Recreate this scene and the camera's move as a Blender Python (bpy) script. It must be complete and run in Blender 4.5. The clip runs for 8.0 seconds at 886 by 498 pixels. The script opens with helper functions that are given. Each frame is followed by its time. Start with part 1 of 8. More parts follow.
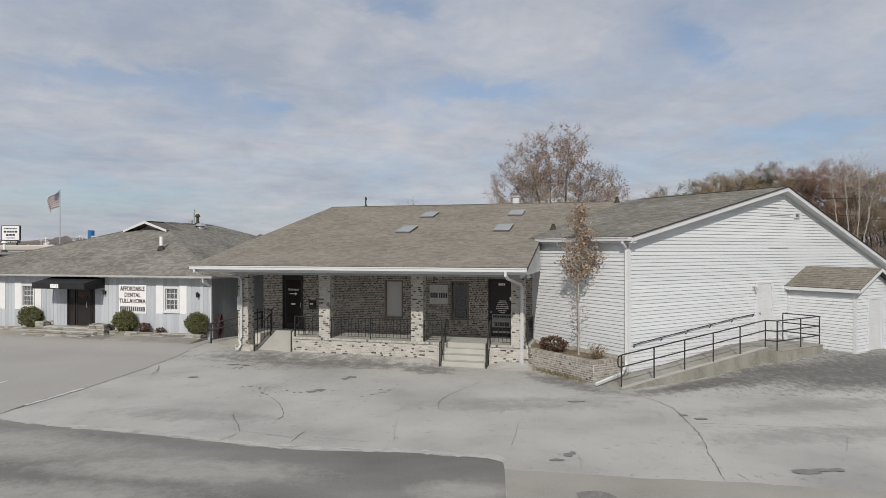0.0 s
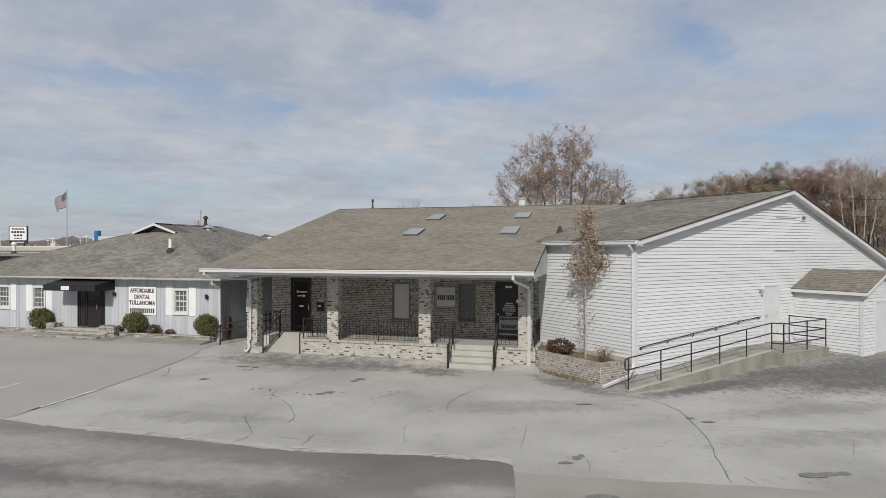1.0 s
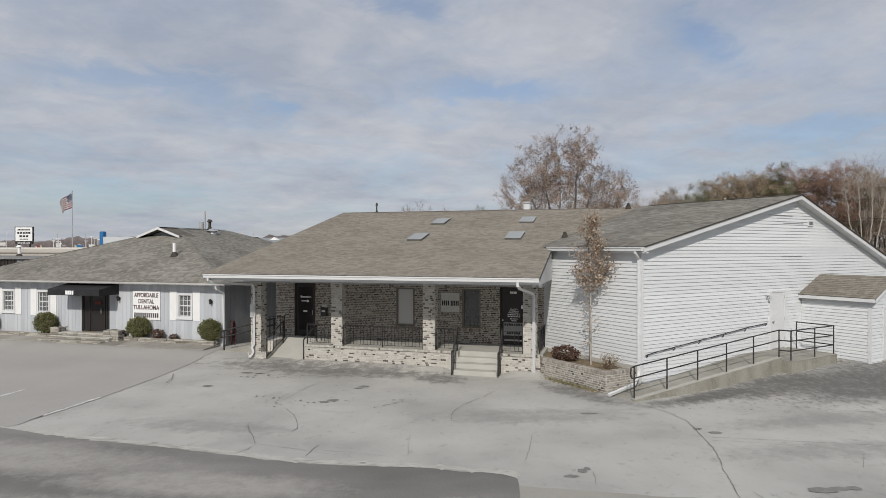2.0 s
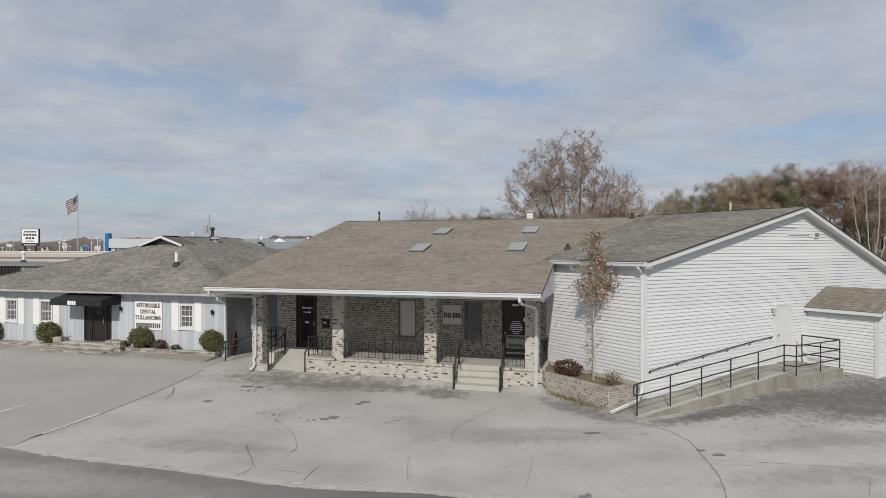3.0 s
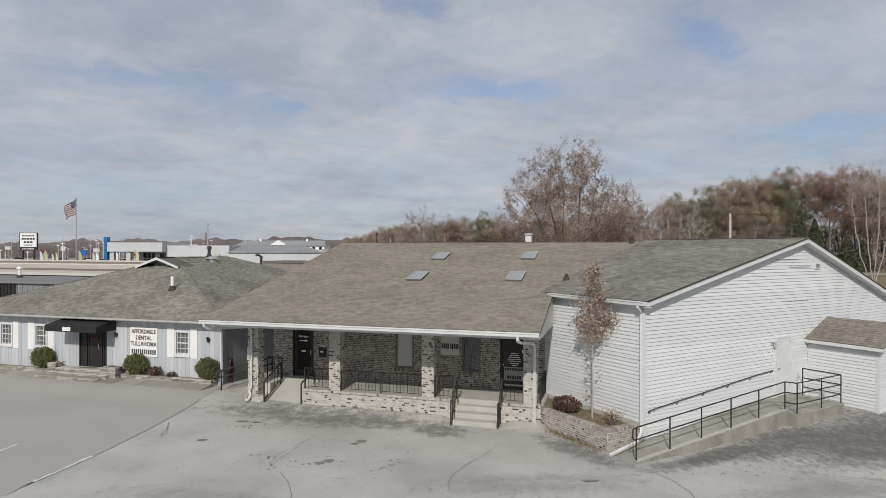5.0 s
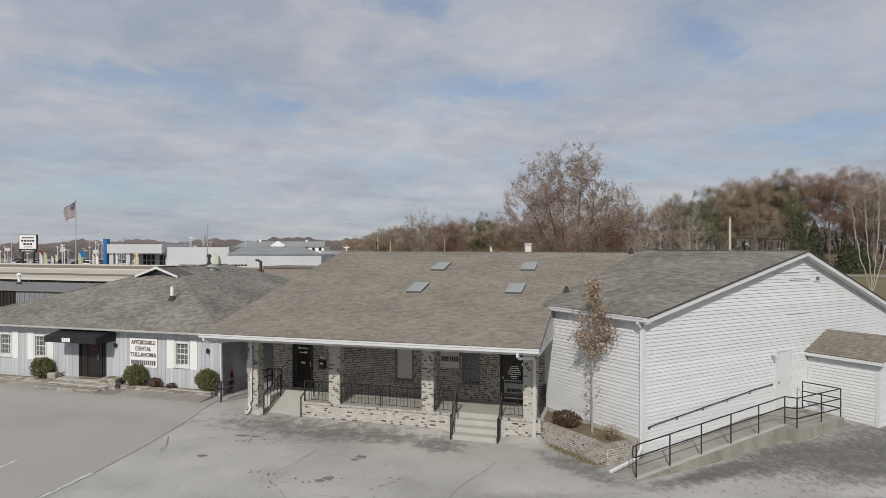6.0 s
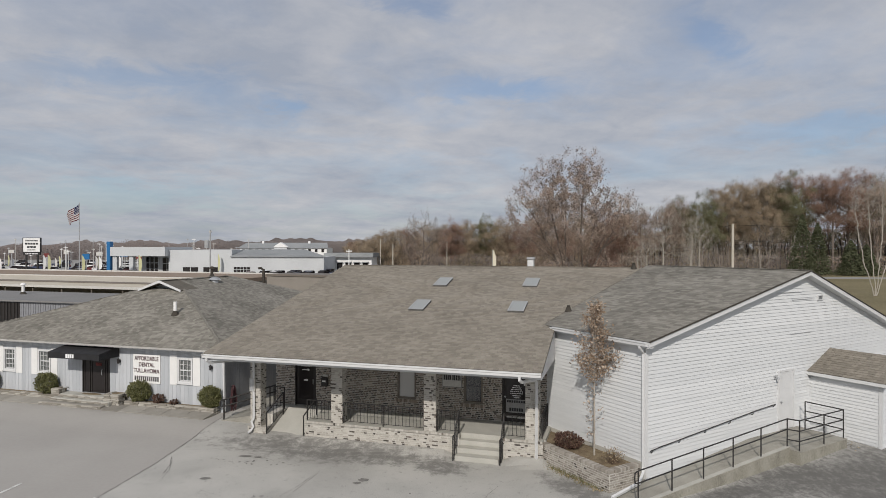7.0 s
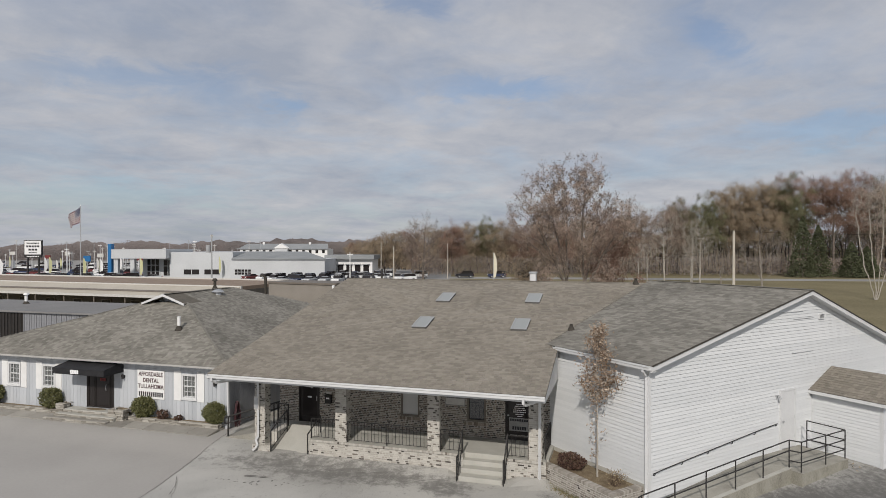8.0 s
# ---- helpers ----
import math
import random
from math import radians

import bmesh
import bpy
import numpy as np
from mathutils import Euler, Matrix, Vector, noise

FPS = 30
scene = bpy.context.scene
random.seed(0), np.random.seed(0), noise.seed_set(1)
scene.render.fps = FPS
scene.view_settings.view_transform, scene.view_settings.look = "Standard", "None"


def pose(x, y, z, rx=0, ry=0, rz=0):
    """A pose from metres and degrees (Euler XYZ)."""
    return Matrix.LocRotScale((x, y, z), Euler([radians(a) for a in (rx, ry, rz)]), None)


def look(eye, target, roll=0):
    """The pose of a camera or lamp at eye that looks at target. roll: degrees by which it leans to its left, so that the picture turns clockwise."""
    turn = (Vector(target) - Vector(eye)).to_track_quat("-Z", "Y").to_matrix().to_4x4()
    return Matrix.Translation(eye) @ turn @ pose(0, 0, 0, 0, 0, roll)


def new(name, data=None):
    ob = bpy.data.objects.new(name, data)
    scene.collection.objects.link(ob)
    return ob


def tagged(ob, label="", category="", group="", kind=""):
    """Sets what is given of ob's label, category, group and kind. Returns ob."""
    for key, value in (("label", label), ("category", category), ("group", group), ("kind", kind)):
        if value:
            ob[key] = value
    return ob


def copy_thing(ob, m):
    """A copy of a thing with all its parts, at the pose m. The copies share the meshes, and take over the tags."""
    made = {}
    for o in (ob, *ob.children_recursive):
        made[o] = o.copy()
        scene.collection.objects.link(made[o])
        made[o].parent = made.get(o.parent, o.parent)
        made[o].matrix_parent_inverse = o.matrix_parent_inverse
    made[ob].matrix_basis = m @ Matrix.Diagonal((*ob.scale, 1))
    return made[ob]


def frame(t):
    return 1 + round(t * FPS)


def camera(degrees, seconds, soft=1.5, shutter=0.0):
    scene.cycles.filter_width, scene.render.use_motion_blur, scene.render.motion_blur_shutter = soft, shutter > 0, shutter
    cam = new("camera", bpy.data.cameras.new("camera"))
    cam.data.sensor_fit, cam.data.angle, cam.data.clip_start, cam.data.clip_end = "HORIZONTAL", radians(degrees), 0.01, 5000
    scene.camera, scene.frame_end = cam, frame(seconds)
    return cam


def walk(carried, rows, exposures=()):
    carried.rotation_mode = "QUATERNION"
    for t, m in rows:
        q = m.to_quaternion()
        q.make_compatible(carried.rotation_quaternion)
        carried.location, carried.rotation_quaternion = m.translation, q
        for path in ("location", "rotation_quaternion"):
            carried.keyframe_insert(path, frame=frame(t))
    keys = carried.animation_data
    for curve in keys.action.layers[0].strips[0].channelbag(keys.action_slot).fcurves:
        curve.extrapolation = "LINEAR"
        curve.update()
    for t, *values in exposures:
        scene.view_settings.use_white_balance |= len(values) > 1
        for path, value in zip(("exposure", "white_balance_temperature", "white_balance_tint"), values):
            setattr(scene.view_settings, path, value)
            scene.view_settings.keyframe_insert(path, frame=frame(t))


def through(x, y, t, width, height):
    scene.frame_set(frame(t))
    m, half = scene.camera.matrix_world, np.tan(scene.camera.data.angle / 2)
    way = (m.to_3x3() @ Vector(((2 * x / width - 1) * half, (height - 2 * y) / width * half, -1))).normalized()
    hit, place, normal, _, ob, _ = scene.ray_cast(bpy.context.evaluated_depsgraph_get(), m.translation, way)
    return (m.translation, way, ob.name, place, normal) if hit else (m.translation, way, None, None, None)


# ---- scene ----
cam = camera(71.5, 8.0, soft=0.7)
METRES, EYE, TILT, LEAN, TURN = 4.1, 3.9, 0.0, 0.0, 0.0
ROWS = [
    (0.0, 0.0, 0.0, 0.0, 0.0, 0.0, -0.0),
    (0.5, -0.0085, -0.027, -0.0021, 0.27, -0.0, 0.02),
    (1.0, -0.0256, -0.0375, 0.0264, 0.41, -0.02, 0.01),
    (1.5, -0.0327, -0.029, 0.0469, 0.55, -0.03, -0.01),
    (3.0, -0.0017, 0.0209, 0.1849, 1.24, -0.03, -0.01),
    (3.5, 0.0107, 0.0325, 0.2566, 1.28, -0.04, -0.04),
    (4.0, 0.0215, 0.0521, 0.3297, 1.22, -0.06, -0.05),
    (4.5, 0.0148, 0.0683, 0.4021, 1.2, -0.08, -0.06),
    (6.0, 0.0115, 0.0751, 0.581, 1.16, -0.12, -0.05),
    (6.5, 0.0152, 0.0726, 0.6536, 1.29, -0.12, -0.04),
    (7.0, 0.0151, 0.069, 0.7563, 1.4, -0.16, -0.02),
    (7.5, 0.0057, 0.0592, 0.8588, 1.44, -0.19, -0.01),
    (8.0, -0.0111, 0.0434, 0.935, 1.43, -0.23, -0.0),
]
walk(cam, [(t, pose(0, 0, EYE, TILT, LEAN, TURN) @ pose(METRES * x, METRES * y, METRES * z, 90 + pitch, roll, yaw)) for t, x, y, z, yaw, pitch, roll in ROWS],
     exposures=[(0.0, 0.07, 6500, 10), (4.5, 0.06, 6500, 10), (6.5, -0.01, 6570, 10.5), (8.0, -0.02, 6590, 10.8)])

# ---- sky and sun ----
SUN_AZ, SUN_EL = 10.0, 34.0      # light travels this far to the right of +y, and falls this steeply


world = bpy.data.worlds.new("sky")
scene.world = world
world.use_nodes = True
wt = world.node_tree
wt.nodes.clear()
wn, wl = wt.nodes.new, wt.links.new
sky = wn("ShaderNodeTexSky")
sky.sky_type = "NISHITA"
sky.sun_disc = False
sky.sun_elevation = radians(SUN_EL)
sky.sun_rotation = radians(180 + SUN_AZ)
sky.air_density, sky.dust_density, sky.ozone_density = 1.0, 1.2, 3.5
coord = wn("ShaderNodeTexCoord")
sep = wn("ShaderNodeSeparateXYZ")
wl(coord.outputs["Generated"], sep.inputs[0])
zc = wn("ShaderNodeMath")
zc.operation = "MAXIMUM"
zc.inputs[1].default_value = 0.0
wl(sep.outputs["Z"], zc.inputs[0])
za = wn("ShaderNodeMath")
za.operation = "ADD"
za.inputs[1].default_value = 0.16
wl(zc.outputs[0], za.inputs[0])
div = wn("ShaderNodeVectorMath")
div.operation = "DIVIDE"
comb = wn("ShaderNodeCombineXYZ")
for i in range(3):
    wl(za.outputs[0], comb.inputs[i])
wl(coord.outputs["Generated"], div.inputs[0])
wl(comb.outputs[0], div.inputs[1])
mp = wn("ShaderNodeMapping")
mp.inputs["Scale"].default_value = (0.62, 0.62, 0.0)
mp.inputs["Rotation"].default_value = (0, 0, radians(-14))
mp.inputs["Location"].default_value = (1.35, 0.4, 0)
wl(div.outputs[0], mp.inputs[0])


def sky_noise(scale, detail, roughness, distortion=0.0):
    n = wn("ShaderNodeTexNoise")
    n.inputs["Scale"].default_value, n.inputs["Detail"].default_value = scale, detail
    n.inputs["Roughness"].default_value, n.inputs["Distortion"].default_value = roughness, distortion
    wl(mp.outputs[0], n.inputs["Vector"])
    return n


def sky_math(kind, a, b):
    n = wn("ShaderNodeMath")
    n.operation = kind
    for i, v in enumerate((a, b)):
        if isinstance(v, (int, float)):
            n.inputs[i].default_value = v
        else:
            wl(v, n.inputs[i])
    return n.outputs[0]


big = sky_noise(2.6, 9.0, 0.6, 0.35)
thick = sky_noise(2.0, 11.0, 0.62)
wisp = sky_noise(7.0, 8.0, 0.62, 0.6)
# breaks in the high cloud: bearing and height over the horizon as tangents, half widths, lean in degrees
slope = sky_math("DIVIDE", sep.outputs["Z"], sep.outputs["Y"])
bearing = sky_math("DIVIDE", sep.outputs["X"], sep.outputs["Y"])
spot = wn("ShaderNodeCombineXYZ")
wl(bearing, spot.inputs[0])
wl(slope, spot.inputs[1])
bent = wn("ShaderNodeVectorMath")
bent.operation = "MULTIPLY_ADD"
bent.inputs[1].default_value = (0.22, 0.10, 0.0)
wl(wisp.outputs["Color"], bent.inputs[0])
wl(spot.outputs[0], bent.inputs[2])
gaps = None
for u, w, ru, rw, lean in ((-0.54, 0.278, 0.29, 0.036, -5), (-0.288, 0.233, 0.05, 0.03, -20), (0.07, 0.254, 0.17, 0.024, -4), (0.40, 0.338, 0.11, 0.036, -28), (-0.07, 0.40, 0.13, 0.024, -12), (0.60, 0.19, 0.22, 0.032, 6), (-0.62, 0.085, 0.34, 0.035, 0)):
    at = wn("ShaderNodeMapping")
    at.vector_type = "TEXTURE"
    at.inputs["Location"].default_value = (u + 0.11, w + 0.05, 0)
    at.inputs["Rotation"].default_value = (0, 0, radians(lean))
    at.inputs["Scale"].default_value = (ru, rw, 1)
    wl(bent.outputs[0], at.inputs[0])
    far = wn("ShaderNodeVectorMath")
    far.operation = "LENGTH"
    wl(at.outputs[0], far.inputs[0])
    depth = wn("ShaderNodeMapRange")
    depth.interpolation_type = "SMOOTHSTEP"
    depth.inputs["From Min"].default_value, depth.inputs["From Max"].default_value = 0.1, 1.25
    depth.inputs["To Min"].default_value, depth.inputs["To Max"].default_value = 1.0, 0.0
    wl(far.outputs["Value"], depth.inputs["Value"])
    gaps = depth.outputs[0] if gaps is None else sky_math("MAXIMUM", gaps, depth.outputs[0])
ramp = wn("ShaderNodeValToRGB")
ramp.color_ramp.elements[0].position, ramp.color_ramp.elements[0].color = 0.36, (0.70, 0.70, 0.70, 1)
ramp.color_ramp.elements[1].position, ramp.color_ramp.elements[1].color = 0.56, (0.97, 0.97, 0.97, 1)
wl(big.outputs["Fac"], ramp.inputs[0])
thin = sky_math("SUBTRACT", 1.0, sky_math("MULTIPLY", gaps, 0.48))
mix = wn("ShaderNodeMix")
mix.data_type = "RGBA"
low = wn("ShaderNodeMapRange")
low.inputs["From Min"].default_value, low.inputs["From Max"].default_value = 0.0, 0.17
low.inputs["To Min"].default_value, low.inputs["To Max"].default_value = 0.88, 0.0
wl(zc.outputs[0], low.inputs["Value"])
wl(sky_math("MAXIMUM", sky_math("MULTIPLY", ramp.outputs[0], thin), low.outputs[0]), mix.inputs["Factor"])
wl(sky.outputs[0], mix.inputs["A"])
cloud = wn("ShaderNodeValToRGB")
cloud.color_ramp.elements[0].position, cloud.color_ramp.elements[0].color = 0.38, (0.66, 0.73, 0.865, 1)
cloud.color_ramp.elements[1].position, cloud.color_ramp.elements[1].color = 0.64, (0.98, 1.0, 1.06, 1)
streaks = sky_math("ADD", sky_math("MULTIPLY", thick.outputs["Fac"], 0.7), sky_math("MULTIPLY", wisp.outputs["Fac"], 0.3))
wl(streaks, cloud.inputs[0])
gain = wn("ShaderNodeVectorMath")
gain.operation = "SCALE"
gain.inputs["Scale"].default_value = 5.3
wl(cloud.outputs[0], gain.inputs[0])
wl(gain.outputs[0], mix.inputs["B"])
bg = wn("ShaderNodeBackground")
bg.inputs["Strength"].default_value = 0.10
out = wn("ShaderNodeOutputWorld")
wl(mix.outputs["Result"], bg.inputs[0])
wl(bg.outputs[0], out.inputs[0])

sun = new("sun", bpy.data.lights.new("sun", "SUN"))
sun.data.energy, sun.data.angle, sun.data.color = 2.85, radians(1.2), (1.0, 0.95, 0.88)
sun.matrix_basis = look((0, 0, 30), (math.sin(radians(SUN_AZ)) * math.cos(radians(SUN_EL)), math.cos(radians(SUN_AZ)) * math.cos(radians(SUN_EL)), 30 - math.sin(radians(SUN_EL))))


# ---- materials ----
def material(name, ramp_cols, scale=6.0, rough=0.8, bump=0.2, fine=60.0, metal=0.0, vary="", spread=0.0, stretch=(1, 1, 1), mottled=0.5, spec=0.3, through=0.0):
    """Base colour from noise at two scales through a colour ramp; vary: 'object' or 'island' shifts the ramp piece by piece; through: share of light that shines through a leaf."""
    m = bpy.data.materials.new(name)
    m.use_nodes = True
    nt = m.node_tree
    nt.nodes.clear()
    n, l = nt.nodes.new, nt.links.new
    o = n("ShaderNodeOutputMaterial")
    b = n("ShaderNodeBsdfPrincipled")
    l(b.outputs[0], o.inputs[0])
    tc = n("ShaderNodeTexCoord")
    ma = n("ShaderNodeMapping")
    ma.inputs["Scale"].default_value = stretch
    l(tc.outputs["Object"], ma.inputs[0])
    n1, n2 = n("ShaderNodeTexNoise"), n("ShaderNodeTexNoise")
    n1.inputs["Scale"].default_value, n1.inputs["Detail"].default_value = scale, 5
    n2.inputs["Scale"].default_value, n2.inputs["Detail"].default_value = fine, 3
    l(ma.outputs[0], n1.inputs["Vector"])
    l(ma.outputs[0], n2.inputs["Vector"])
    add = n("ShaderNodeMix")
    add.inputs["Factor"].default_value = mottled
    l(n1.outputs["Fac"], add.inputs["A"])
    l(n2.outputs["Fac"], add.inputs["B"])
    fac = add.outputs["Result"]
    if vary:
        r = n("ShaderNodeObjectInfo") if vary == "object" else n("ShaderNodeNewGeometry")
        src = r.outputs["Random"] if vary == "object" else r.outputs["Random Per Island"]
        mm = n("ShaderNodeMix")
        mm.inputs["Factor"].default_value = spread
        l(fac, mm.inputs["A"])
        l(src, mm.inputs["B"])
        fac = mm.outputs["Result"]
    cr = n("ShaderNodeValToRGB")
    els = cr.color_ramp.elements
    while len(els) < len(ramp_cols):
        els.new(0.5)
    for e, (p, c) in zip(els, ramp_cols):
        e.position, e.color = p, (*c, 1)
    l(fac, cr.inputs[0])
    l(cr.outputs[0], b.inputs["Base Color"])
    b.inputs["Roughness"].default_value, b.inputs["Metallic"].default_value = rough, metal
    if through:
        tl, ms = n("ShaderNodeBsdfTranslucent"), n("ShaderNodeMixShader")
        ms.inputs[0].default_value = through
        l(cr.outputs[0], tl.inputs[0])
        l(b.outputs[0], ms.inputs[1])
        l(tl.outputs[0], ms.inputs[2])
        l(ms.outputs[0], o.inputs[0])
    b.inputs["Specular IOR Level"].default_value = spec
    if bump:
        bp = n("ShaderNodeBump")
        bp.inputs["Strength"].default_value, bp.inputs["Distance"].default_value = bump, 0.01
        l(n2.outputs["Fac"], bp.inputs["Height"])
        l(bp.outputs[0], b.inputs["Normal"])
    return m


def two(a, b, lo=0.35, hi=0.65):
    return [(lo, a), (hi, b)]


def glass_material(name, tint=(0.03, 0.035, 0.04), rough=0.06, spec=0.35):
    m = bpy.data.materials.new(name)
    m.use_nodes = True
    b = m.node_tree.nodes["Principled BSDF"]
    b.inputs["Base Color"].default_value = (*tint, 1)
    b.inputs["Roughness"].default_value = rough
    b.inputs["Specular IOR Level"].default_value = spec
    return m


ASPHALT = material("worn_asphalt", [(0.36, (0.315, 0.308, 0.289)), (0.5, (0.425, 0.416, 0.39)), (0.64, (0.49, 0.478, 0.447))], scale=0.35, fine=45, rough=0.92, bump=0.25, mottled=0.36)
TAR = material("newer_asphalt", [(0.36, (0.145, 0.139, 0.13)), (0.5, (0.195, 0.187, 0.175)), (0.66, (0.27, 0.259, 0.242))], scale=0.4, fine=40, rough=0.9, bump=0.3, mottled=0.2, stretch=(0.6, 1.2, 1))


def stain(mat, spots, colour, strength, ragged=6.0, grain=2.4, along=(1, 1, 1), lean=0.0):
    """Weathered areas of a surface, each an ellipse (x, y, rx, ry, degrees); ragged: how far noise breaks up the edge; along: stretch of that noise, lean: its direction."""
    nt = mat.node_tree
    n, l = nt.nodes.new, nt.links.new
    bsdf = [k for k in nt.nodes if k.type == "BSDF_PRINCIPLED"][0]
    base = bsdf.inputs["Base Color"].links[0].from_socket
    tc = n("ShaderNodeTexCoord")
    rag = n("ShaderNodeTexNoise")
    rag.inputs["Scale"].default_value, rag.inputs["Detail"].default_value, rag.inputs["Roughness"].default_value = grain, 12, 0.8
    total = None
    for x, y, rx, ry, deg in spots:
        mp = n("ShaderNodeMapping")
        mp.vector_type = "TEXTURE"
        mp.inputs["Location"].default_value, mp.inputs["Rotation"].default_value, mp.inputs["Scale"].default_value = (x, y, 0), (0, 0, radians(deg)), (rx, ry, 1000)
        l(tc.outputs["Object"], mp.inputs[0])
        ln = n("ShaderNodeVectorMath")
        ln.operation = "LENGTH"
        l(mp.outputs[0], ln.inputs[0])
        mr = n("ShaderNodeMapRange")
        mr.inputs["From Min"].default_value, mr.inputs["From Max"].default_value, mr.inputs["To Min"].default_value, mr.inputs["To Max"].default_value = 0.4, 1.15, 1.3, 0.0
        l(ln.outputs["Value"], mr.inputs["Value"])
        if total is None:
            total = mr.outputs[0]
        else:
            mx = n("ShaderNodeMath")
            mx.operation = "MAXIMUM"
            l(total, mx.inputs[0])
            l(mr.outputs[0], mx.inputs[1])
            total = mx.outputs[0]
    run = n("ShaderNodeMapping")
    run.inputs["Scale"].default_value, run.inputs["Rotation"].default_value = along, (0, 0, radians(lean))
    l(tc.outputs["Object"], run.inputs[0])
    l(run.outputs[0], rag.inputs["Vector"])
    mul = n("ShaderNodeMath")
    mul.operation = "MULTIPLY_ADD"
    mul.inputs[1].default_value = ragged
    l(rag.outputs["Fac"], mul.inputs[0])
    l(total, mul.inputs[2])
    ragr = n("ShaderNodeMapRange")
    ragr.inputs["From Min"].default_value, ragr.inputs["From Max"].default_value = ragged / 2 + 0.45, ragged / 2 + 1.4
    l(mul.outputs[0], ragr.inputs["Value"])
    st = n("ShaderNodeMath")
    st.operation = "MULTIPLY"
    st.inputs[1].default_value = strength
    l(ragr.outputs[0], st.inputs[0])
    mixc = n("ShaderNodeMix")
    mixc.data_type = "RGBA"
    l(st.outputs[0], mixc.inputs["Factor"])
    l(base, mixc.inputs["A"])
    mixc.inputs["B"].default_value = (*colour, 1)
    l(mixc.outputs["Result"], bsdf.inputs["Base Color"])


stain(ASPHALT, [(-4.5, 21.35, 5.6, 1.25, -15), (3.6, 17.9, 2.2, 0.7, -55), (6.2, 17.0, 1.8, 0.5, 25), (-0.5, 19.9, 1.2, 0.9, -15)], (0.165, 0.16, 0.15), 0.8)
stain(ASPHALT, [(9.0, 15.2, 4.0, 0.7, 12), (8.5, 13.0, 4.5, 0.8, 8), (2.0, 15.5, 3.5, 0.9, 5), (-6.0, 14.5, 3.0, 0.7, -10)], (0.25, 0.243, 0.228), 0.6, 4.0)
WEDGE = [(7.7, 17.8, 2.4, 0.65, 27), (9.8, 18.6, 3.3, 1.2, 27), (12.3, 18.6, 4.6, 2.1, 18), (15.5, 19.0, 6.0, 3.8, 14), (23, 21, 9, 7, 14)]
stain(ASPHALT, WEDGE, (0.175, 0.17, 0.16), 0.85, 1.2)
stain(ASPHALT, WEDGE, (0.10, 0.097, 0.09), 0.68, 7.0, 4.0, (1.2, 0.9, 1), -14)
stain(TAR, [(-9.0, 12.3, 4.5, 1.2, -10), (-4.8, 10.9, 3.6, 0.8, -6), (-7.5, 9.6, 5.0, 1.0, 0), (0.3, 9.9, 1.2, 0.6, 0), (-14.0, 13.8, 5.0, 1.4, -15)], (0.36, 0.345, 0.318), 0.85, 2.6)
CONCRETE = material("concrete", [(0.3, (0.36, 0.352, 0.318)), (0.7, (0.49, 0.48, 0.438))], scale=1.6, fine=40, rough=0.9, bump=0.2)
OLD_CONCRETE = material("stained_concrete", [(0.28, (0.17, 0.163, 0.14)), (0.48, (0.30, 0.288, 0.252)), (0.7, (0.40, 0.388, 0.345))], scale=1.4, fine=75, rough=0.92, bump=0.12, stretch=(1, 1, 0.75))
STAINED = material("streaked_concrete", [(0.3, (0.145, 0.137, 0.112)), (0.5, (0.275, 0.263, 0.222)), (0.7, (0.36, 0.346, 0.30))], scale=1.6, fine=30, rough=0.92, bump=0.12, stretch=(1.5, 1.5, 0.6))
MORTAR = material("mortar", two((0.45, 0.432, 0.395), (0.55, 0.53, 0.487)), scale=5, fine=70)
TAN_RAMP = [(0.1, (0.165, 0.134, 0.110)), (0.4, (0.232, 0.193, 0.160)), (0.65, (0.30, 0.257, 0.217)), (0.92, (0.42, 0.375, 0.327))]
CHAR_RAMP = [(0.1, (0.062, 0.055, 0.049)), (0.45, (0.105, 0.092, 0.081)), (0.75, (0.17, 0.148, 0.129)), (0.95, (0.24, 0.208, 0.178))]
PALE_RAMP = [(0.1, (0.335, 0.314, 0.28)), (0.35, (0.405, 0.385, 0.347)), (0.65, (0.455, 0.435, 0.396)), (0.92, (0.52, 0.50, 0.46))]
OLD_RAMP = [(0.1, (0.18, 0.158, 0.135)), (0.42, (0.29, 0.265, 0.232)), (0.7, (0.38, 0.355, 0.318)), (0.95, (0.47, 0.448, 0.405))]
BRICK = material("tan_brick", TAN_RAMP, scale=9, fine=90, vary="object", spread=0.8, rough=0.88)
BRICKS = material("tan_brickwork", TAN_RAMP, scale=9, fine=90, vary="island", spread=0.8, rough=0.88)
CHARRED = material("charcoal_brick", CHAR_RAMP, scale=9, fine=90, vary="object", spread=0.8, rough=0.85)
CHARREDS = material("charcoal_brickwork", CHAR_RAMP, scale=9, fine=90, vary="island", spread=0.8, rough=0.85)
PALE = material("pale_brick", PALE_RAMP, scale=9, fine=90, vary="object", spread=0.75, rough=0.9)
OLD_BRICK = material("weathered_grey_brick", OLD_RAMP, scale=6, fine=60, vary="object", spread=0.55, rough=0.92)
WHITE_SIDING = material("white_vinyl_siding", two((0.59, 0.606, 0.614), (0.665, 0.678, 0.684)), scale=0.8, fine=14, rough=0.55, bump=0.04, stretch=(0.5, 0.5, 2), vary="object", spread=0.25)
WHITE_TRIM = material("white_painted_trim", two((0.575, 0.582, 0.586), (0.655, 0.662, 0.664)), scale=2, fine=30, rough=0.5, bump=0.05)
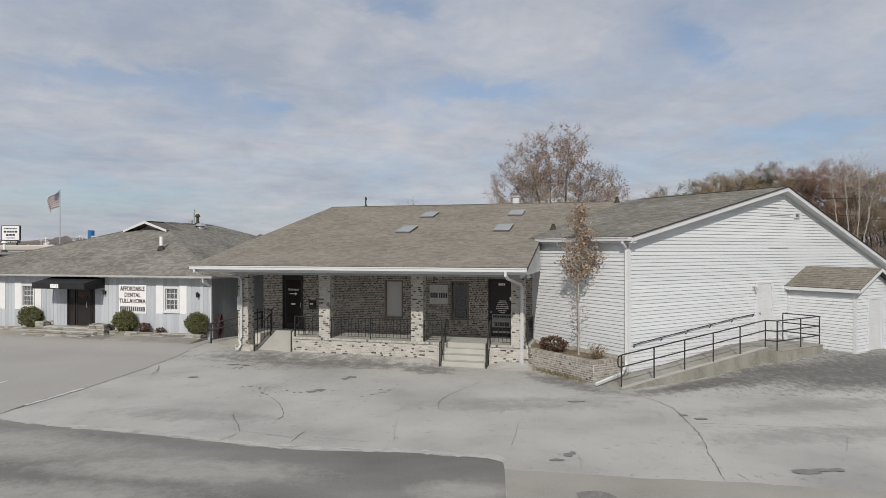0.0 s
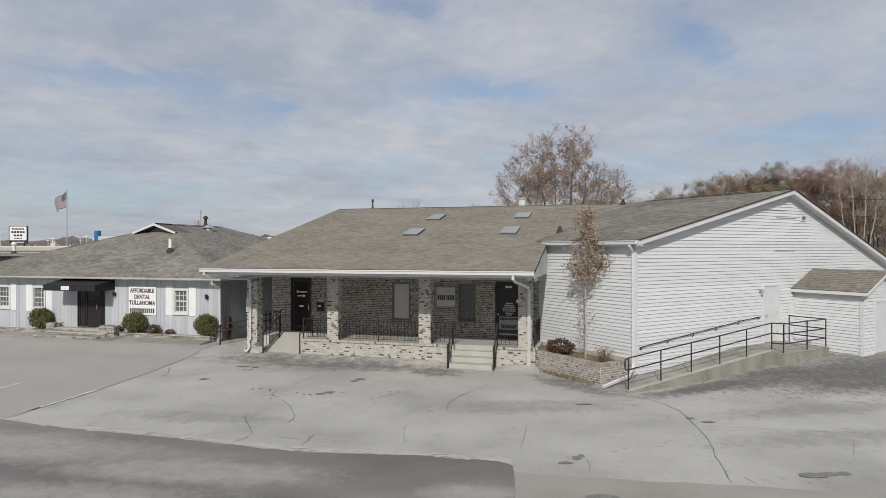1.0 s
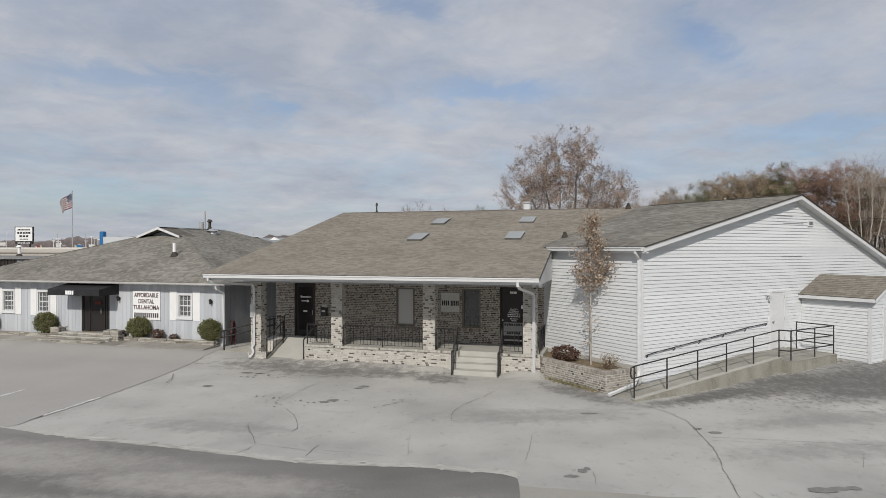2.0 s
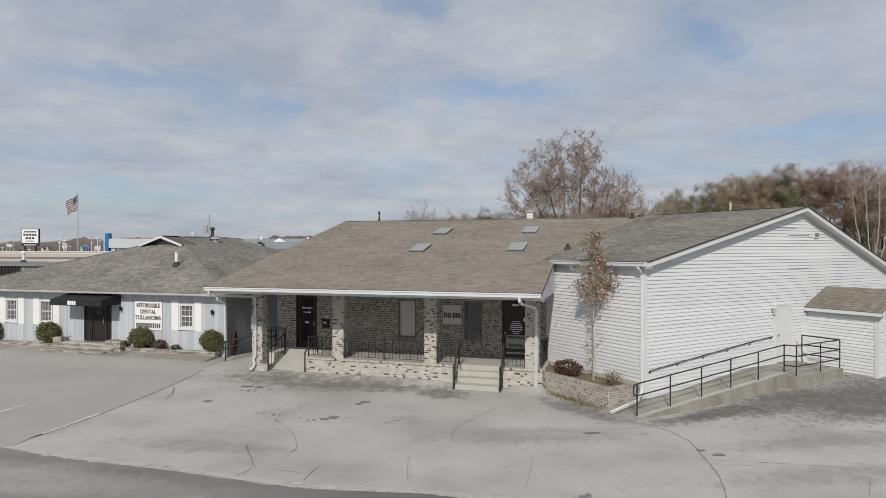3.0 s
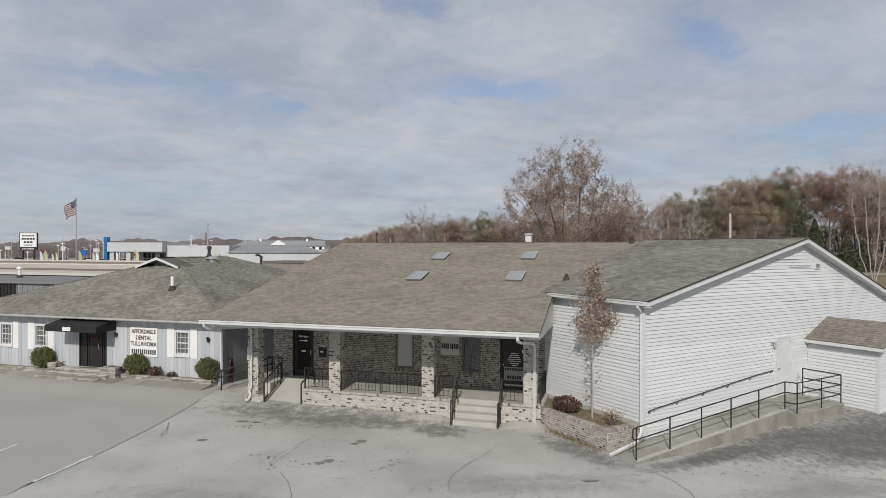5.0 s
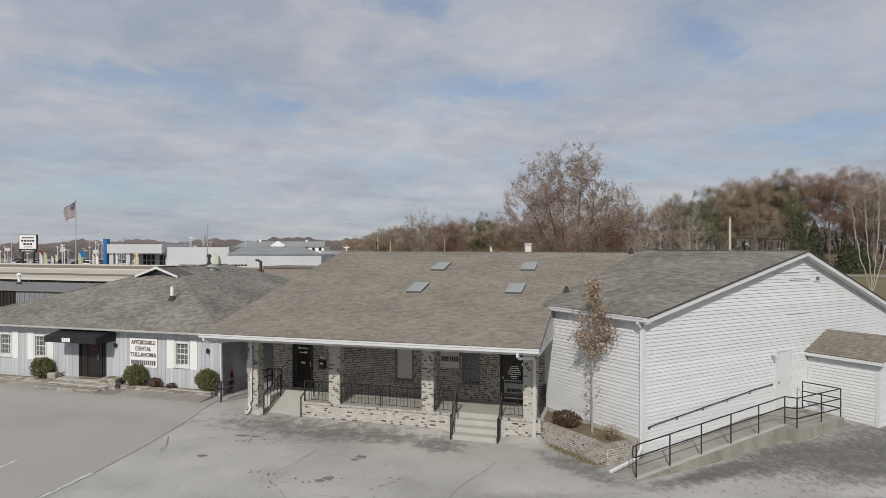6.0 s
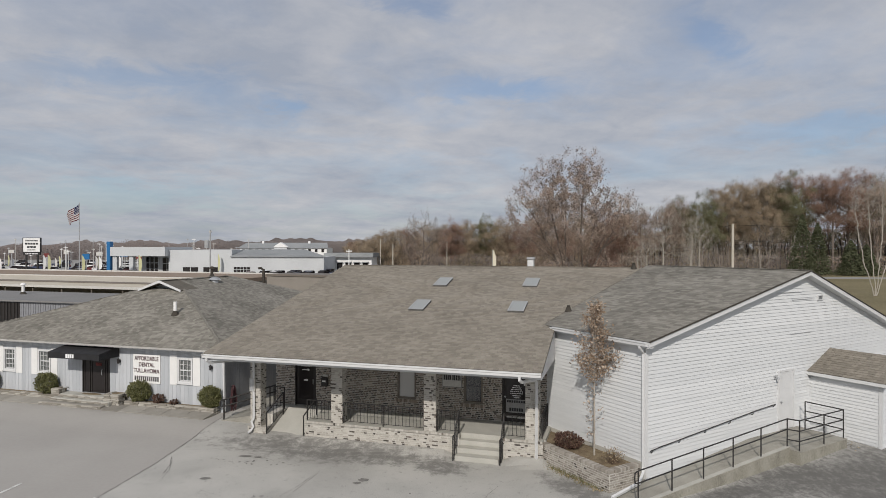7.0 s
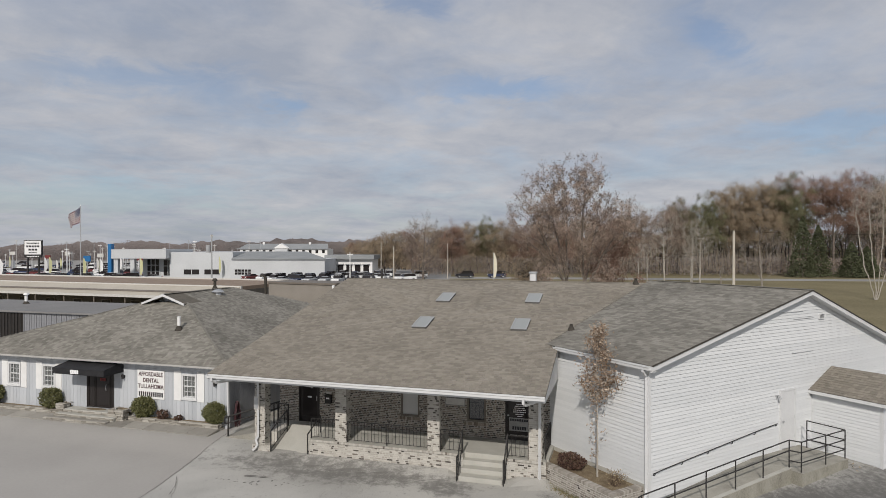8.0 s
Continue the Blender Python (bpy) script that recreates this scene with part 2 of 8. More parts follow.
GREY_SIDING = material("pale_grey_painted_boards", two((0.405, 0.425, 0.45), (0.50, 0.52, 0.545)), scale=1.5, fine=22, rough=0.7, bump=0.12, stretch=(2.5, 2.5, 0.4), vary="object", spread=0.3)
SLATE_SIDING = material("slate_grey_painted_boards", two((0.24, 0.245, 0.26), (0.32, 0.326, 0.342)), scale=1.5, fine=22, rough=0.7, bump=0.12, stretch=(2.5, 2.5, 0.4))
SHINGLE_RAMP = [(0.3, (0.166, 0.149, 0.124)), (0.5, (0.242, 0.219, 0.184)), (0.7, (0.322, 0.294, 0.249))]
SHINGLES = material("asphalt_shingles", SHINGLE_RAMP, scale=0.5, fine=40, rough=0.95, bump=0.6, mottled=0.6, vary="island", spread=0.2)
SHINGLES_DARK = material("grey_asphalt_shingles", [(0.3, (0.140, 0.132, 0.114)), (0.5, (0.215, 0.203, 0.177)), (0.7, (0.302, 0.287, 0.252))], scale=0.6, fine=40, rough=0.95, bump=0.6, mottled=0.4, vary="island", spread=0.26)
UNDERLAY = material("roof_underlay", two((0.10, 0.09, 0.075), (0.15, 0.135, 0.11)), scale=3, fine=30)
BLACK_METAL = material("black_painted_iron", two((0.018, 0.018, 0.018), (0.045, 0.042, 0.04)), scale=8, fine=50, rough=0.5, bump=0.1)
DARK_DOOR = material("dark_bronze_door", two((0.020, 0.018, 0.017), (0.035, 0.03, 0.028)), scale=4, fine=40, rough=0.45, bump=0.05)
DARK_GLASS = glass_material("dark_glass", (0.024, 0.021, 0.021))
GREY_GLASS = glass_material("glass_with_drawn_blind", (0.50, 0.50, 0.49), 0.2)
SKY_GLASS = glass_material("skylight_glass", (0.30, 0.315, 0.31), 0.35)
SHUTTER_WHITE = material("white_shutter_paint", two((0.70, 0.70, 0.69), (0.78, 0.78, 0.77)), scale=3, fine=30, rough=0.5, bump=0.05)
# trim colour greyed down to carry the weak light on the fascia
DIMMED_TRIM = material("shade_dulled_fascia", two((0.36, 0.35, 0.335), (0.46, 0.45, 0.43)), scale=2, fine=30, rough=0.6, bump=0.05)
EDGE_SHINGLE = material("dark_shingle_edge", two((0.04, 0.036, 0.03), (0.075, 0.066, 0.056)), scale=6, fine=40, rough=0.95)
PAVING = material("taupe_paving", [(0.3, (0.205, 0.192, 0.17)), (0.5, (0.285, 0.27, 0.241)), (0.7, (0.365, 0.347, 0.312))], scale=2, fine=30, rough=0.92, bump=0.25, vary="object", spread=0.35)
SMOOTH_ASPHALT = material("smooth_taupe_asphalt", [(0.3, (0.335, 0.32, 0.30)), (0.7, (0.40, 0.384, 0.36))], scale=0.25, fine=9, rough=0.9, bump=0.12, mottled=0.25)
CANVAS = material("black_canvas", two((0.014, 0.014, 0.016), (0.03, 0.03, 0.032)), scale=3, fine=120, rough=0.8)
GALV = material("galvanised_metal", two((0.38, 0.39, 0.40), (0.55, 0.56, 0.57)), scale=6, fine=40, rough=0.45, metal=0.6)
GREY_PAINT = material("grey_painted_metal", two((0.30, 0.31, 0.32), (0.42, 0.43, 0.44)), scale=2, fine=20, rough=0.6)
SOIL = material("mulch_and_dry_grass", [(0.3, (0.10, 0.07, 0.045)), (0.5, (0.20, 0.155, 0.10)), (0.7, (0.30, 0.25, 0.16))], scale=5, fine=45, rough=1, bump=0.6)
GRASS = material("dormant_grass", [(0.3, (0.125, 0.107, 0.058)), (0.5, (0.185, 0.158, 0.088)), (0.7, (0.245, 0.208, 0.122))], scale=0.08, fine=3.0, rough=1, bump=0.3)
BARK = material("grey_bark", two((0.11, 0.09, 0.075), (0.24, 0.205, 0.175)), scale=4, fine=30, rough=0.95, bump=0.4, stretch=(3, 3, 0.5))
PALE_BARK = material("pale_bark", two((0.26, 0.235, 0.20), (0.46, 0.43, 0.385)), scale=3, fine=20, rough=0.9, bump=0.3, stretch=(2, 2, 0.5))


# ---- building helpers ----
def thing(name, matrix, label, category, group="", kind=""):
    ob = new(name)
    ob.empty_display_size = 0.2
    ob.matrix_basis = matrix
    return tagged(ob, label, category, group, kind)


def mesh_of(name, bm, mat):
    me = bpy.data.meshes.new(name)
    bm.to_mesh(me)
    bm.free()
    for one in mat if isinstance(mat, (list, tuple)) else [mat]:
        me.materials.append(one)
    return me


def part(name, bm, mat, parent, label="", at=None, kind=""):
    """Links a bmesh, or mesh data, as one mesh object under a thing or a part."""
    me = bm if isinstance(bm, bpy.types.Mesh) else mesh_of(name, bm, mat)
    ob = new(name, me)
    ob.parent = parent
    if at is not None:
        ob.matrix_basis = at
    return tagged(ob, label, kind=kind)


def single(name, bm, mat, matrix, label, category, group="", kind=""):
    ob = new(name, mesh_of(name, bm, mat))
    ob.matrix_basis = matrix
    return tagged(ob, label, category, group, kind)


def box(bm, x0, x1, y0, y1, z0, z1, bevel=0.0, m=None):
    vs = [bm.verts.new((x, y, z)) for z in (z0, z1) for y in (y0, y1) for x in (x0, x1)]
    fs = [bm.faces.new([vs[i] for i in q]) for q in ((0, 2, 3, 1), (4, 5, 7, 6), (0, 1, 5, 4), (2, 6, 7, 3), (0, 4, 6, 2), (1, 3, 7, 5))]
    if bevel:
        edges = list({e for f in fs for e in f.edges})
        res = bmesh.ops.bevel(bm, geom=edges, offset=bevel, segments=1, affect="EDGES")
        vs = list({v for f in res["faces"] for v in f.verts} | {v for v in vs if v.is_valid})
    if m is not None:
        bmesh.ops.transform(bm, matrix=m, verts=[v for v in vs if v.is_valid])
    return bm


def boxes(*rows, bevel=0.0):
    bm = bmesh.new()
    for r in rows:
        box(bm, *r, bevel=bevel)
    return bm


def prism(bm, pts, off):
    """A solid from a planar polygon in space and the offset of its other face."""
    off = Vector(off)
    a = [bm.verts.new(p) for p in pts]
    b = [bm.verts.new(Vector(p) + off) for p in pts]
    bm.faces.new(a)
    bm.faces.new(b[::-1])
    for i in range(len(a)):
        j = (i + 1) % len(a)
        bm.faces.new((a[j], a[i], b[i], b[j]))
    bmesh.ops.recalc_face_normals(bm, faces=bm.faces[:])
    return bm


def tube(bm, pts, r, sides=8, r_end=None, cap=True):
    """A pipe along points; the radius goes from r to r_end."""
    pts = [Vector(p) for p in pts]
    rings = []
    for i, p in enumerate(pts):
        d = (pts[min(i + 1, len(pts) - 1)] - pts[max(i - 1, 0)]).normalized()
        a = d.orthogonal().normalized() if i == 0 else (rings[-1][1] - d * rings[-1][1].dot(d)).normalized()
        b = d.cross(a)
        rr = r if r_end is None else r + (r_end - r) * i / max(1, len(pts) - 1)
        rings.append(([bm.verts.new(p + rr * (math.cos(k * math.tau / sides) * a + math.sin(k * math.tau / sides) * b)) for k in range(sides)], a))
    for (q, _), (w, _) in zip(rings, rings[1:]):
        for k in range(sides):
            bm.faces.new((q[k], q[(k + 1) % sides], w[(k + 1) % sides], w[k]))
    if cap:
        bm.faces.new(rings[0][0][::-1])
        bm.faces.new(rings[-1][0])
    return bm


def bar(p, q, w=0.03, h=None):
    """A square bar from p to q."""
    bm = bmesh.new()
    p, q = Vector(p), Vector(q)
    d = q - p
    h = h or w
    box(bm, -w / 2, w / 2, -h / 2, h / 2, 0, d.length)
    side = Vector((0, 0, 1)) if abs(d.normalized().z) < 0.9 else Vector((0, 1, 0))
    z = d.normalized()
    x = side.cross(z).normalized()
    y = z.cross(x)
    m = Matrix((x, y, z)).transposed().to_4x4()
    m.translation = p
    bmesh.ops.transform(bm, matrix=m, verts=bm.verts[:])
    return bm


def pipe(pts, r, sides=8):
    return tube(bmesh.new(), pts, r, sides)


def wall_with_openings(length, z0, z1, y0, y1, openings):
    """A wall along x, with rectangular holes (x0, x1, z0, z1) right through it."""
    xs = sorted({0.0, length, *[o[0] for o in openings], *[o[1] for o in openings]})
    bm = bmesh.new()
    for a, b in zip(xs, xs[1:]):
        if b - a < 1e-6:
            continue
        gaps = sorted((o[2], o[3]) for o in openings if o[0] < (a + b) / 2 < o[1])
        z = z0
        for g0, g1 in gaps:
            if g0 - z > 1e-4:
                box(bm, a, b, y0, y1, z, g0)
            z = g1
        if z1 - z > 1e-4:
            box(bm, a, b, y0, y1, z, z1)
    bmesh.ops.remove_doubles(bm, verts=bm.verts[:], dist=1e-4)
    seen = {}
    bm.verts.index_update()
    for f in bm.faces[:]:
        seen.setdefault(frozenset(v.index for v in f.verts), []).append(f)
    bmesh.ops.delete(bm, geom=[f for fs in seen.values() if len(fs) > 1 for f in fs], context="FACES_ONLY")
    return bm


# ---- plan ----
MAIN = pose(2.46, 20.38, 0, 0, 0, -15)        # x along the brick front to the right, y into the building
WING = pose(5.57, 18.44, 0, 0, 0, 31.8)       # x along the white gable wall, y into the building
FLOOR = 0.68
EAVE_V, EAVE_Z, RIDGE_V, RIDGE_Z = -2.05, 3.35, 9.22, 6.08
RAKE_L, RAKE_R = -11.0, 0.58
W_EAVE_S, W_EAVE_Z, W_RIDGE_S, W_RIDGE_Z = -0.2, 4.28, 8.08, 6.18
W_FALL = 0.36          # the far slope of the wing is steeper


def main_z(v):
    return EAVE_Z + (RIDGE_Z - EAVE_Z) * (v - EAVE_V) / (RIDGE_V - EAVE_V)


def wing_z(s):
    return W_EAVE_Z + (W_RIDGE_Z - W_EAVE_Z) * (s - W_EAVE_S) / (W_RIDGE_S - W_EAVE_S)


def smooth(t):
    t = min(1, max(0, t))
    return t * t * (3 - 2 * t)


def ground_z(x, y):
    """The lot is level but for a gentle rise along the white gable wall, one before the dental office and a fillet of asphalt against the porch."""
    p = WING.inverted() @ Vector((x, y, 0))
    rise = 0.34 * smooth((p.x - 0.5) / 7.5) * smooth((p.y + 6) / 4.5) * (1 - smooth((p.y - 3) / 14))
    u, v, _ = MAIN.inverted() @ Vector((x, y, 0))
    if v < 6:
        left = smooth((-8.3 - u) / 0.7)
        porch = smooth((u + 8.6) / 0.3) * (1 - smooth((u + 2.85) / 0.3)) + smooth((u + 0.95) / 0.3) * (1 - smooth((u - 0.3) / 0.3))
        rise += (0.12 * left * smooth((v + 1.4) / 2.0) + 0.15 * porch * smooth((v + 0.65) / 0.65)) * (1 - smooth((v - 2.5) / 2))
    return rise


def valley():
    wm = MAIN.inverted() @ WING
    def s_of(u, v):
        return (wm.inverted() @ Vector((u, v, 0))).x
    pts = []
    for v in (1.9, 9.22):
        z = main_z(v)
        lo, hi = -8.0, 30.0
        for _ in range(60):
            mid = (lo + hi) / 2
            if wing_z(s_of(mid, v)) < z:
                lo = mid
            else:
                hi = mid
        pts.append(Vector((lo, v, z)))
    return pts


VALLEY_A, VALLEY_B = valley()

# ---- ground ----
def ground_sheet():
    xs = sorted({*[-1500, -700, -350, -180, -90, -60, 60, 90, 180, 350, 700, 1500], *range(-45, 46, 3)})
    ys = sorted({*[-300, -120, -60, -30, 60, 80, 120, 200, 400, 900, 2500], *range(-15, 46, 3)})
    bm = bmesh.new()
    grid = [[bm.verts.new((x, y, -0.06)) for x in xs] for y in ys]
    for r0, r1 in zip(grid, grid[1:]):
        for i in range(len(xs) - 1):
            bm.faces.new((r0[i], r0[i + 1], r1[i + 1], r1[i]))
    return bm


def drape(bm, pts, lift):
    """A flat patch on the ground from an outline."""
    f = bm.faces.new([bm.verts.new((x, y, 0)) for x, y in pts])
    bmesh.ops.triangulate(bm, faces=[f])
    for v in bm.verts:
        v.co.z = ground_z(v.co.x, v.co.y) + lift
    return bm


single("ground", ground_sheet(), GRASS, Matrix(), "dormant brown-green grass field running to the wood", "ground", kind="structure")


def lot_sheet():
    bm = bmesh.new()
    xs = sorted({*[-46 + 1.5 * i for i in range(61)], *[-28 + 0.4 * i for i in range(80)]})
    ys = sorted({*[-14 + 1.5 * i for i in range(37)], *[17.6 + 0.3 * i for i in range(45)]})
    grid = [[bm.verts.new((x, y, ground_z(x, y))) for x in xs] for y in ys]
    for r0, r1 in zip(grid, grid[1:]):
        for i in range(len(xs) - 1):
            bm.faces.new((r0[i], r0[i + 1], r1[i + 1], r1[i]))
    return bm


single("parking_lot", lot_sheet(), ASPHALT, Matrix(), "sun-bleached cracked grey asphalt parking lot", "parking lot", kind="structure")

# ---- brick building ----
brick_building = thing("brick_building", MAIN, "single-storey tan brick office with a deep shingled porch roof", "building")
BACK_V = 2.0
DOOR_L, DOOR_R = (-9.80, -8.86), (-1.36, -0.36)
WIN_1, WIN_2 = (-5.42, -4.66), (-2.80, -2.08)
WALL_L, WALL_R = -10.65, 0.42
OPEN = [(DOOR_L[0], DOOR_L[1], FLOOR, 2.85), (DOOR_R[0], DOOR_R[1], FLOOR - 0.0, 2.80), (*WIN_1, 1.24, 2.72), (*WIN_2, 1.24, 2.72)]
back_wall = part("wall", wall_with_openings(WALL_R - WALL_L, 0.0, 3.2, 0.0, 0.22, [(a - WALL_L, b - WALL_L, c, d) for a, b, c, d in OPEN]), MORTAR, brick_building, "tan brick front wall with scattered dark bricks", at=pose(WALL_L, BACK_V, 0))
part("side_wall", boxes((WALL_L, WALL_L + 0.2, BACK_V + 0.22, 16.5, 0, 4.3)), MORTAR, brick_building)
bm = bmesh.new()
prism(bm, [(WALL_L, BACK_V, 3.05), (WALL_L, 16.4, 3.05), (WALL_L, RIDGE_V, RIDGE_Z - 0.15), (WALL_L, BACK_V, main_z(BACK_V) - 0.15)], (0.15, 0, 0))
part("gable", bm, GREY_SIDING, brick_building)
part("rear_wall", boxes((WALL_L, 8.5, 16.5, 16.7, 0, 4.3)), MORTAR, brick_building)
# porch floor, with the brick base that carries it
STAIR_L, STAIR_R = -2.44, -0.98
BASE_L, BASE_R = -8.24, 0.36
part("porch_floor", boxes((-10.62, -2.5, 1.55, BACK_V, 0, FLOOR), (-8.24, -2.5, 0.24, 1.55, 0, FLOOR), (-2.5, WALL_R, 0.28, BACK_V, 0, FLOOR)), CONCRETE, brick_building)
porch_base = part("porch_base", boxes((BASE_L, STAIR_L, 0.02, 0.24, 0, FLOOR - 0.06), (STAIR_R + 0.02, BASE_R, 0.02, 0.24, 0, FLOOR - 0.06)), MORTAR, brick_building, "pale brick porch base")
cap_row = part("porch_ledge", boxes((BASE_L, STAIR_L, -0.02, 0.26, FLOOR - 0.06, FLOOR + 0.01), (STAIR_R + 0.02, BASE_R, -0.02, 0.26, FLOOR - 0.06, FLOOR + 0.01), bevel=0.01), CONCRETE, brick_building)
# left entrance: a steep concrete ramp
bm = bmesh.new()
prism(bm, [(-9.84, 0.1, 0.0), (-9.84, 1.55, 0.0), (-9.84, 1.55, FLOOR), (-9.84, 0.1, 0.03)], (1.6, 0, 0))
part("entrance_ramp", bm, CONCRETE, brick_building)
part("ramp_kerb", boxes((-10.62, -9.84, -0.02, 0.5, 0, 0.30), (-10.62, -9.84, 0.5, 1.55, 0, FLOOR)), MORTAR, brick_building)
# right entrance: four concrete steps
for i in range(4):
    part("step", boxes((STAIR_L, STAIR_R, -0.60 + 0.3 * i, 0.28 + 0.02 * (i > 2), 0.0 if i == 0 else 0.17 * i, 0.17 * (i + 1) + (0.002 if i == 3 else 0)), bevel=0.012), CONCRETE, brick_building)
COLS = [(-10.55, -10.10), (-7.22, -6.77), (-3.72, -3.27), (-0.22, 0.24)]
columns = []
for a, b in COLS:
    columns.append(part("column", boxes((a + 0.012, b - 0.012, 0.042, 0.418, 0, 2.95)), MORTAR, brick_building, "square brick porch column"))
# porch ceiling and beam
part("ceiling", boxes((-10.9, 0.55, -2.0, BACK_V, 3.12, 3.16)), WHITE_TRIM, brick_building, "white porch soffit")
part("beam", boxes((-10.9, 0.5, 0.03, 0.43, 2.95, 3.12)), GREY_PAINT, brick_building)


def roof_slab(rows, thick=0.12):
    """A roof plane from its outline, with its thickness."""
    bm = bmesh.new()
    prism(bm, rows, (0, 0, -thick))
    return bm


def P(u, v):
    return (u, v, main_z(v))


V_RAKE = VALLEY_A.y - (RAKE_R - VALLEY_A.x) * 0.94
front_slope = part("roof", roof_slab([P(RAKE_L, EAVE_V), P(RAKE_R, EAVE_V), P(RAKE_R, V_RAKE), P(VALLEY_A.x, VALLEY_A.y), P(VALLEY_B.x + 0.3, RIDGE_V), P(RAKE_L, RIDGE_V)]), UNDERLAY, brick_building, "brown-grey asphalt shingle roof")
part("rear_roof", roof_slab([P(RAKE_L, RIDGE_V), P(VALLEY_B.x + 0.1, RIDGE_V), (VALLEY_B.x + 0.1, 2 * RIDGE_V - EAVE_V - 3, EAVE_Z + 0.74), (RAKE_L, 2 * RIDGE_V - EAVE_V - 3, EAVE_Z + 0.74)]), UNDERLAY, brick_building)
part("fascia", boxes((RAKE_L, RAKE_R, EAVE_V, EAVE_V + 0.03, EAVE_Z - 0.19, EAVE_Z - 0.02)), WHITE_TRIM, brick_building)


def gutter(length):
    """A K-style gutter along x, open on top."""
    prof = [(0, 0), (-0.02, -0.12), (-0.098, -0.12), (-0.104, -0.05), (-0.126, -0.028), (-0.126, 0), (-0.116, 0), (-0.116, -0.022), (-0.094, -0.046), (-0.088, -0.11), (-0.03, -0.11), (-0.012, 0)]
    bm = bmesh.new()
    return prism(bm, [(0, y, z) for y, z in prof], (length, 0, 0))


part("gutter", gutter(RAKE_R - RAKE_L), WHITE_TRIM, brick_building, "white metal gutter", at=pose(RAKE_L, EAVE_V - 0.002, EAVE_Z - 0.02))
# the boxed rake beside the white wing
bm = bmesh.new()
prism(bm, [(RAKE_R, EAVE_V + 0.03, EAVE_Z - 0.13), (RAKE_R, V_RAKE, main_z(V_RAKE) - 0.13), (RAKE_R, V_RAKE, 3.12), (RAKE_R, EAVE_V + 0.03, 3.12)], (-0.03, 0, 0))
part("rake_board", bm, WHITE_TRIM, brick_building)
bm = bmesh.new()
prism(bm, [(RAKE_L, EAVE_V, EAVE_Z - 0.2), (RAKE_L, RIDGE_V, RIDGE_Z - 0.2), (RAKE_L, RIDGE_V, RIDGE_Z), (RAKE_L, EAVE_V, EAVE_Z)], (-0.03, 0, 0))
part("rake_trim", bm, UNDERLAY, brick_building)

# ---- white wing ----
white_wing = thing("white_wing", WING, "white vinyl-sided gabled hall with a brown shingle roof", "building")
W_LEN, W_FRONT = 16.2, 4.5
FAR_EAVE = W_RIDGE_Z - W_FALL * (16.4 - W_RIDGE_S)
bm = bmesh.new()
prism(bm, [(0.02, 0.02, 0.0), (W_LEN, 0.02, 0.0), (W_LEN, 0.02, W_RIDGE_Z - 0.1 - W_FALL * (W_LEN - W_RIDGE_S)), (W_RIDGE_S, 0.02, W_RIDGE_Z - 0.1), (0.02, 0.02, wing_z(0) - 0.1)], (0, 0.2, 0))
gable_wall = part("gable_wall", bm, WHITE_TRIM, white_wing, "white lap-sided gable wall")
front_wall = part("front_wall", boxes((0.02, 0.22, 0.22, W_FRONT, 0, wing_z(0) - 0.1)), WHITE_TRIM, white_wing, "white lap-sided wall behind the planter")
part("foundation", boxes((-0.02, 0.02, -0.02, W_FRONT, 0, 0.67), (0.02, W_LEN, -0.02, 0.02, 0, 0.16)), CONCRETE, white_wing)


def Q(s, d):
    return (s, d, wing_z(s) if s <= W_RIDGE_S else W_RIDGE_Z - W_FALL * (s - W_RIDGE_S))


wm = WING.inverted() @ MAIN
VA, VB = wm @ VALLEY_A, wm @ VALLEY_B
EAVE_END = (wm @ Vector((RAKE_R, V_RAKE, 0))).y
part("roof", roof_slab([Q(-0.2, -0.27), Q(W_RIDGE_S, -0.27), Q(W_RIDGE_S, 6.7), (VB.x, VB.y, wing_z(VB.x)), (VA.x, VA.y, wing_z(VA.x))]), UNDERLAY, white_wing, "dark brown asphalt shingle roof")
part("far_roof", roof_slab([Q(W_RIDGE_S, -0.27), (16.4, -0.27, FAR_EAVE), (16.4, 8.4, FAR_EAVE), Q(W_RIDGE_S, 6.7)]), UNDERLAY, white_wing)
for a, b in ((Q(-0.2, -0.27), Q(W_RIDGE_S, -0.27)), (Q(W_RIDGE_S, -0.27), (16.4, -0.27, FAR_EAVE))):
    bm = bmesh.new()
    prism(bm, [(a[0], -0.3, a[2] - 0.17), (b[0], -0.3, b[2] - 0.17), (b[0], -0.3, b[2] - 0.03), (a[0], -0.3, a[2] - 0.03)], (0, 0.03, 0))
    part("rake_board", bm, WHITE_TRIM, white_wing, "white painted rake board")
    bm = bmesh.new()
    prism(bm, [(a[0], -0.33, a[2] - 0.026), (b[0], -0.33, b[2] - 0.026), (b[0], -0.33, b[2] + 0.004), (a[0], -0.33, a[2] + 0.004)], (0, 0.056, 0))
    part("shingle_edge", bm, EDGE_SHINGLE, white_wing, "dark edge of the roof shingles")
    bm = bmesh.new()
    prism(bm, [(a[0], -0.27, a[2] - 0.17), (b[0], -0.27, b[2] - 0.17), (b[0], 0.02, b[2] - 0.17), (a[0], 0.02, a[2] - 0.17)], (0, 0, 0.03))
    part("soffit", bm, WHITE_TRIM, white_wing)
part("fascia", boxes((-0.2, -0.17, -0.27, EAVE_END, W_EAVE_Z - 0.2, W_EAVE_Z - 0.02)), WHITE_TRIM, white_wing)
part("eave_soffit", boxes((-0.17, 0.02, -0.27, EAVE_END, W_EAVE_Z - 0.2, W_EAVE_Z - 0.17)), WHITE_TRIM, white_wing)
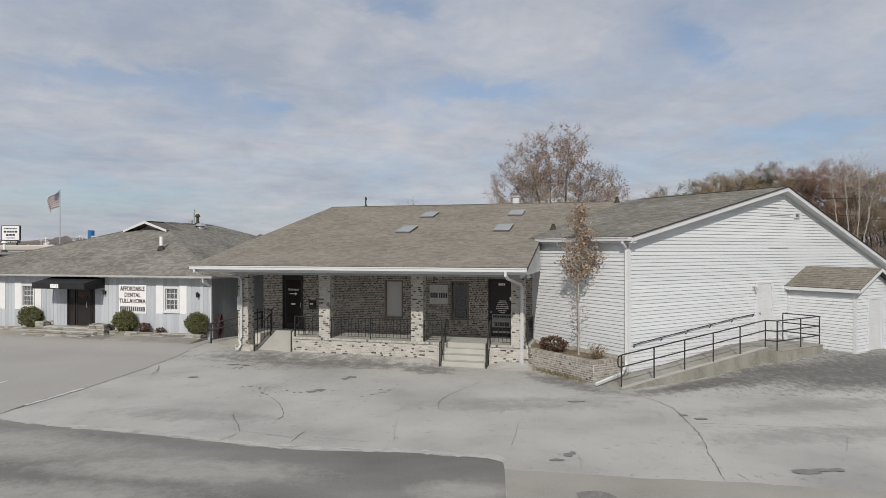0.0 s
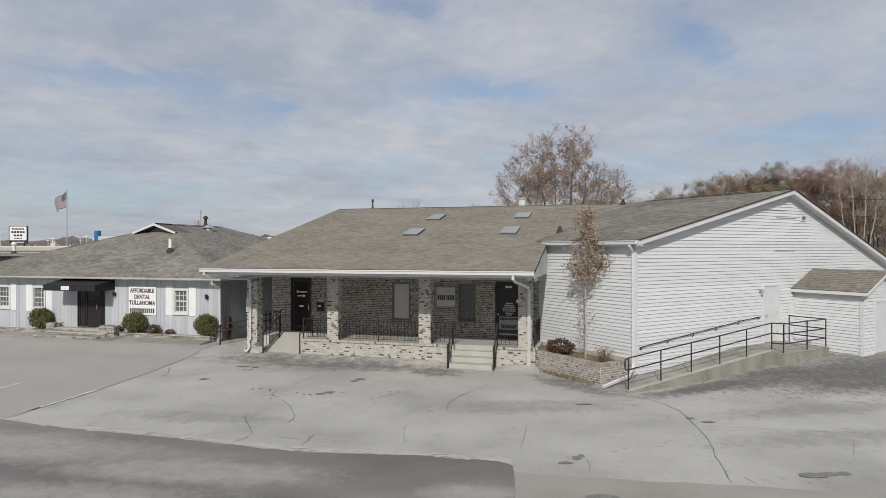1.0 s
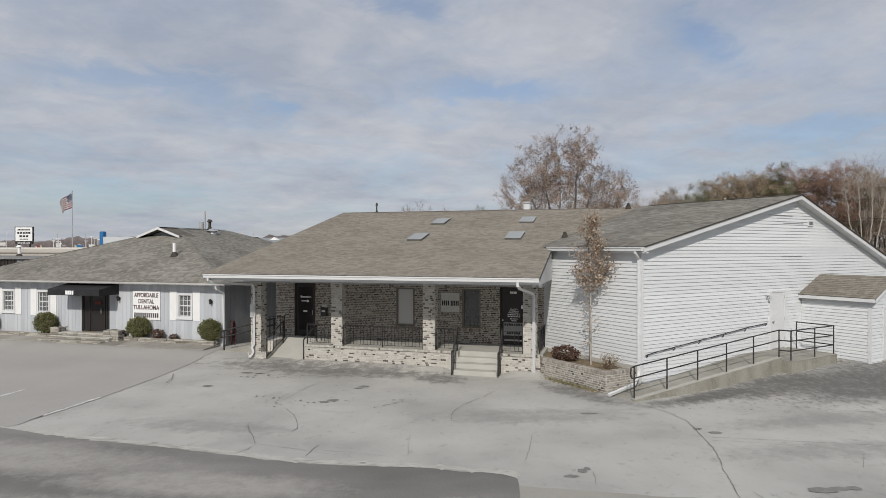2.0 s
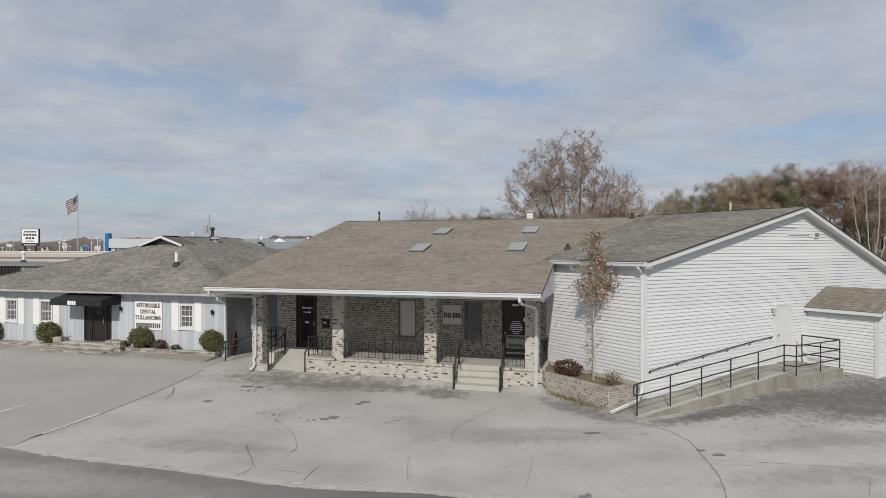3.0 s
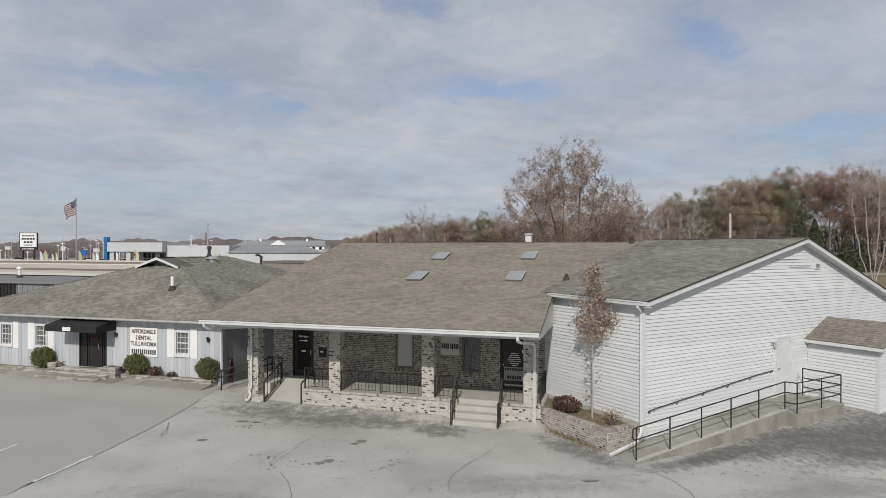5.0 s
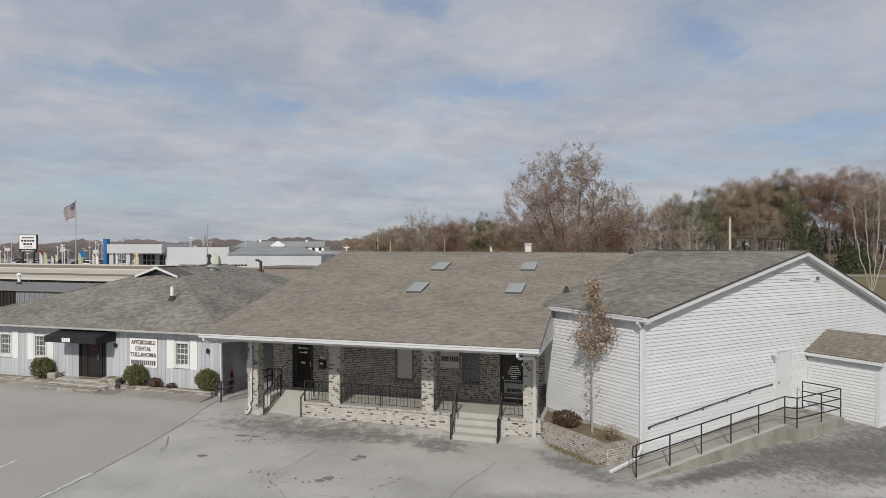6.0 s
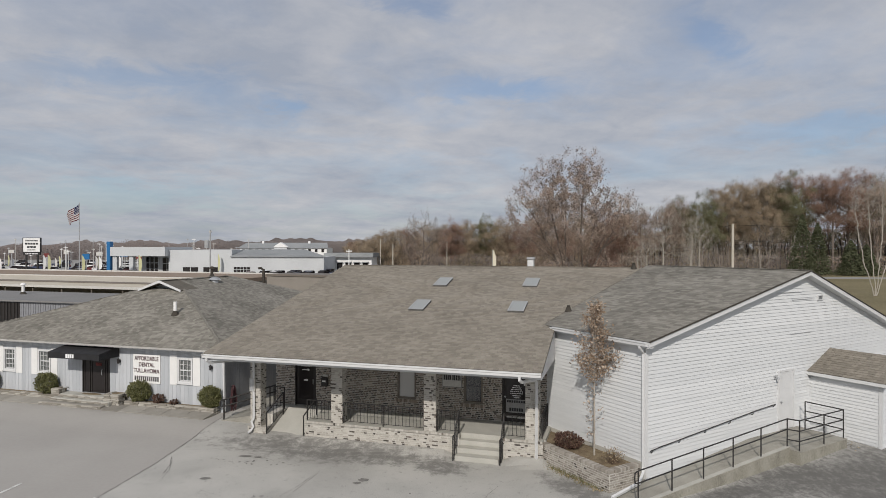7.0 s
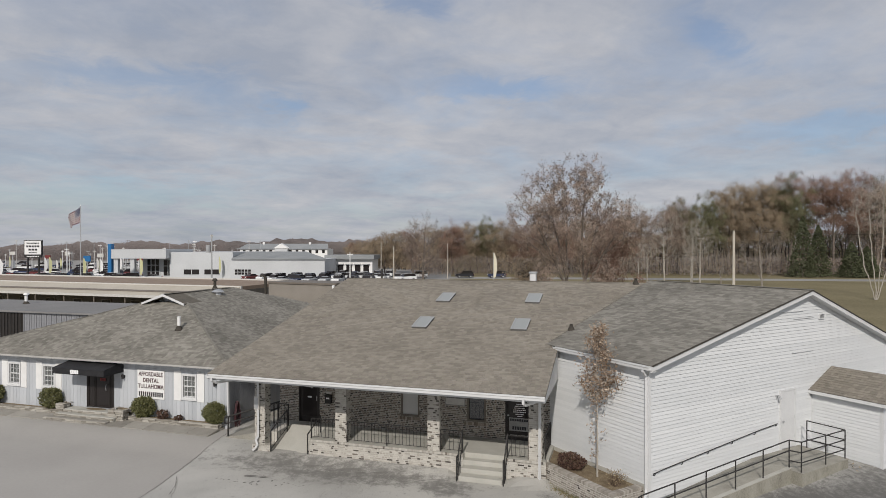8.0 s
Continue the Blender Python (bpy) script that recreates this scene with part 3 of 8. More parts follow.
part("gutter", gutter(EAVE_END + 0.25), WHITE_TRIM, white_wing, "white metal gutter", at=pose(-0.202, EAVE_END, W_EAVE_Z - 0.02, 0, 0, -90))

# lean-to shed against the gable wall
shed = thing("side_shed", WING @ pose(8.6, 0, 0), "small white lap-sided shed built against the gable wall", "shed")
SH_W, SH_D, SH_E, SH_R = 2.6, 2.3, 2.60, 3.20
bm = bmesh.new()
prism(bm, [(0, -SH_D, 0.2), (SH_W, -SH_D, 0.2), (SH_W, -SH_D, SH_E), (SH_W / 2, -SH_D, SH_R - 0.06), (0, -SH_D, SH_E)], (0, 0.15, 0))
shed_gable = part("front_wall", bm, WHITE_TRIM, shed)
shed_side = part("side_wall", boxes((0, 0.15, -SH_D + 0.15, 0, 0.2, SH_E), (SH_W - 0.15, SH_W, -SH_D + 0.15, 0, 0.2, SH_E)), WHITE_TRIM, shed)
SH_K = (SH_R - SH_E) / (SH_W / 2)
for sgn in (-1, 1):
    def R(x, d):
        return (SH_W / 2 + sgn * x, d, SH_R - SH_K * x + 0.04)
    part("roof", roof_slab([R(0, 0), R(SH_W / 2 + 0.22, 0), R(SH_W / 2 + 0.22, -SH_D - 0.25), R(0, -SH_D - 0.25)], 0.07), UNDERLAY, shed)
    bm = bmesh.new()
    a, b = R(0, -SH_D - 0.26), R(SH_W / 2 + 0.22, -SH_D - 0.26)
    prism(bm, [(a[0], a[1], a[2] - 0.13), (b[0], b[1], b[2] - 0.13), (b[0], b[1], b[2] - 0.02), (a[0], a[1], a[2] - 0.02)], (0, -0.02, 0))
    part("rake_board", bm, WHITE_TRIM, shed)
    e = R(SH_W / 2 + 0.22, 0)
    part("fascia", boxes((e[0] - 0.012, e[0] + 0.012, -SH_D - 0.25, 0, e[2] - 0.135, e[2] - 0.02)), WHITE_TRIM, shed)

# ---- concrete access ramp ----
R0, R1, PD, P1, PZ = -1.34, 5.0, -1.68, 7.70, 0.64


def ramp_edge(s):
    """The ramp widens a little towards the landing."""
    return -0.84 - 0.38 * (s - R0) / (R1 - R0)


access_ramp = thing("access_ramp", WING, "poured concrete wheelchair ramp and landing beside the white wall", "ramp")
bm = bmesh.new()
prism(bm, [(R0, ramp_edge(R0), 0.01), (R1, ramp_edge(R1), PZ), (R1, -0.02, PZ), (R0, -0.02, 0.01)], (0, 0, -0.75))
part("slope", bm, OLD_CONCRETE, access_ramp)
bm = bmesh.new()
prism(bm, [(R0, ramp_edge(R0) - 0.12, 0.06), (R1, ramp_edge(R1) - 0.12, PZ + 0.06), (R1, ramp_edge(R1), PZ + 0.06), (R0, ramp_edge(R0), 0.06)], (0, 0, -0.8))
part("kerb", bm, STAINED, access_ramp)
# added strip of paler concrete, painting the bright lit line along the kerb's top
bm = bmesh.new()
prism(bm, [(R0, ramp_edge(R0) - 0.125, 0.085), (R1, ramp_edge(R1) - 0.125, PZ + 0.085), (R1, ramp_edge(R1) + 0.005, PZ + 0.085), (R0, ramp_edge(R0) + 0.005, 0.085)], (0, 0, -0.025))
part("coping", bm, CONCRETE, access_ramp)
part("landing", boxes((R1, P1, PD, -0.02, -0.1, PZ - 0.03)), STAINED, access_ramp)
part("landing_top", boxes((R1, P1 + 0.015, PD - 0.015, -0.02, PZ - 0.03, PZ), bevel=0.008), OLD_CONCRETE, access_ramp)

# ---- brick planter ----
planter = thing("brick_planter", WING, "weathered low brick planter with a soldier-course top", "planter")
PX, PY, PZT = -1.30, 0.18, 0.62
part("front_wall", boxes((PX, PX + 0.2, PY, 4.1, -0.05, PZT - 0.1)), MORTAR, planter)
part("end_wall", boxes((PX + 0.2, -0.03, PY, PY + 0.2, -0.05, PZT - 0.1)), MORTAR, planter)
part("soil", boxes((PX + 0.2, -0.03, PY + 0.2, 4.4, 0.0, PZT - 0.08)), SOIL, planter)

# ---- dental office ----
DU0, DU1, DV, DEZ = -27.6, -13.02, 1.9, 2.80
dental = thing("dental_office", MAIN, "pale grey single-storey dental office with vertical boards and hipped shingle roof", "building")
D_OV, D_K, D_RU = 0.55, 0.352, -19.7
D_RZ = DEZ + D_K * (DU1 + 0.4 - D_RU)
D_DOOR = (-20.46, -18.92)
D_WINS = [(-15.30, -14.62), (-22.98, -22.30), (-25.06, -24.38), (-27.1, -26.42)]
d_open = [(D_DOOR[0], D_DOOR[1], 0.50, 2.5)] + [(a, b, 1.28, 2.26) for a, b in D_WINS]
dental_wall = part("front_wall", wall_with_openings(DU1 - DU0, 0.0, DEZ, 0, 0.2, [(a - DU0, b - DU0, c, d) for a, b, c, d in d_open]), GREY_SIDING, dental, at=pose(DU0, DV, 0))
dental_side = part("side_wall", boxes((DU1 - 0.2, DU1, DV + 0.2, 18.4, 0, DEZ)), SLATE_SIDING, dental, "dark slate-grey boarded side wall")
part("end_wall", boxes((DU0, DU0 + 0.2, DV + 0.2, 18.4, 0, DEZ), (DU0 + 0.2, DU1 - 0.2, 18.2, 18.4, 0, DEZ)), GREY_SIDING, dental)
E0, E1, EV = DU0 - 0.4, DU1 + 0.4, DV - D_OV
GV, hw = 6.15, 1.2
D_RIDGE_END, D_BACK = 11.6, 18.8
gz = D_RZ - D_K * hw
D_F = (gz - DEZ) / (GV - EV)
dfront = part("roof", roof_slab([(E0, EV, DEZ), (E1, EV, DEZ), (D_RU + hw, GV, gz), (D_RU - hw, GV, gz)], 0.1), UNDERLAY, dental, "grey-brown asphalt shingle hip roof")
part("right_roof", roof_slab([(E1, EV, DEZ), (E1, D_BACK, DEZ), (D_RU, D_RIDGE_END, D_RZ), (D_RU, GV, D_RZ), (D_RU + hw, GV, gz)], 0.1), UNDERLAY, dental)
part("left_roof", roof_slab([(E0, D_BACK, DEZ), (E0, EV, DEZ), (D_RU - hw, GV, gz), (D_RU, GV, D_RZ), (D_RU, D_RIDGE_END, D_RZ)], 0.1), UNDERLAY, dental)
part("rear_roof", roof_slab([(E0, D_BACK, DEZ), (D_RU, D_RIDGE_END, D_RZ), (E1, D_BACK, DEZ)], 0.1), UNDERLAY, dental)
part("fascia", boxes((E0, E1, EV - 0.025, EV, DEZ - 0.09, DEZ - 0.01), (E1, E1 + 0.025, EV, D_BACK, DEZ - 0.09, DEZ - 0.01)), DIMMED_TRIM, dental, "fascia board in a grey dulled for the dim light on it")
part("soffit", boxes((E0, E1, EV, DV, DEZ - 0.11, DEZ - 0.08), (DU1, E1, DV, D_BACK - 0.1, DEZ - 0.11, DEZ - 0.08)), WHITE_TRIM, dental)
part("gablet", prism(bmesh.new(), [(D_RU - hw, GV + 0.25, gz), (D_RU + hw, GV + 0.25, gz), (D_RU, GV + 0.25, D_RZ)], (0, 0.05, 0)), GREY_SIDING, dental)


# ---- small shapes ----
def text_mesh(body, size, depth=0.004):
    """Built-in font lettering as a mesh, centred, standing in the xz plane and facing -y."""
    cu = bpy.data.curves.new("lettering", "FONT")
    cu.body, cu.size, cu.extrude = body, size, depth
    cu.align_x, cu.align_y = "CENTER", "CENTER"
    cu.offset = 0.026 * size
    cu.space_character = 1.06
    ob = bpy.data.objects.new("lettering", cu)
    scene.collection.objects.link(ob)
    bpy.context.view_layer.update()
    me = bpy.data.meshes.new_from_object(ob.evaluated_get(bpy.context.evaluated_depsgraph_get()))
    bpy.data.objects.remove(ob)
    bpy.data.curves.remove(cu)
    me.transform(pose(0, 0, 0, 90, 0, 0))
    return me


def lettering(body, size, mat, parent, x, y, z, wide=1.0):
    me = text_mesh(body, size)
    me.materials.clear()
    me.materials.append(mat)
    return part("lettering", me, mat, parent, at=pose(x, y, z) @ Matrix.Diagonal((wide, 1, 1, 1)))


def bar_row(name, mat, parent, x0, x1, z, h, y, n, gap=0.25, d=0.005, label=""):
    """A row of n upright bars in place of characters, each a part of its own."""
    w = (x1 - x0) / (n + (n - 1) * gap)
    for i in range(n):
        a = x0 + i * w * (1 + gap)
        part(name, boxes((a, a + w, y - d, y, z, z + h)), mat, parent, label)


def leaf(bm, p, size, rng, up=0.0, out=(0, 0, 0)):
    n = Vector((rng.gauss(0, 1) + out[0], rng.gauss(0, 1) + out[1], rng.gauss(0, 1) + up + out[2])).normalized()
    a = n.orthogonal().normalized()
    a = (Matrix.Rotation(rng.random() * 6.28, 3, n) @ a) * size
    b = n.cross(a) * 0.55
    bm.faces.new([bm.verts.new(p + q) for q in (-a, -b * 0.9, a, b * 0.9)])


LETTER_BLACK = material("black_sign_lettering", two((0.02, 0.02, 0.022), (0.035, 0.035, 0.04)), rough=0.6, bump=0)
LETTER_WHITE = material("white_lettering", two((0.75, 0.75, 0.75), (0.82, 0.82, 0.82)), rough=0.6, bump=0)
LETTER_RED = material("red_lettering", two((0.42, 0.03, 0.03), (0.5, 0.05, 0.04)), rough=0.6, bump=0)
PANEL_WHITE = material("white_sign_panel", two((0.74, 0.74, 0.73), (0.80, 0.80, 0.79)), scale=2, fine=10, rough=0.5, bump=0)
PANEL_OLD = material("faded_sign_panel", two((0.50, 0.49, 0.46), (0.60, 0.59, 0.56)), scale=3, fine=12, rough=0.7, bump=0)
PANEL_GREY = material("grey_notice_panel", two((0.27, 0.27, 0.265), (0.34, 0.34, 0.33)), scale=3, fine=12, rough=0.7, bump=0)
BROWN_FRAME = material("brown_window_frame", two((0.14, 0.12, 0.10), (0.2, 0.175, 0.15)), scale=5, fine=40, rough=0.6)
SASH_CURTAIN = material("half_drawn_grey_curtain", two((0.10, 0.10, 0.10), (0.30, 0.30, 0.29)), scale=3, fine=9, rough=0.9, stretch=(5, 1, 0.6))
CURTAIN = material("white_curtain", two((0.5, 0.5, 0.48), (0.7, 0.7, 0.68)), scale=4, fine=14, rough=0.9, stretch=(6, 1, 0.5))
CURTAIN_DARK = material("grey_curtain", two((0.045, 0.043, 0.055), (0.085, 0.082, 0.10)), scale=4, fine=14, rough=0.9, stretch=(6, 1, 0.5))


def clear_glass(name):
    m = bpy.data.materials.new(name)
    m.use_nodes = True
    nt = m.node_tree
    nt.nodes.clear()
    o, mx, tr, gl, fr = (nt.nodes.new(k) for k in ("ShaderNodeOutputMaterial", "ShaderNodeMixShader", "ShaderNodeBsdfTransparent", "ShaderNodeBsdfGlossy", "ShaderNodeValue"))
    tr.inputs[0].default_value = (0.84, 0.86, 0.865, 1)
    gl.inputs["Roughness"].default_value = 0.03
    fr.outputs[0].default_value = 0.07
    nt.links.new(fr.outputs[0], mx.inputs[0])
    nt.links.new(tr.outputs[0], mx.inputs[1])
    nt.links.new(gl.outputs[0], mx.inputs[2])
    nt.links.new(mx.outputs[0], o.inputs[0])
    return m


CLEAR_GLASS = clear_glass("window_glass")


# ---- brick building: doors and windows ----
def frame_of(x0, x1, z0, z1, y0, y1, w, sill=True):
    rows = [(x0, x0 + w, y0, y1, z0, z1), (x1 - w, x1, y0, y1, z0, z1), (x0 + w, x1 - w, y0, y1, z1 - w, z1)]
    if sill:
        rows.append((x0 + w, x1 - w, y0, y1, z0, z0 + w))
    return boxes(*rows)


def porch_window(x0, x1, z0, z1, pane_mat, blind):
    w = part("window", frame_of(x0, x1, z0, z1, BACK_V + 0.02, BACK_V + 0.12, 0.07), BROWN_FRAME, brick_building, "narrow fixed window in a brown frame")
    pane = part("pane", boxes((x0 + 0.07, x1 - 0.07, BACK_V + 0.075, BACK_V + 0.085, z0 + 0.07, z1 - 0.07)), pane_mat, w)
    pane.visible_shadow = False
    part("blind", boxes((x0 + 0.01, x1 - 0.01, BACK_V + 0.13, BACK_V + 0.2, z0 + 0.01, z1 - 0.01)), blind, w)
    for i in range(int((x1 - x0 + 0.2) / 0.075)):
        part("sill_brick", boxes((x0 - 0.1 + i * 0.075, x0 - 0.035 + i * 0.075, BACK_V - 0.035, BACK_V + 0.02, z0 - 0.13, z0 - 0.005), bevel=0.006), BRICK, w)


porch_window(*WIN_1, 1.24, 2.72, GREY_GLASS, CURTAIN)
porch_window(*WIN_2, 1.24, 2.72, CLEAR_GLASS, CURTAIN_DARK)

DY = BACK_V + 0.05
left_door = part("door", frame_of(DOOR_L[0], DOOR_L[1], FLOOR, 2.85, BACK_V + 0.01, BACK_V + 0.14, 0.05, False), DARK_DOOR, brick_building, "dark door with white entrance lettering")
part("leaf", boxes((DOOR_L[0] + 0.05, DOOR_L[1] - 0.05, DY, DY + 0.05, FLOOR + 0.01, 2.80)), DARK_DOOR, left_door)
part("glazing", boxes((DOOR_L[0] + 0.14, DOOR_L[1] - 0.14, DY - 0.006, DY, FLOOR + 0.25, 2.66)), DARK_GLASS, left_door)
lettering("Entrance", 0.125, LETTER_WHITE, left_door, sum(DOOR_L) / 2 + 0.02, DY - 0.012, 2.27)
bm = boxes((-0.17, 0.08, 0, 0.006, -0.018, 0.018))
prism(bm, [(0.08, 0, 0.06), (0.08, 0, -0.06), (0.19, 0, 0)], (0, 0.006, 0))
part("arrow", bm, LETTER_WHITE, left_door, at=pose(sum(DOOR_L) / 2, DY - 0.014, 2.10))
part("plate", boxes((-0.09, 0.09, 0, 0.006, -0.03, 0.03)), PANEL_WHITE, left_door, at=pose(sum(DOOR_L) / 2, DY - 0.014, 1.69))
part("handle", pipe([(DOOR_L[1] - 0.13, DY - 0.05, 1.55), (DOOR_L[1] - 0.13, DY - 0.05, 1.75)], 0.015), GALV, left_door)

right_door = part("door", frame_of(DOOR_R[0], DOOR_R[1], FLOOR, 2.80, BACK_V + 0.01, BACK_V + 0.14, 0.06, False), DARK_DOOR, brick_building, "dark glazed door with notices stuck to it")
part("leaf", boxes((DOOR_R[0] + 0.06, DOOR_R[1] - 0.06, DY, DY + 0.05, FLOOR + 0.01, 2.74)), DARK_DOOR, right_door)
part("glazing", boxes((DOOR_R[0] + 0.13, DOOR_R[1] - 0.13, DY - 0.006, DY, FLOOR + 0.3, 2.62)), DARK_GLASS, right_door)
DC = sum(DOOR_R) / 2
bar_row("number_bar", LETTER_WHITE, right_door, DC - 0.12, DC + 0.12, 2.56, 0.08, DY - 0.008, 4)
for i, (w, z) in enumerate(((0.26, 1.98), (0.34, 1.91), (0.40, 1.84), (0.46, 1.77), (0.46, 1.70), (0.30, 1.62), (0.2, 1.55))):
    bar_row("notice_line", LETTER_WHITE, right_door, DC - w / 2 + 0.02, DC + w / 2 + 0.02, z, 0.028, DY - 0.008, 7 + i % 3, 0.35)
part("notice", boxes((DC - 0.36, DC + 0.36, DY - 0.016, DY - 0.008, 1.02, 1.50)), PANEL_GREY, right_door, "weathered grey letting notice")
bar_row("notice_heading", LETTER_BLACK, right_door, DC - 0.33, DC + 0.33, 1.38, 0.085, DY - 0.017, 8, 0.3)
bar_row("notice_footer", LETTER_BLACK, right_door, DC - 0.24, DC + 0.26, 1.07, 0.12, DY - 0.017, 6, 0.3)
part("sticker", boxes((DC + 0.29, DC + 0.36, DY - 0.016, DY - 0.008, 2.02, 2.14)), PANEL_WHITE, right_door)
bar_row("kick_lines", PANEL_OLD, right_door, DC - 0.34, DC + 0.34, 0.82, 0.06, DY - 0.008, 12, 0.2)
part("knob", pipe([(DOOR_R[0] + 0.11, DY - 0.06, 1.58), (DOOR_R[0] + 0.11, DY, 1.58)], 0.03), GALV, right_door)

sign = thing("wall_sign", MAIN @ pose(-3.62 + 0.02, BACK_V - 0.045, 1.83), "square faded white sign with dark lettering on the brick", "sign")
part("panel", boxes((0.0, 0.72, 0, 0.03, 0.0, 0.72), bevel=0.004), PANEL_OLD, sign)
bar_row("word_bar", LETTER_BLACK, sign, 0.04, 0.32, 0.24, 0.19, -0.001, 4, 0.45)
bar_row("word_bar", LETTER_BLACK, sign, 0.38, 0.69, 0.24, 0.19, -0.001, 5, 0.45)
part("frame", frame_of(-0.015, 0.735, -0.015, 0.735, -0.008, 0.034, 0.02), PANEL_GREY, sign)

mailbox = thing("mailbox", MAIN @ pose(-8.44, BACK_V - 0.14, 1.52), "black wall mailbox with a white label", "mailbox")
part("body", boxes((-0.13, 0.13, 0, 0.13, 0, 0.30), bevel=0.015), BLACK_METAL, mailbox)
part("lid", boxes((-0.145, 0.145, -0.02, 0.13, 0.302, 0.34), bevel=0.01), BLACK_METAL, mailbox)
part("label_plate", boxes((-0.07, 0.07, -0.006, -0.001, 0.18, 0.24)), PANEL_WHITE, mailbox)
part("name_plate", boxes((-0.12, 0.12, 0.11, 0.13, 0.37, 0.45)), PANEL_OLD, mailbox)


# ---- railings ----
def railing(matrix, a, b, height, spacing=0.13, label="black iron porch railing with thin balusters", low=0.08, ends=(1, 1), mid=0, group="porch railings"):
    """A straight railing from a to b (points at its foot)."""
    a, b = Vector(a), Vector(b)
    ob = thing("railing", matrix @ Matrix.Translation(a), label, "railing", group)
    d, up = b - a, Vector((0, 0, 1))
    part("top_rail", bar(up * height, d + up * height, 0.04, 0.025), BLACK_METAL, ob)
    part("bottom_rail", bar(up * low, d + up * low, 0.018, 0.014), BLACK_METAL, ob)
    for want, t in ((ends[0], 0.0), (ends[1], 1.0)):
        if want:
            part("post", bar(d * t, d * t + up * (height + 0.01), 0.035), BLACK_METAL, ob)
    for i in range(mid):
        t = (i + 1) / (mid + 1)
        part("post", bar(d * t, d * t + up * height, 0.032), BLACK_METAL, ob)
    n = max(1, int(d.length / spacing))
    stick = mesh_of("baluster", bar((0, 0, low), (0, 0, height), 0.014), BLACK_METAL)
    for i in range(1, n):
        part("baluster", stick, None, ob, at=Matrix.Translation(d * i / n))
    return ob


RAIL_V = 0.13
L = FLOOR + 0.01
railing(MAIN, (-6.76, RAIL_V, L), (-3.73, RAIL_V, L), 0.74, mid=1)
railing(MAIN, (-8.22, RAIL_V, L), (-7.23, RAIL_V, L), 0.74)
railing(MAIN, (-3.26, RAIL_V, L), (STAIR_L - 0.04, RAIL_V, L), 0.74)
railing(MAIN, (STAIR_R + 0.04, RAIL_V, L), (-0.23, RAIL_V, L), 0.74)
railing(MAIN, (0.30, 0.30, L), (0.30, 1.85, L), 0.8)
stair = "black iron stair railing with a few balusters"
for u in (STAIR_L - 0.05, STAIR_R + 0.05):
    railing(MAIN, (u, -0.42, 0.0), (u, 0.12, FLOOR), 0.80, 0.18, stair, low=0.2, group="stair railings")
    railing(MAIN, (u, -0.62, 0.0), (u, -0.44, 0.0), 0.80, 0.3, "short level end of a black iron stair railing", low=0.2, group="stair railings")
railing(MAIN, (-8.30, 0.0, 0.0), (-8.30, 0.98, 0.42), 0.86, 0.28, stair, low=0.18, group="stair railings")
railing(MAIN, (-9.82, -0.02, 0.0), (-9.82, 1.15, 0.5), 0.86, 0.24, stair, low=0.18, group="stair railings")

railing(MAIN, (-10.5, 1.3, FLOOR), (-9.86, 1.3, FLOOR), 0.85, 0.16, low=0.1)
# the handrail of the passage between the two buildings
side_rail = thing("handrail", MAIN @ pose(-12.42, 1.0, 0, 0, 0, 40), "black two-bar handrail along the side passage", "handrail")
for z in (0.92, 0.66):
    part("rail", pipe([(0, 0, z), (1.4, 0, z + 0.28), (2.1, 0, z + 0.42)], 0.032), BLACK_METAL, side_rail)
part("rail_end", pipe([(0, 0, 0.92), (-0.1, 0, 0.9), (-0.13, 0, 0.79), (-0.1, 0, 0.67), (0, 0, 0.66)], 0.032), BLACK_METAL, side_rail)
for x in (0.02, 1.1, 2.0):
    part("post", pipe([(x, 0, 0.05 + 0.2 * x), (x, 0, 0.92 + 0.2 * x)], 0.032), BLACK_METAL, side_rail)
side_ramp = thing("side_walkway", MAIN, "grey concrete walkway sloping up between the buildings", "walkway")
bm = bmesh.new()
prism(bm, [(-12.9, 0.9, 0.0), (-12.9, 0.9, 0.03), (-10.63, 0.9, 0.52), (-10.63, 0.9, 0.0)], (0, 8, 0))
part("slab", bm, OLD_CONCRETE, side_ramp)

# ramp railing beside the white wall
ramp_rail = thing("ramp_railing", WING, "black tubular ramp railing with two rails", "railing")


def ramp_z(s):
    return 0.02 + (PZ - 0.02) * min(1, max(0, (s - R0) / (R1 - R0)))


posts = [(R0 + 0.02 + (R1 - 0.06 - R0) * i / 5, ramp_edge(R0 + (R1 - R0) * i / 5) - 0.06) for i in range(6)]
run = [(s, d, ramp_z(s)) for s, d in posts] + [(R1 + 0.06, PD + 0.07, PZ), (6.45, PD + 0.07, PZ), (P1 - 0.07, PD + 0.07, PZ), (P1 - 0.07, -0.35, PZ)]
for s, d, z in run:
    part("post", pipe([(s, d, z - 0.02), (s, d, z + 0.95)], 0.020), BLACK_METAL, ramp_rail)
for h in (0.95, 0.62):
    for p, q in zip(run, run[1:]):
        part("rail", pipe([(p[0], p[1], p[2] + h), (q[0], q[1], q[2] + h)], 0.020), BLACK_METAL, ramp_rail)
for p, q in zip(run[5:], run[6:]):
    part("rail", pipe([(p[0], p[1], p[2] + 0.3), (q[0], q[1], q[2] + 0.3)], 0.02), BLACK_METAL, ramp_rail)
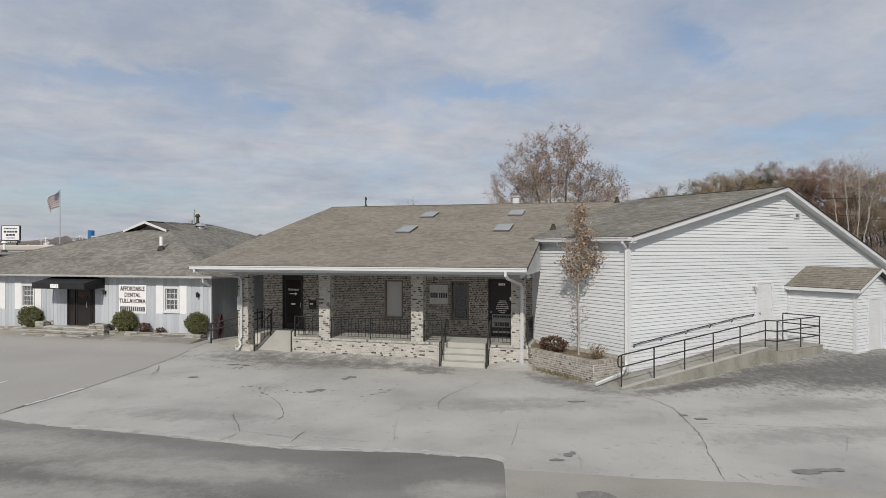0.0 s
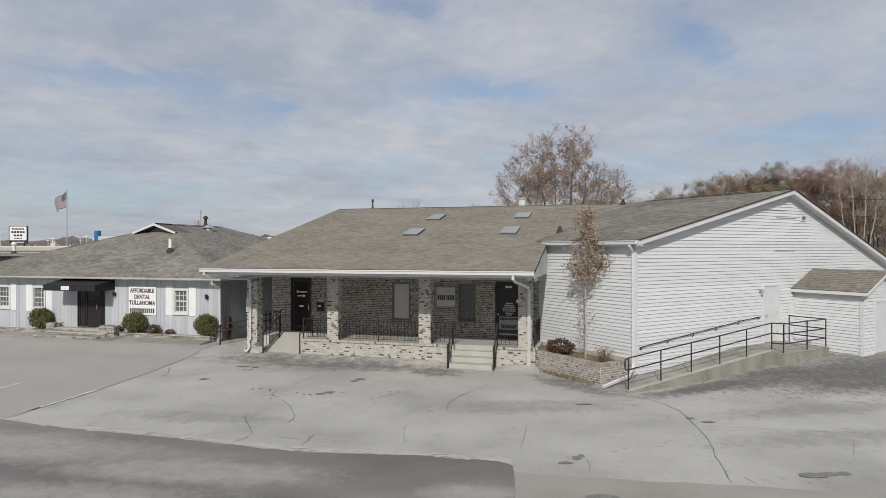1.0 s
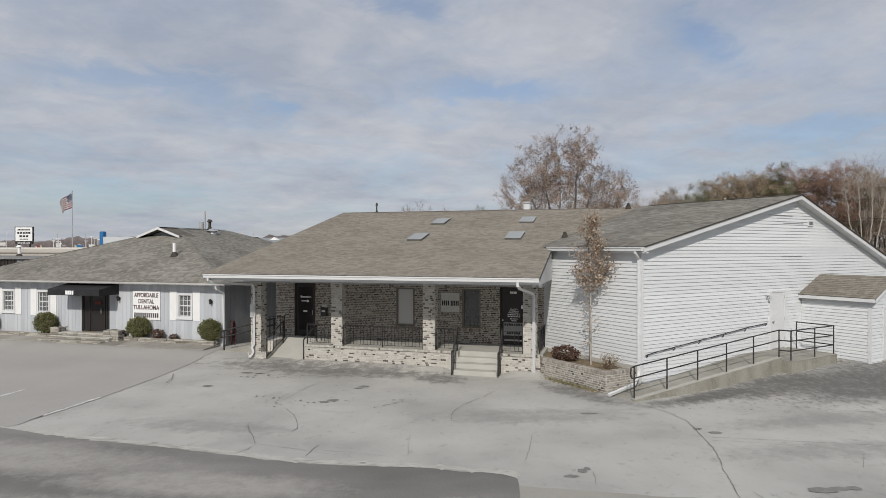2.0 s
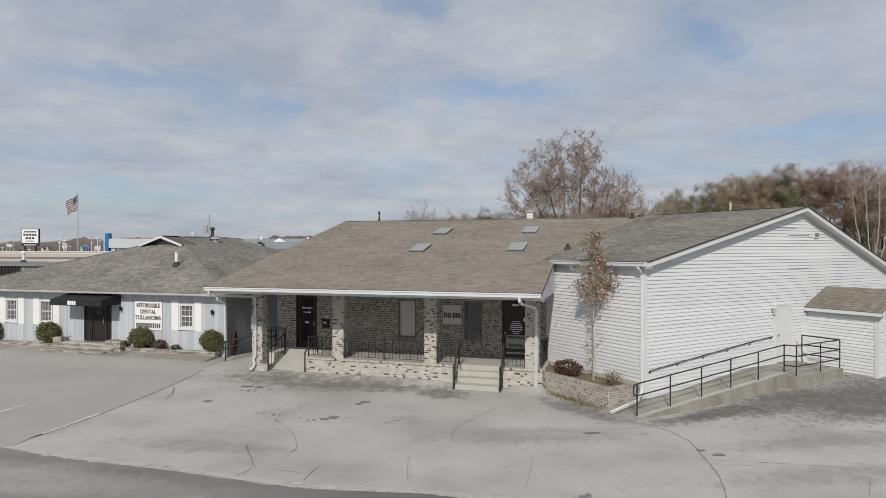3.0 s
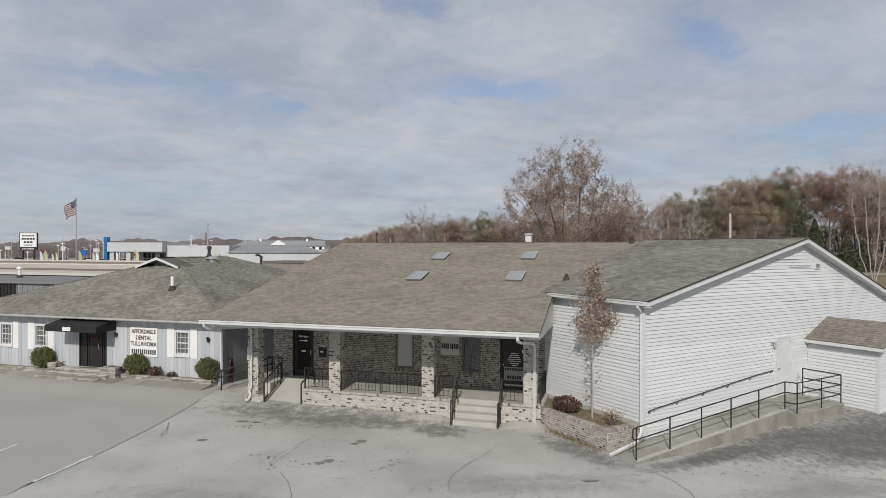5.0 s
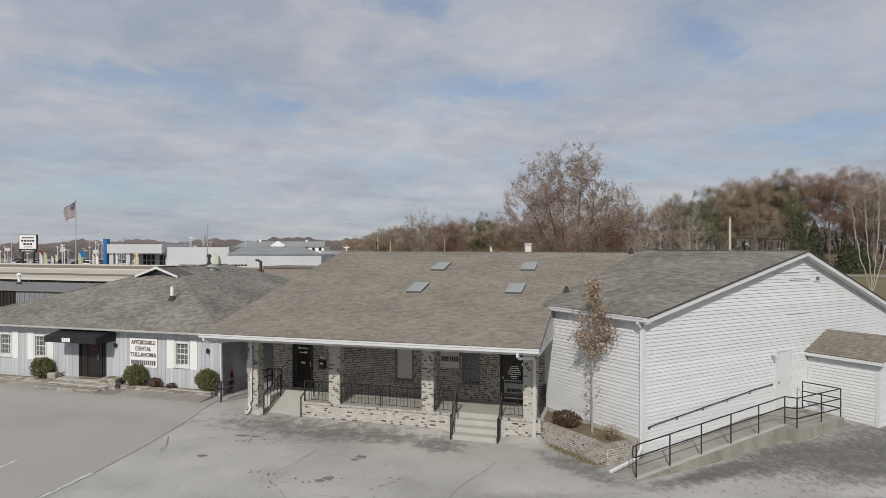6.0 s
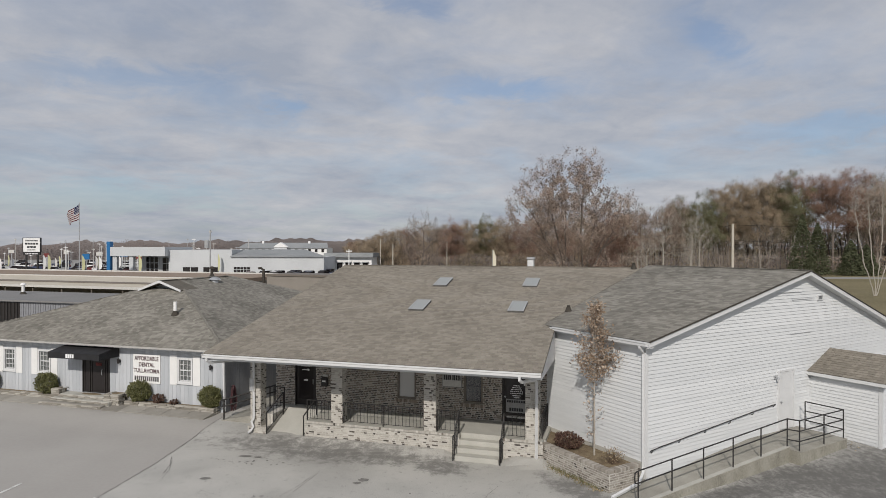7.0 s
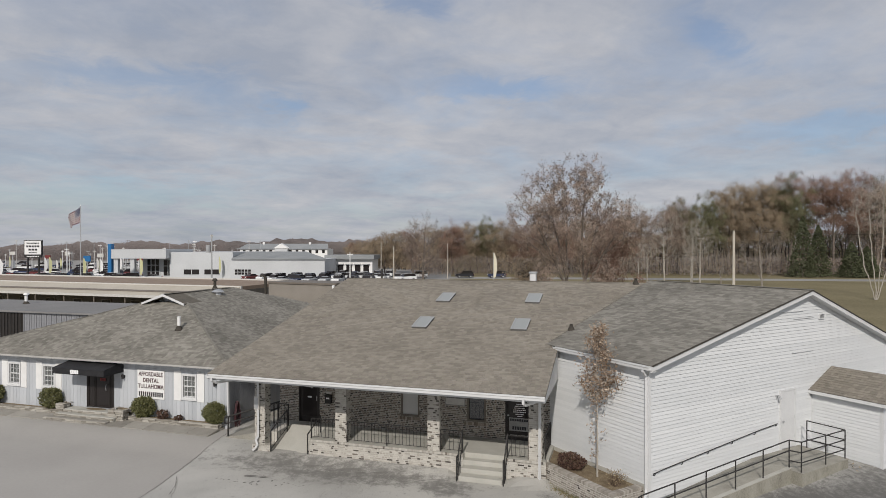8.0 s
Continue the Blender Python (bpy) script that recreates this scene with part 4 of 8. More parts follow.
part("rail_end", pipe([(R0 + 0.02, ramp_edge(R0) - 0.06, 0.97), (R0 - 0.1, ramp_edge(R0) - 0.06, 0.94), (R0 - 0.12, ramp_edge(R0) - 0.06, 0.8), (R0 - 0.1, ramp_edge(R0) - 0.06, 0.66), (R0 + 0.02, ramp_edge(R0) - 0.06, 0.64)], 0.020), BLACK_METAL, ramp_rail)

wall_rail = thing("wall_handrail", WING, "black handrail fixed to the white siding above the ramp", "handrail")
part("rail", pipe([(0.12, -0.06, 1.02), (0.5, -0.06, 1.07), (5.2, -0.06, 1.52), (6.35, -0.06, 1.60)], 0.015), BLACK_METAL, wall_rail)
for i in range(6):
    s = 0.2 + i * 1.22
    z = 1.04 + 0.094 * (s - 0.2)
    part("bracket", pipe([(s, 0.0, z - 0.1), (s, -0.06, z - 0.06), (s, -0.06, z)], 0.012, 6), BLACK_METAL, wall_rail)

# ---- gutters' downspouts ----
def downspout(parent, pts, label="white metal downspout", w=0.085):
    return part("downspout", tube(bmesh.new(), pts, w / 2 * 1.2, 4), WHITE_TRIM, parent, label)


GY = EAVE_V - 0.06
downspout(brick_building, [(-10.82, GY, 3.24), (-10.82, GY, 3.12), (-10.78, GY + 0.15, 3.02), (-10.42, -0.1, 2.86), (-10.36, -0.03, 2.75), (-10.36, -0.03, 0.62), (-10.42, -0.08, 0.5), (-10.34, -0.1, 0.34), (-10.4, -0.14, 0.22), (-10.44, -0.26, 0.16)])
downspout(brick_building, [(-0.05, GY, 3.24), (-0.05, GY, 3.10), (-0.02, GY + 0.2, 3.0), (0.14, -0.12, 2.72), (0.16, -0.035, 2.6), (0.16, -0.035, 0.12), (0.16, -0.12, 0.05)])
part("splash_block", boxes((0.06, 0.26, -0.3, -0.02, 0.0, 0.06), bevel=0.01), OLD_CONCRETE, brick_building)
meter = thing("meter_box", MAIN @ pose(-10.52, -0.07, 1.62), "grey electric meter box fixed to the brick column", "meter box")
part("body", boxes((0, 0.22, 0, 0.1, 0, 0.5), bevel=0.015), PANEL_OLD, meter)
part("cover", boxes((0.03, 0.19, -0.015, 0.0, 0.05, 0.45), bevel=0.005), GALV, meter)
downspout(white_wing, [(-0.26, 0.0, 4.2), (-0.26, 0.0, 4.08), (-0.15, 0.02, 3.98), (-0.04, 0.06, 3.9), (-0.04, 0.06, 0.55), (-0.1, 0.02, 0.40), (-0.5, -0.2, 0.26), (-1.6, -0.22, 0.07)])
part("corner_board", boxes((-0.03, 0.0, -0.03, 0.06, 0.2, 4.1), (0.0, 0.06, -0.03, 0.0, 0.2, 4.1)), WHITE_TRIM, white_wing)


def flood(matrix, group=""):
    ob = thing("floodlight", matrix, "white twin-head security floodlight under the eave", "floodlight", "floodlights")
    part("base", boxes((-0.05, 0.05, -0.05, 0.05, -0.03, 0.0), bevel=0.01), WHITE_TRIM, ob)
    for sx in (-1, 1):
        bm = bmesh.new()
        tube(bm, [(sx * 0.05, -0.03, -0.05), (sx * 0.12, -0.16, -0.12)], 0.03, 10, 0.065)
        part("head", bm, WHITE_TRIM, ob)
    return ob


flood(MAIN @ pose(0.32, -0.3, 3.12))
flood(MAIN @ pose(-13.2, DV - 0.12, 2.69))
lamp = thing("wall_lamp", WING @ pose(6.38, -0.04, 2.5), "small grey outdoor lamp on the white siding", "wall lamp")
part("base", boxes((-0.045, 0.045, 0, 0.05, -0.05, 0.08), bevel=0.01), GREY_PAINT, lamp)
part("shade", tube(bmesh.new(), [(0, -0.01, 0.06), (0, -0.09, 0.03), (0, -0.12, -0.05)], 0.03, 10, 0.045), GREY_PAINT, lamp)

# gable wall door, vent and fittings
wdoor = part("door", frame_of(6.56, 7.5, PZ, 2.72, -0.05, 0.02, 0.06, False), WHITE_TRIM, white_wing, "plain white side door")
part("leaf", boxes((6.62, 7.44, -0.03, 0.018, PZ + 0.02, 2.66)), WHITE_TRIM, wdoor)
for z in (0.95, 1.65, 2.45):
    part("hinge", boxes((7.43, 7.46, -0.045, -0.03, z, z + 0.1)), GALV, wdoor)
part("knob", pipe([(6.7, -0.09, 1.62), (6.7, -0.03, 1.62)], 0.03), GALV, wdoor)
vent = part("vent", frame_of(9.0, 9.36, 5.06, 5.26, -0.05, 0.02, 0.03), WHITE_TRIM, white_wing, "small grey louvred gable vent")
for i in range(4):
    part("slat", boxes((9.03, 9.33, -0.03, 0.0, 5.095 + i * 0.036, 5.113 + i * 0.036)), GREY_PAINT, vent)
part("opening", boxes((9.03, 9.33, 0.0, 0.01, 5.09, 5.23)), DARK_DOOR, vent)
sdoor = part("door", frame_of(0.85, 1.85, 0.34, 2.2, -SH_D - 0.04, -SH_D + 0.01, 0.07, False), WHITE_TRIM, shed, "plain white shed door")
part("leaf", boxes((0.92, 1.78, -SH_D - 0.02, -SH_D, 0.36, 2.13)), WHITE_TRIM, sdoor)
part("threshold", boxes((0.8, 1.9, -SH_D - 0.2, -SH_D - 0.001, 0.2, 0.34)), OLD_CONCRETE, shed)


# ---- roof fittings ----
PITCH = math.degrees(math.atan2(RIDGE_Z - EAVE_Z, RIDGE_V - EAVE_V))
# kerb colour is darkened to draw the shadow line around the glazing
KERB = material("shade_dark_skylight_kerb", two((0.085, 0.083, 0.08), (0.13, 0.128, 0.122)), scale=4, fine=30, rough=0.6)
for u, v in ((-5.24, 2.72), (-1.33, 2.86), (-5.19, 5.84), (-1.26, 5.98)):
    ob = thing("skylight", MAIN @ pose(u, v, main_z(v) + 0.01, PITCH, 0, 0), "low framed roof skylight with pale glazing", "skylight", "roof skylights")
    part("kerb", boxes((0.01, 0.05, 0.01, 1.14, 0, 0.07), (0.57, 0.61, 0.01, 1.14, 0, 0.07), (0.05, 0.57, 0.01, 0.05, 0, 0.07), (0.05, 0.57, 1.1, 1.14, 0, 0.07)), KERB, ob)
    part("frame", boxes((0, 0.045, 0, 1.15, 0.071, 0.09), (0.575, 0.62, 0, 1.15, 0.071, 0.09), (0.045, 0.575, 0, 0.045, 0.071, 0.09), (0.045, 0.575, 1.105, 1.15, 0.071, 0.09)), GREY_PAINT, ob)
    part("glazing", boxes((0.05, 0.57, 0.05, 1.1, 0.05, 0.076)), SKY_GLASS, ob)


def vent_pipe(matrix, r, h, mat, label, hood=False):
    ob = thing("vent_pipe", matrix, label, "vent pipe", "roof vent pipes")
    part("flashing", tube(bmesh.new(), [(0, 0, -0.02), (0, 0, min(0.2, h * 0.75))], r * 2.6, 12, r * 1.1), EDGE_SHINGLE, ob)
    part("pipe", pipe([(0, 0, 0), (0, 0, h)], r, 10), mat, ob)
    if hood:
        part("cap", tube(bmesh.new(), [(0, 0, h), (0, 0, h + 0.1), (0, 0, h + 0.15)], r * 2.0, 10, r * 0.9), mat, ob)


vent_pipe(MAIN @ pose(0.91, 3.16, main_z(3.16) + 0.0), 0.06, 0.24, EDGE_SHINGLE, "short dark brown roof vent with a cone flashing")
vent_pipe(MAIN @ pose(3.3, 9.0, main_z(9.0)), 0.06, 0.27, EDGE_SHINGLE, "short dark brown roof vent with a cone flashing")
vent_pipe(MAIN @ pose(-9.2, 9.4, main_z(9.0)), 0.035, 0.42, BLACK_METAL, "thin dark roof vent pipe with a cap", True)
flue = thing("roof_flue", MAIN @ pose(-1.45, 9.8, RIDGE_Z - 0.15), "squat galvanised roof flue behind the ridge", "flue")
part("body", boxes((-0.15, 0.15, -0.16, 0.16, 0, 0.47), bevel=0.01), WHITE_TRIM, flue)
part("cowl", boxes((-0.19, 0.19, -0.2, 0.2, 0.48, 0.58), bevel=0.02), GALV, flue)
vent_pipe(MAIN @ pose(-17.06, 3.8, DEZ + D_F * (3.8 - EV)), 0.075, 0.62, PANEL_WHITE, "white plastic vent pipe on the dental roof")
dome = thing("roof_fan", MAIN @ pose(-19.06, 9.36, D_RZ - D_K * 0.64), "round galvanised roof ventilator dome", "roof ventilator")
part("throat", tube(bmesh.new(), [(0, 0, -0.05), (0, 0, 0.12)], 0.22, 14, 0.2), GALV, dome)
part("hood", tube(bmesh.new(), [(0, 0, 0.12), (0, 0, 0.2), (0, 0, 0.25), (0, 0, 0.28)], 0.34, 16, 0.08), GALV, dome)
vent_pipe(MAIN @ pose(-19.83, 10.13, D_RZ - 0.04), 0.08, 0.5, EDGE_SHINGLE, "dark capped flue pipe on the dental roof", True)

# ---- dental office fittings ----
gab = part("gablet_roof", roof_slab([(D_RU, GV - 0.35, D_RZ + 0.02), (D_RU, GV + 1.0, D_RZ + 0.02), (D_RU - hw - 0.1, GV + 1.0, gz - 0.02), (D_RU - hw - 0.1, GV - 0.35, gz - 0.02)], 0.05), UNDERLAY, dental)
part("gablet_roof", roof_slab([(D_RU, GV - 0.35, D_RZ + 0.02), (D_RU, GV + 1.0, D_RZ + 0.02), (D_RU + hw + 0.1, GV + 1.0, gz - 0.02), (D_RU + hw + 0.1, GV - 0.35, gz - 0.02)], 0.05), UNDERLAY, dental)
for sgn in (-1, 1):
    bm = bmesh.new()
    prism(bm, [(D_RU, GV - 0.37, D_RZ + 0.03), (D_RU + sgn * (hw + 0.1), GV - 0.37, gz - 0.01), (D_RU + sgn * (hw + 0.1), GV - 0.37, gz - 0.12), (D_RU, GV - 0.37, D_RZ - 0.10)], (0, 0.02, 0))
    part("gablet_trim", bm, WHITE_TRIM, dental, "white gablet trim board")
downspout(dental, [(DU1 - 0.02, EV + 0.0, DEZ - 0.1), (DU1 - 0.02, EV + 0.05, DEZ - 0.25), (DU1 + 0.03, DV - 0.1, DEZ - 0.45), (DU1 + 0.03, DV - 0.05, 0.2)])


def small_sash(x0, x1, z0, z1):
    w = part("window", frame_of(x0 - 0.06, x1 + 0.06, z0 - 0.06, z1 + 0.06, DV - 0.035, DV - 0.002, 0.08), WHITE_TRIM, dental, "white small-paned sash window")
    part("sash", frame_of(x0 + 0.02, x1 - 0.02, z0 + 0.02, z1 - 0.02, DV + 0.02, DV + 0.06, 0.03), WHITE_TRIM, w)
    rows = [(x0 + (x1 - x0) * i / 3 - 0.01, x0 + (x1 - x0) * i / 3 + 0.01, DV + 0.025, DV + 0.055, z0 + 0.03, z1 - 0.03) for i in (1, 2)]
    rows += [(x0 + 0.03, x1 - 0.03, DV + 0.026, DV + 0.054, z0 + (z1 - z0) * j / 4 - (0.025 if j == 2 else 0.01), z0 + (z1 - z0) * j / 4 + (0.025 if j == 2 else 0.01)) for j in (1, 2, 3)]
    for row in rows:
        part("muntin", boxes(row), WHITE_TRIM, w)
    pane = part("pane", boxes((x0 + 0.03, x1 - 0.03, DV + 0.06, DV + 0.068, z0 + 0.03, z1 - 0.03)), CLEAR_GLASS, w)
    pane.visible_shadow = False
    part("curtain", boxes((x0, x1, DV + 0.072, DV + 0.09, z0, z1)), SASH_CURTAIN, w)
    part("sill", boxes((x0 - 0.1, x1 + 0.1, DV - 0.07, DV - 0.036, z0 - 0.12, z0 - 0.06), bevel=0.006), WHITE_TRIM, w)
    for a in (x0 - 0.44, x1 + 0.08):
        part("shutter", boxes((a, a + 0.36, DV - 0.03, DV - 0.004, z0 - 0.16, z1 + 0.16), bevel=0.005), SHUTTER_WHITE, dental, "white flat window shutter")


for a, b in D_WINS:
    small_sash(a + 0.02, b - 0.02, 1.28 + 0.02, 2.26 - 0.02)

DOOR_RED = material("dull_red_notice", two((0.14, 0.03, 0.03), (0.2, 0.05, 0.045)), rough=0.7, bump=0)
dd = part("door", frame_of(D_DOOR[0], D_DOOR[1], 0.51, 2.5, DV + 0.0, DV + 0.12, 0.05, False), DARK_DOOR, dental, "dark bronze glazed entrance door with side panels")
for a, b in ((D_DOOR[0] + 0.05, D_DOOR[0] + 0.42), (D_DOOR[0] + 0.46, D_DOOR[0] + 1.26), (D_DOOR[0] + 1.30, D_DOOR[1] - 0.05)):
    part("leaf", frame_of(a, b, 0.52, 2.44, DV + 0.03, DV + 0.08, 0.06), DARK_DOOR, dd)
    part("glazing", boxes((a + 0.06, b - 0.06, DV + 0.05, DV + 0.06, 0.58, 2.38)), DARK_GLASS, dd)
DX = (D_DOOR[0] + D_DOOR[1]) / 2 + 0.1
bar_row("notice", DOOR_RED, dd, DX - 0.14, DX + 0.18, 1.72, 0.13, DV + 0.028, 5, 0.2, label="small dull red notice")
part("handle", pipe([(DX + 0.24, DV + 0.02, 1.3), (DX + 0.24, DV - 0.03, 1.32), (DX + 0.24, DV - 0.03, 1.55), (DX + 0.24, DV + 0.02, 1.57)], 0.014, 6), GALV, dd)

awning = thing("awning", MAIN @ pose(-21.18, DV, 2.19), "black canvas entrance awning with a white number", "awning")
AW, AD, AH = 2.78, 1.1, 0.48
bm = bmesh.new()
prism(bm, [(0, -0.002, AH), (0, -0.002, 0.0), (0, -AD, 0.0), (0, -AD, 0.26)], (AW, 0, 0))
bmesh.ops.delete(bm, geom=[f for f in bm.faces if f.normal.z < -0.9], context="FACES_ONLY")
part("canopy", bm, CANVAS, awning)

part("frame", boxes((0.02, AW - 0.02, -AD + 0.02, -AD + 0.045, 0.0, 0.025), (0.02, 0.045, -AD + 0.045, -0.01, 0.0, 0.025), (AW - 0.045, AW - 0.02, -AD + 0.045, -0.01, 0.0, 0.025)), GALV, awning)
bar_row("number_bar", LETTER_WHITE, awning, 0.98, 1.42, 0.04, 0.17, -AD - 0.003, 4, 0.2)

dsign = thing("office_sign", MAIN @ pose(-17.62, DV - 0.05, 1.12), "white board sign with dark red and black lettering", "sign")
part("board", boxes((0, 1.42, 0, 0.045, 0, 1.24), bevel=0.006), PANEL_WHITE, dsign)
SIGN_RED = material("dark_red_sign_letters", two((0.075, 0.045, 0.05), (0.10, 0.06, 0.065)), rough=0.6, bump=0)
for body, z in (("AFFORDABLE", 1.06), ("DENTAL", 0.79), ("TULLAHOMA", 0.53)):
    lettering(body, 0.255, SIGN_RED, dsign, 0.71, -0.006, z, {"AFFORDABLE": 0.78, "DENTAL": 0.82, "TULLAHOMA": 0.85}[body])
bar_row("number_bar", LETTER_BLACK, dsign, 0.08, 1.34, 0.10, 0.20, -0.001, 12, 0.55)

lantern = thing("wall_lantern", MAIN @ pose(-13.62, DV - 0.03, 1.92), "small dark metal wall lantern on the grey boards", "lantern", "wall lanterns")
part("bracket", boxes((-0.035, 0.035, -0.02, 0.02, -0.02, 0.12), bevel=0.008), BLACK_METAL, lantern)
part("glass_case", tube(bmesh.new(), [(0, -0.09, -0.04), (0, -0.09, 0.12)], 0.04, 6, 0.06), BLACK_METAL, lantern)
part("cap", tube(bmesh.new(), [(0, -0.09, 0.12), (0, -0.09, 0.19)], 0.075, 6, 0.01), BLACK_METAL, lantern)
copy_thing(lantern, MAIN @ pose(-18.35, DV - 0.03, 1.95))

# stoop, steps and low stone kerbs in front of the dental office
STONE = material("tan_ledge_stone", [(0.25, (0.21, 0.192, 0.163)), (0.5, (0.325, 0.303, 0.265)), (0.75, (0.44, 0.418, 0.375))], scale=4, fine=40, rough=0.92, bump=0.4, vary="object", spread=0.5)
stoop = thing("stone_stoop", MAIN, "tan stone stoop with two shallow steps", "stoop")
part("landing", boxes((-21.18, -18.66, 1.36, DV, 0, 0.50), bevel=0.02), CONCRETE, stoop)
part("step", boxes((-21.4, -18.2, 1.10, 1.36, 0, 0.37), bevel=0.02), CONCRETE, stoop)
part("step", boxes((-21.75, -18.35, 0.84, 1.10, 0, 0.25), bevel=0.02), PAVING, stoop)
rng = random.Random(4)
for u0, u1, v, z0, z1 in ((-21.18, -18.66, 1.36, 0.38, 0.48), (-21.4, -18.2, 1.10, 0.26, 0.35), (-21.75, -18.35, 0.84, 0.12, 0.23)):
    u = u0
    while u < u1 - 0.05:
        e = min(u1, u + rng.uniform(0.2, 0.42))
        zm = (z0 + z1) / 2 + rng.uniform(-0.02, 0.02)
        for a, b in ((z0, zm - 0.004), (zm + 0.004, z1)):
            part("stone", boxes((u + 0.006, e - 0.006, v - 0.025 - rng.uniform(0, 0.012), v - 0.002, a, b), bevel=0.006), STONE, stoop)
        u = e
mat_ob = thing("door_mat", MAIN @ pose(-19.7, 1.68, 0.50), "round-cornered tan coir door mat", "door mat")
bm = bmesh.new()
prism(bm, [(0.5 * math.cos(a), 0.15 * math.sin(a), 0.002) for a in [i * math.tau / 20 for i in range(20)]], (0, 0, 0.015))
part("pile", bm, SOIL, mat_ob)
part("border", prism(bmesh.new(), [(0.53 * math.cos(a), 0.18 * math.sin(a), 0.0) for a in [i * math.tau / 20 for i in range(20)]], (0, 0, 0.012)), OLD_CONCRETE, mat_ob)


def stone_box(u0, u1, v0, v1, h, label):
    """A low planter of ledge stones with soil in it."""
    ob = thing("stone_planter", MAIN, label, "planter", "stone planters")
    rng = random.Random(int(-u0 * 100))
    z = 0.0
    while z < h - 0.01:
        zz = min(h, z + rng.uniform(0.055, 0.085))
        for (ax, fixed, a, b) in (("u", v0, u0, u1), ("v", u0, v0, v1), ("v", u1, v0, v1)):
            t = a
            while t < b - 0.02:
                e = min(b, t + rng.uniform(0.25, 0.5))
                j = rng.uniform(-0.012, 0.012)
                if ax == "u":
                    part("stone", boxes((t + 0.006, e - 0.006, fixed + j, fixed + 0.15 + j, z + 0.004, zz - 0.004), bevel=0.01), STONE, ob)
                else:
                    s = 0 if fixed == u0 else -0.14
                    part("stone", boxes((fixed + s + j, fixed + s + 0.14 + j, t + 0.16, e - 0.006, z + 0.004, zz - 0.004), bevel=0.01), STONE, ob) if e - t > 0.2 else None
                t = e
        z = zz
    part("soil", boxes((u0 + 0.14, u1 - 0.14, v0 + 0.15, v1, 0, h - 0.05)), SOIL, ob)
    return ob


stone_box(-17.75, -13.2, 1.44, DV - 0.02, 0.40, "low stone-edged bed below the dental office wall")
stone_box(-28.0, -21.72, 1.44, DV - 0.02, 0.40, "low stone-edged bed below the dental office wall")
stone_box(-18.64, -17.84, 1.26, DV - 0.02, 0.68, "square stone pier planter beside the stoop")
stone_box(-21.70, -21.2, 1.38, DV - 0.02, 0.68, "square stone pier planter beside the stoop")
bm = bmesh.new()
prism(bm, [(-28, 0.76, 0.0), (-28, 0.76, 0.13), (-28, 1.46, 0.21), (-28, 1.46, 0.0)], (14.84, 0, 0))
walkway = single("pavement", bm, OLD_CONCRETE, MAIN, "narrow slab pavement along the dental office", "pavement", kind="structure")
bm = bmesh.new()
prism(bm, [(0.008, 0.745, 0.131), (0.008, 0.745, 0.158), (0.008, 1.43, 0.236), (0.008, 1.43, 0.209)], (1.043, 0, 0))
slab = mesh_of("slab", bm, PAVING)
for i in range(14):
    part("slab", slab, None, walkway, at=pose(-28 + 1.06 * i, 0, 0))


# ---- shrubs ----
SHRUB = material("evergreen_leaves", [(0.2, (0.075, 0.08, 0.032)), (0.5, (0.165, 0.168, 0.072)), (0.8, (0.27, 0.265, 0.135))], scale=5, fine=30, vary="island", spread=0.6, rough=0.7, bump=0, through=0.3)
RED_LEAF = material("dark_red_leaves", [(0.2, (0.06, 0.034, 0.028)), (0.5, (0.13, 0.075, 0.058)), (0.8, (0.22, 0.145, 0.105))], scale=5, fine=30, vary="island", spread=0.7, rough=0.8, bump=0, through=0.3)
DRY = material("dry_grass", [(0.2, (0.18, 0.13, 0.07)), (0.5, (0.30, 0.23, 0.14)), (0.8, (0.42, 0.34, 0.22))], scale=5, fine=30, vary="island", spread=0.7, rough=0.9, bump=0)
TWIG = material("brown_twigs", two((0.10, 0.07, 0.05), (0.2, 0.15, 0.11)), scale=8, fine=40, rough=0.9)


def shrub(matrix, rx, ry, h, n, leaf_size, mat, label, seed, flat=0.75, group=""):
    ob = thing("shrub", matrix, label, "shrub", group)
    rng = random.Random(seed)
    for i in range(9):
        a = rng.uniform(0, math.tau)
        bm = tube(bmesh.new(), [(0, 0, -0.05), (rx * 0.4 * math.cos(a), ry * 0.4 * math.sin(a), h * 0.4), (rx * 0.75 * math.cos(a), ry * 0.75 * math.sin(a), h * rng.uniform(0.55, 0.85))], 0.018, 4, 0.005)
        part("stem", bm, TWIG, ob)
    bm = bmesh.new()
    for i in range(n):
        d = Vector((rng.gauss(0, 1), rng.gauss(0, 1), rng.gauss(0, 1))).normalized()
        lump = 1 + 0.2 * noise.noise(d * 2.3 + Vector((seed, 0, 0))) + 0.14 * noise.noise(d * 6 + Vector((0, seed, 0)))
        r = rng.uniform(0.55, 1.12) ** 0.5 * lump
        p = Vector((d.x * rx * r, d.y * ry * r, h * 0.52 + d.z * h * 0.5 * r))
        if p.z > -0.05:
            leaf(bm, p, leaf_size * rng.uniform(0.6, 1.2), rng, 0.4)
    part("foliage", bm, mat, ob)
    return ob


for i, (u, v, r, h) in enumerate(((-13.52, 1.62, 0.48, 0.86), (-17.1, 1.62, 0.53, 0.86), (-22.2, 1.62, 0.54, 0.92), (-25.7, 1.62, 0.5, 0.9))):
    shrub(MAIN @ pose(u, v, 0.37), r, r * 0.62, h, 3600, 0.045, SHRUB, "clipped round evergreen shrub in the stone bed", 11 + i, group="clipped shrubs")
shrub(MAIN @ pose(-16.1, 1.62, 0.36), 0.25, 0.2, 0.4, 420, 0.05, RED_LEAF, "low straggling reddish plant in the stone bed", 31)
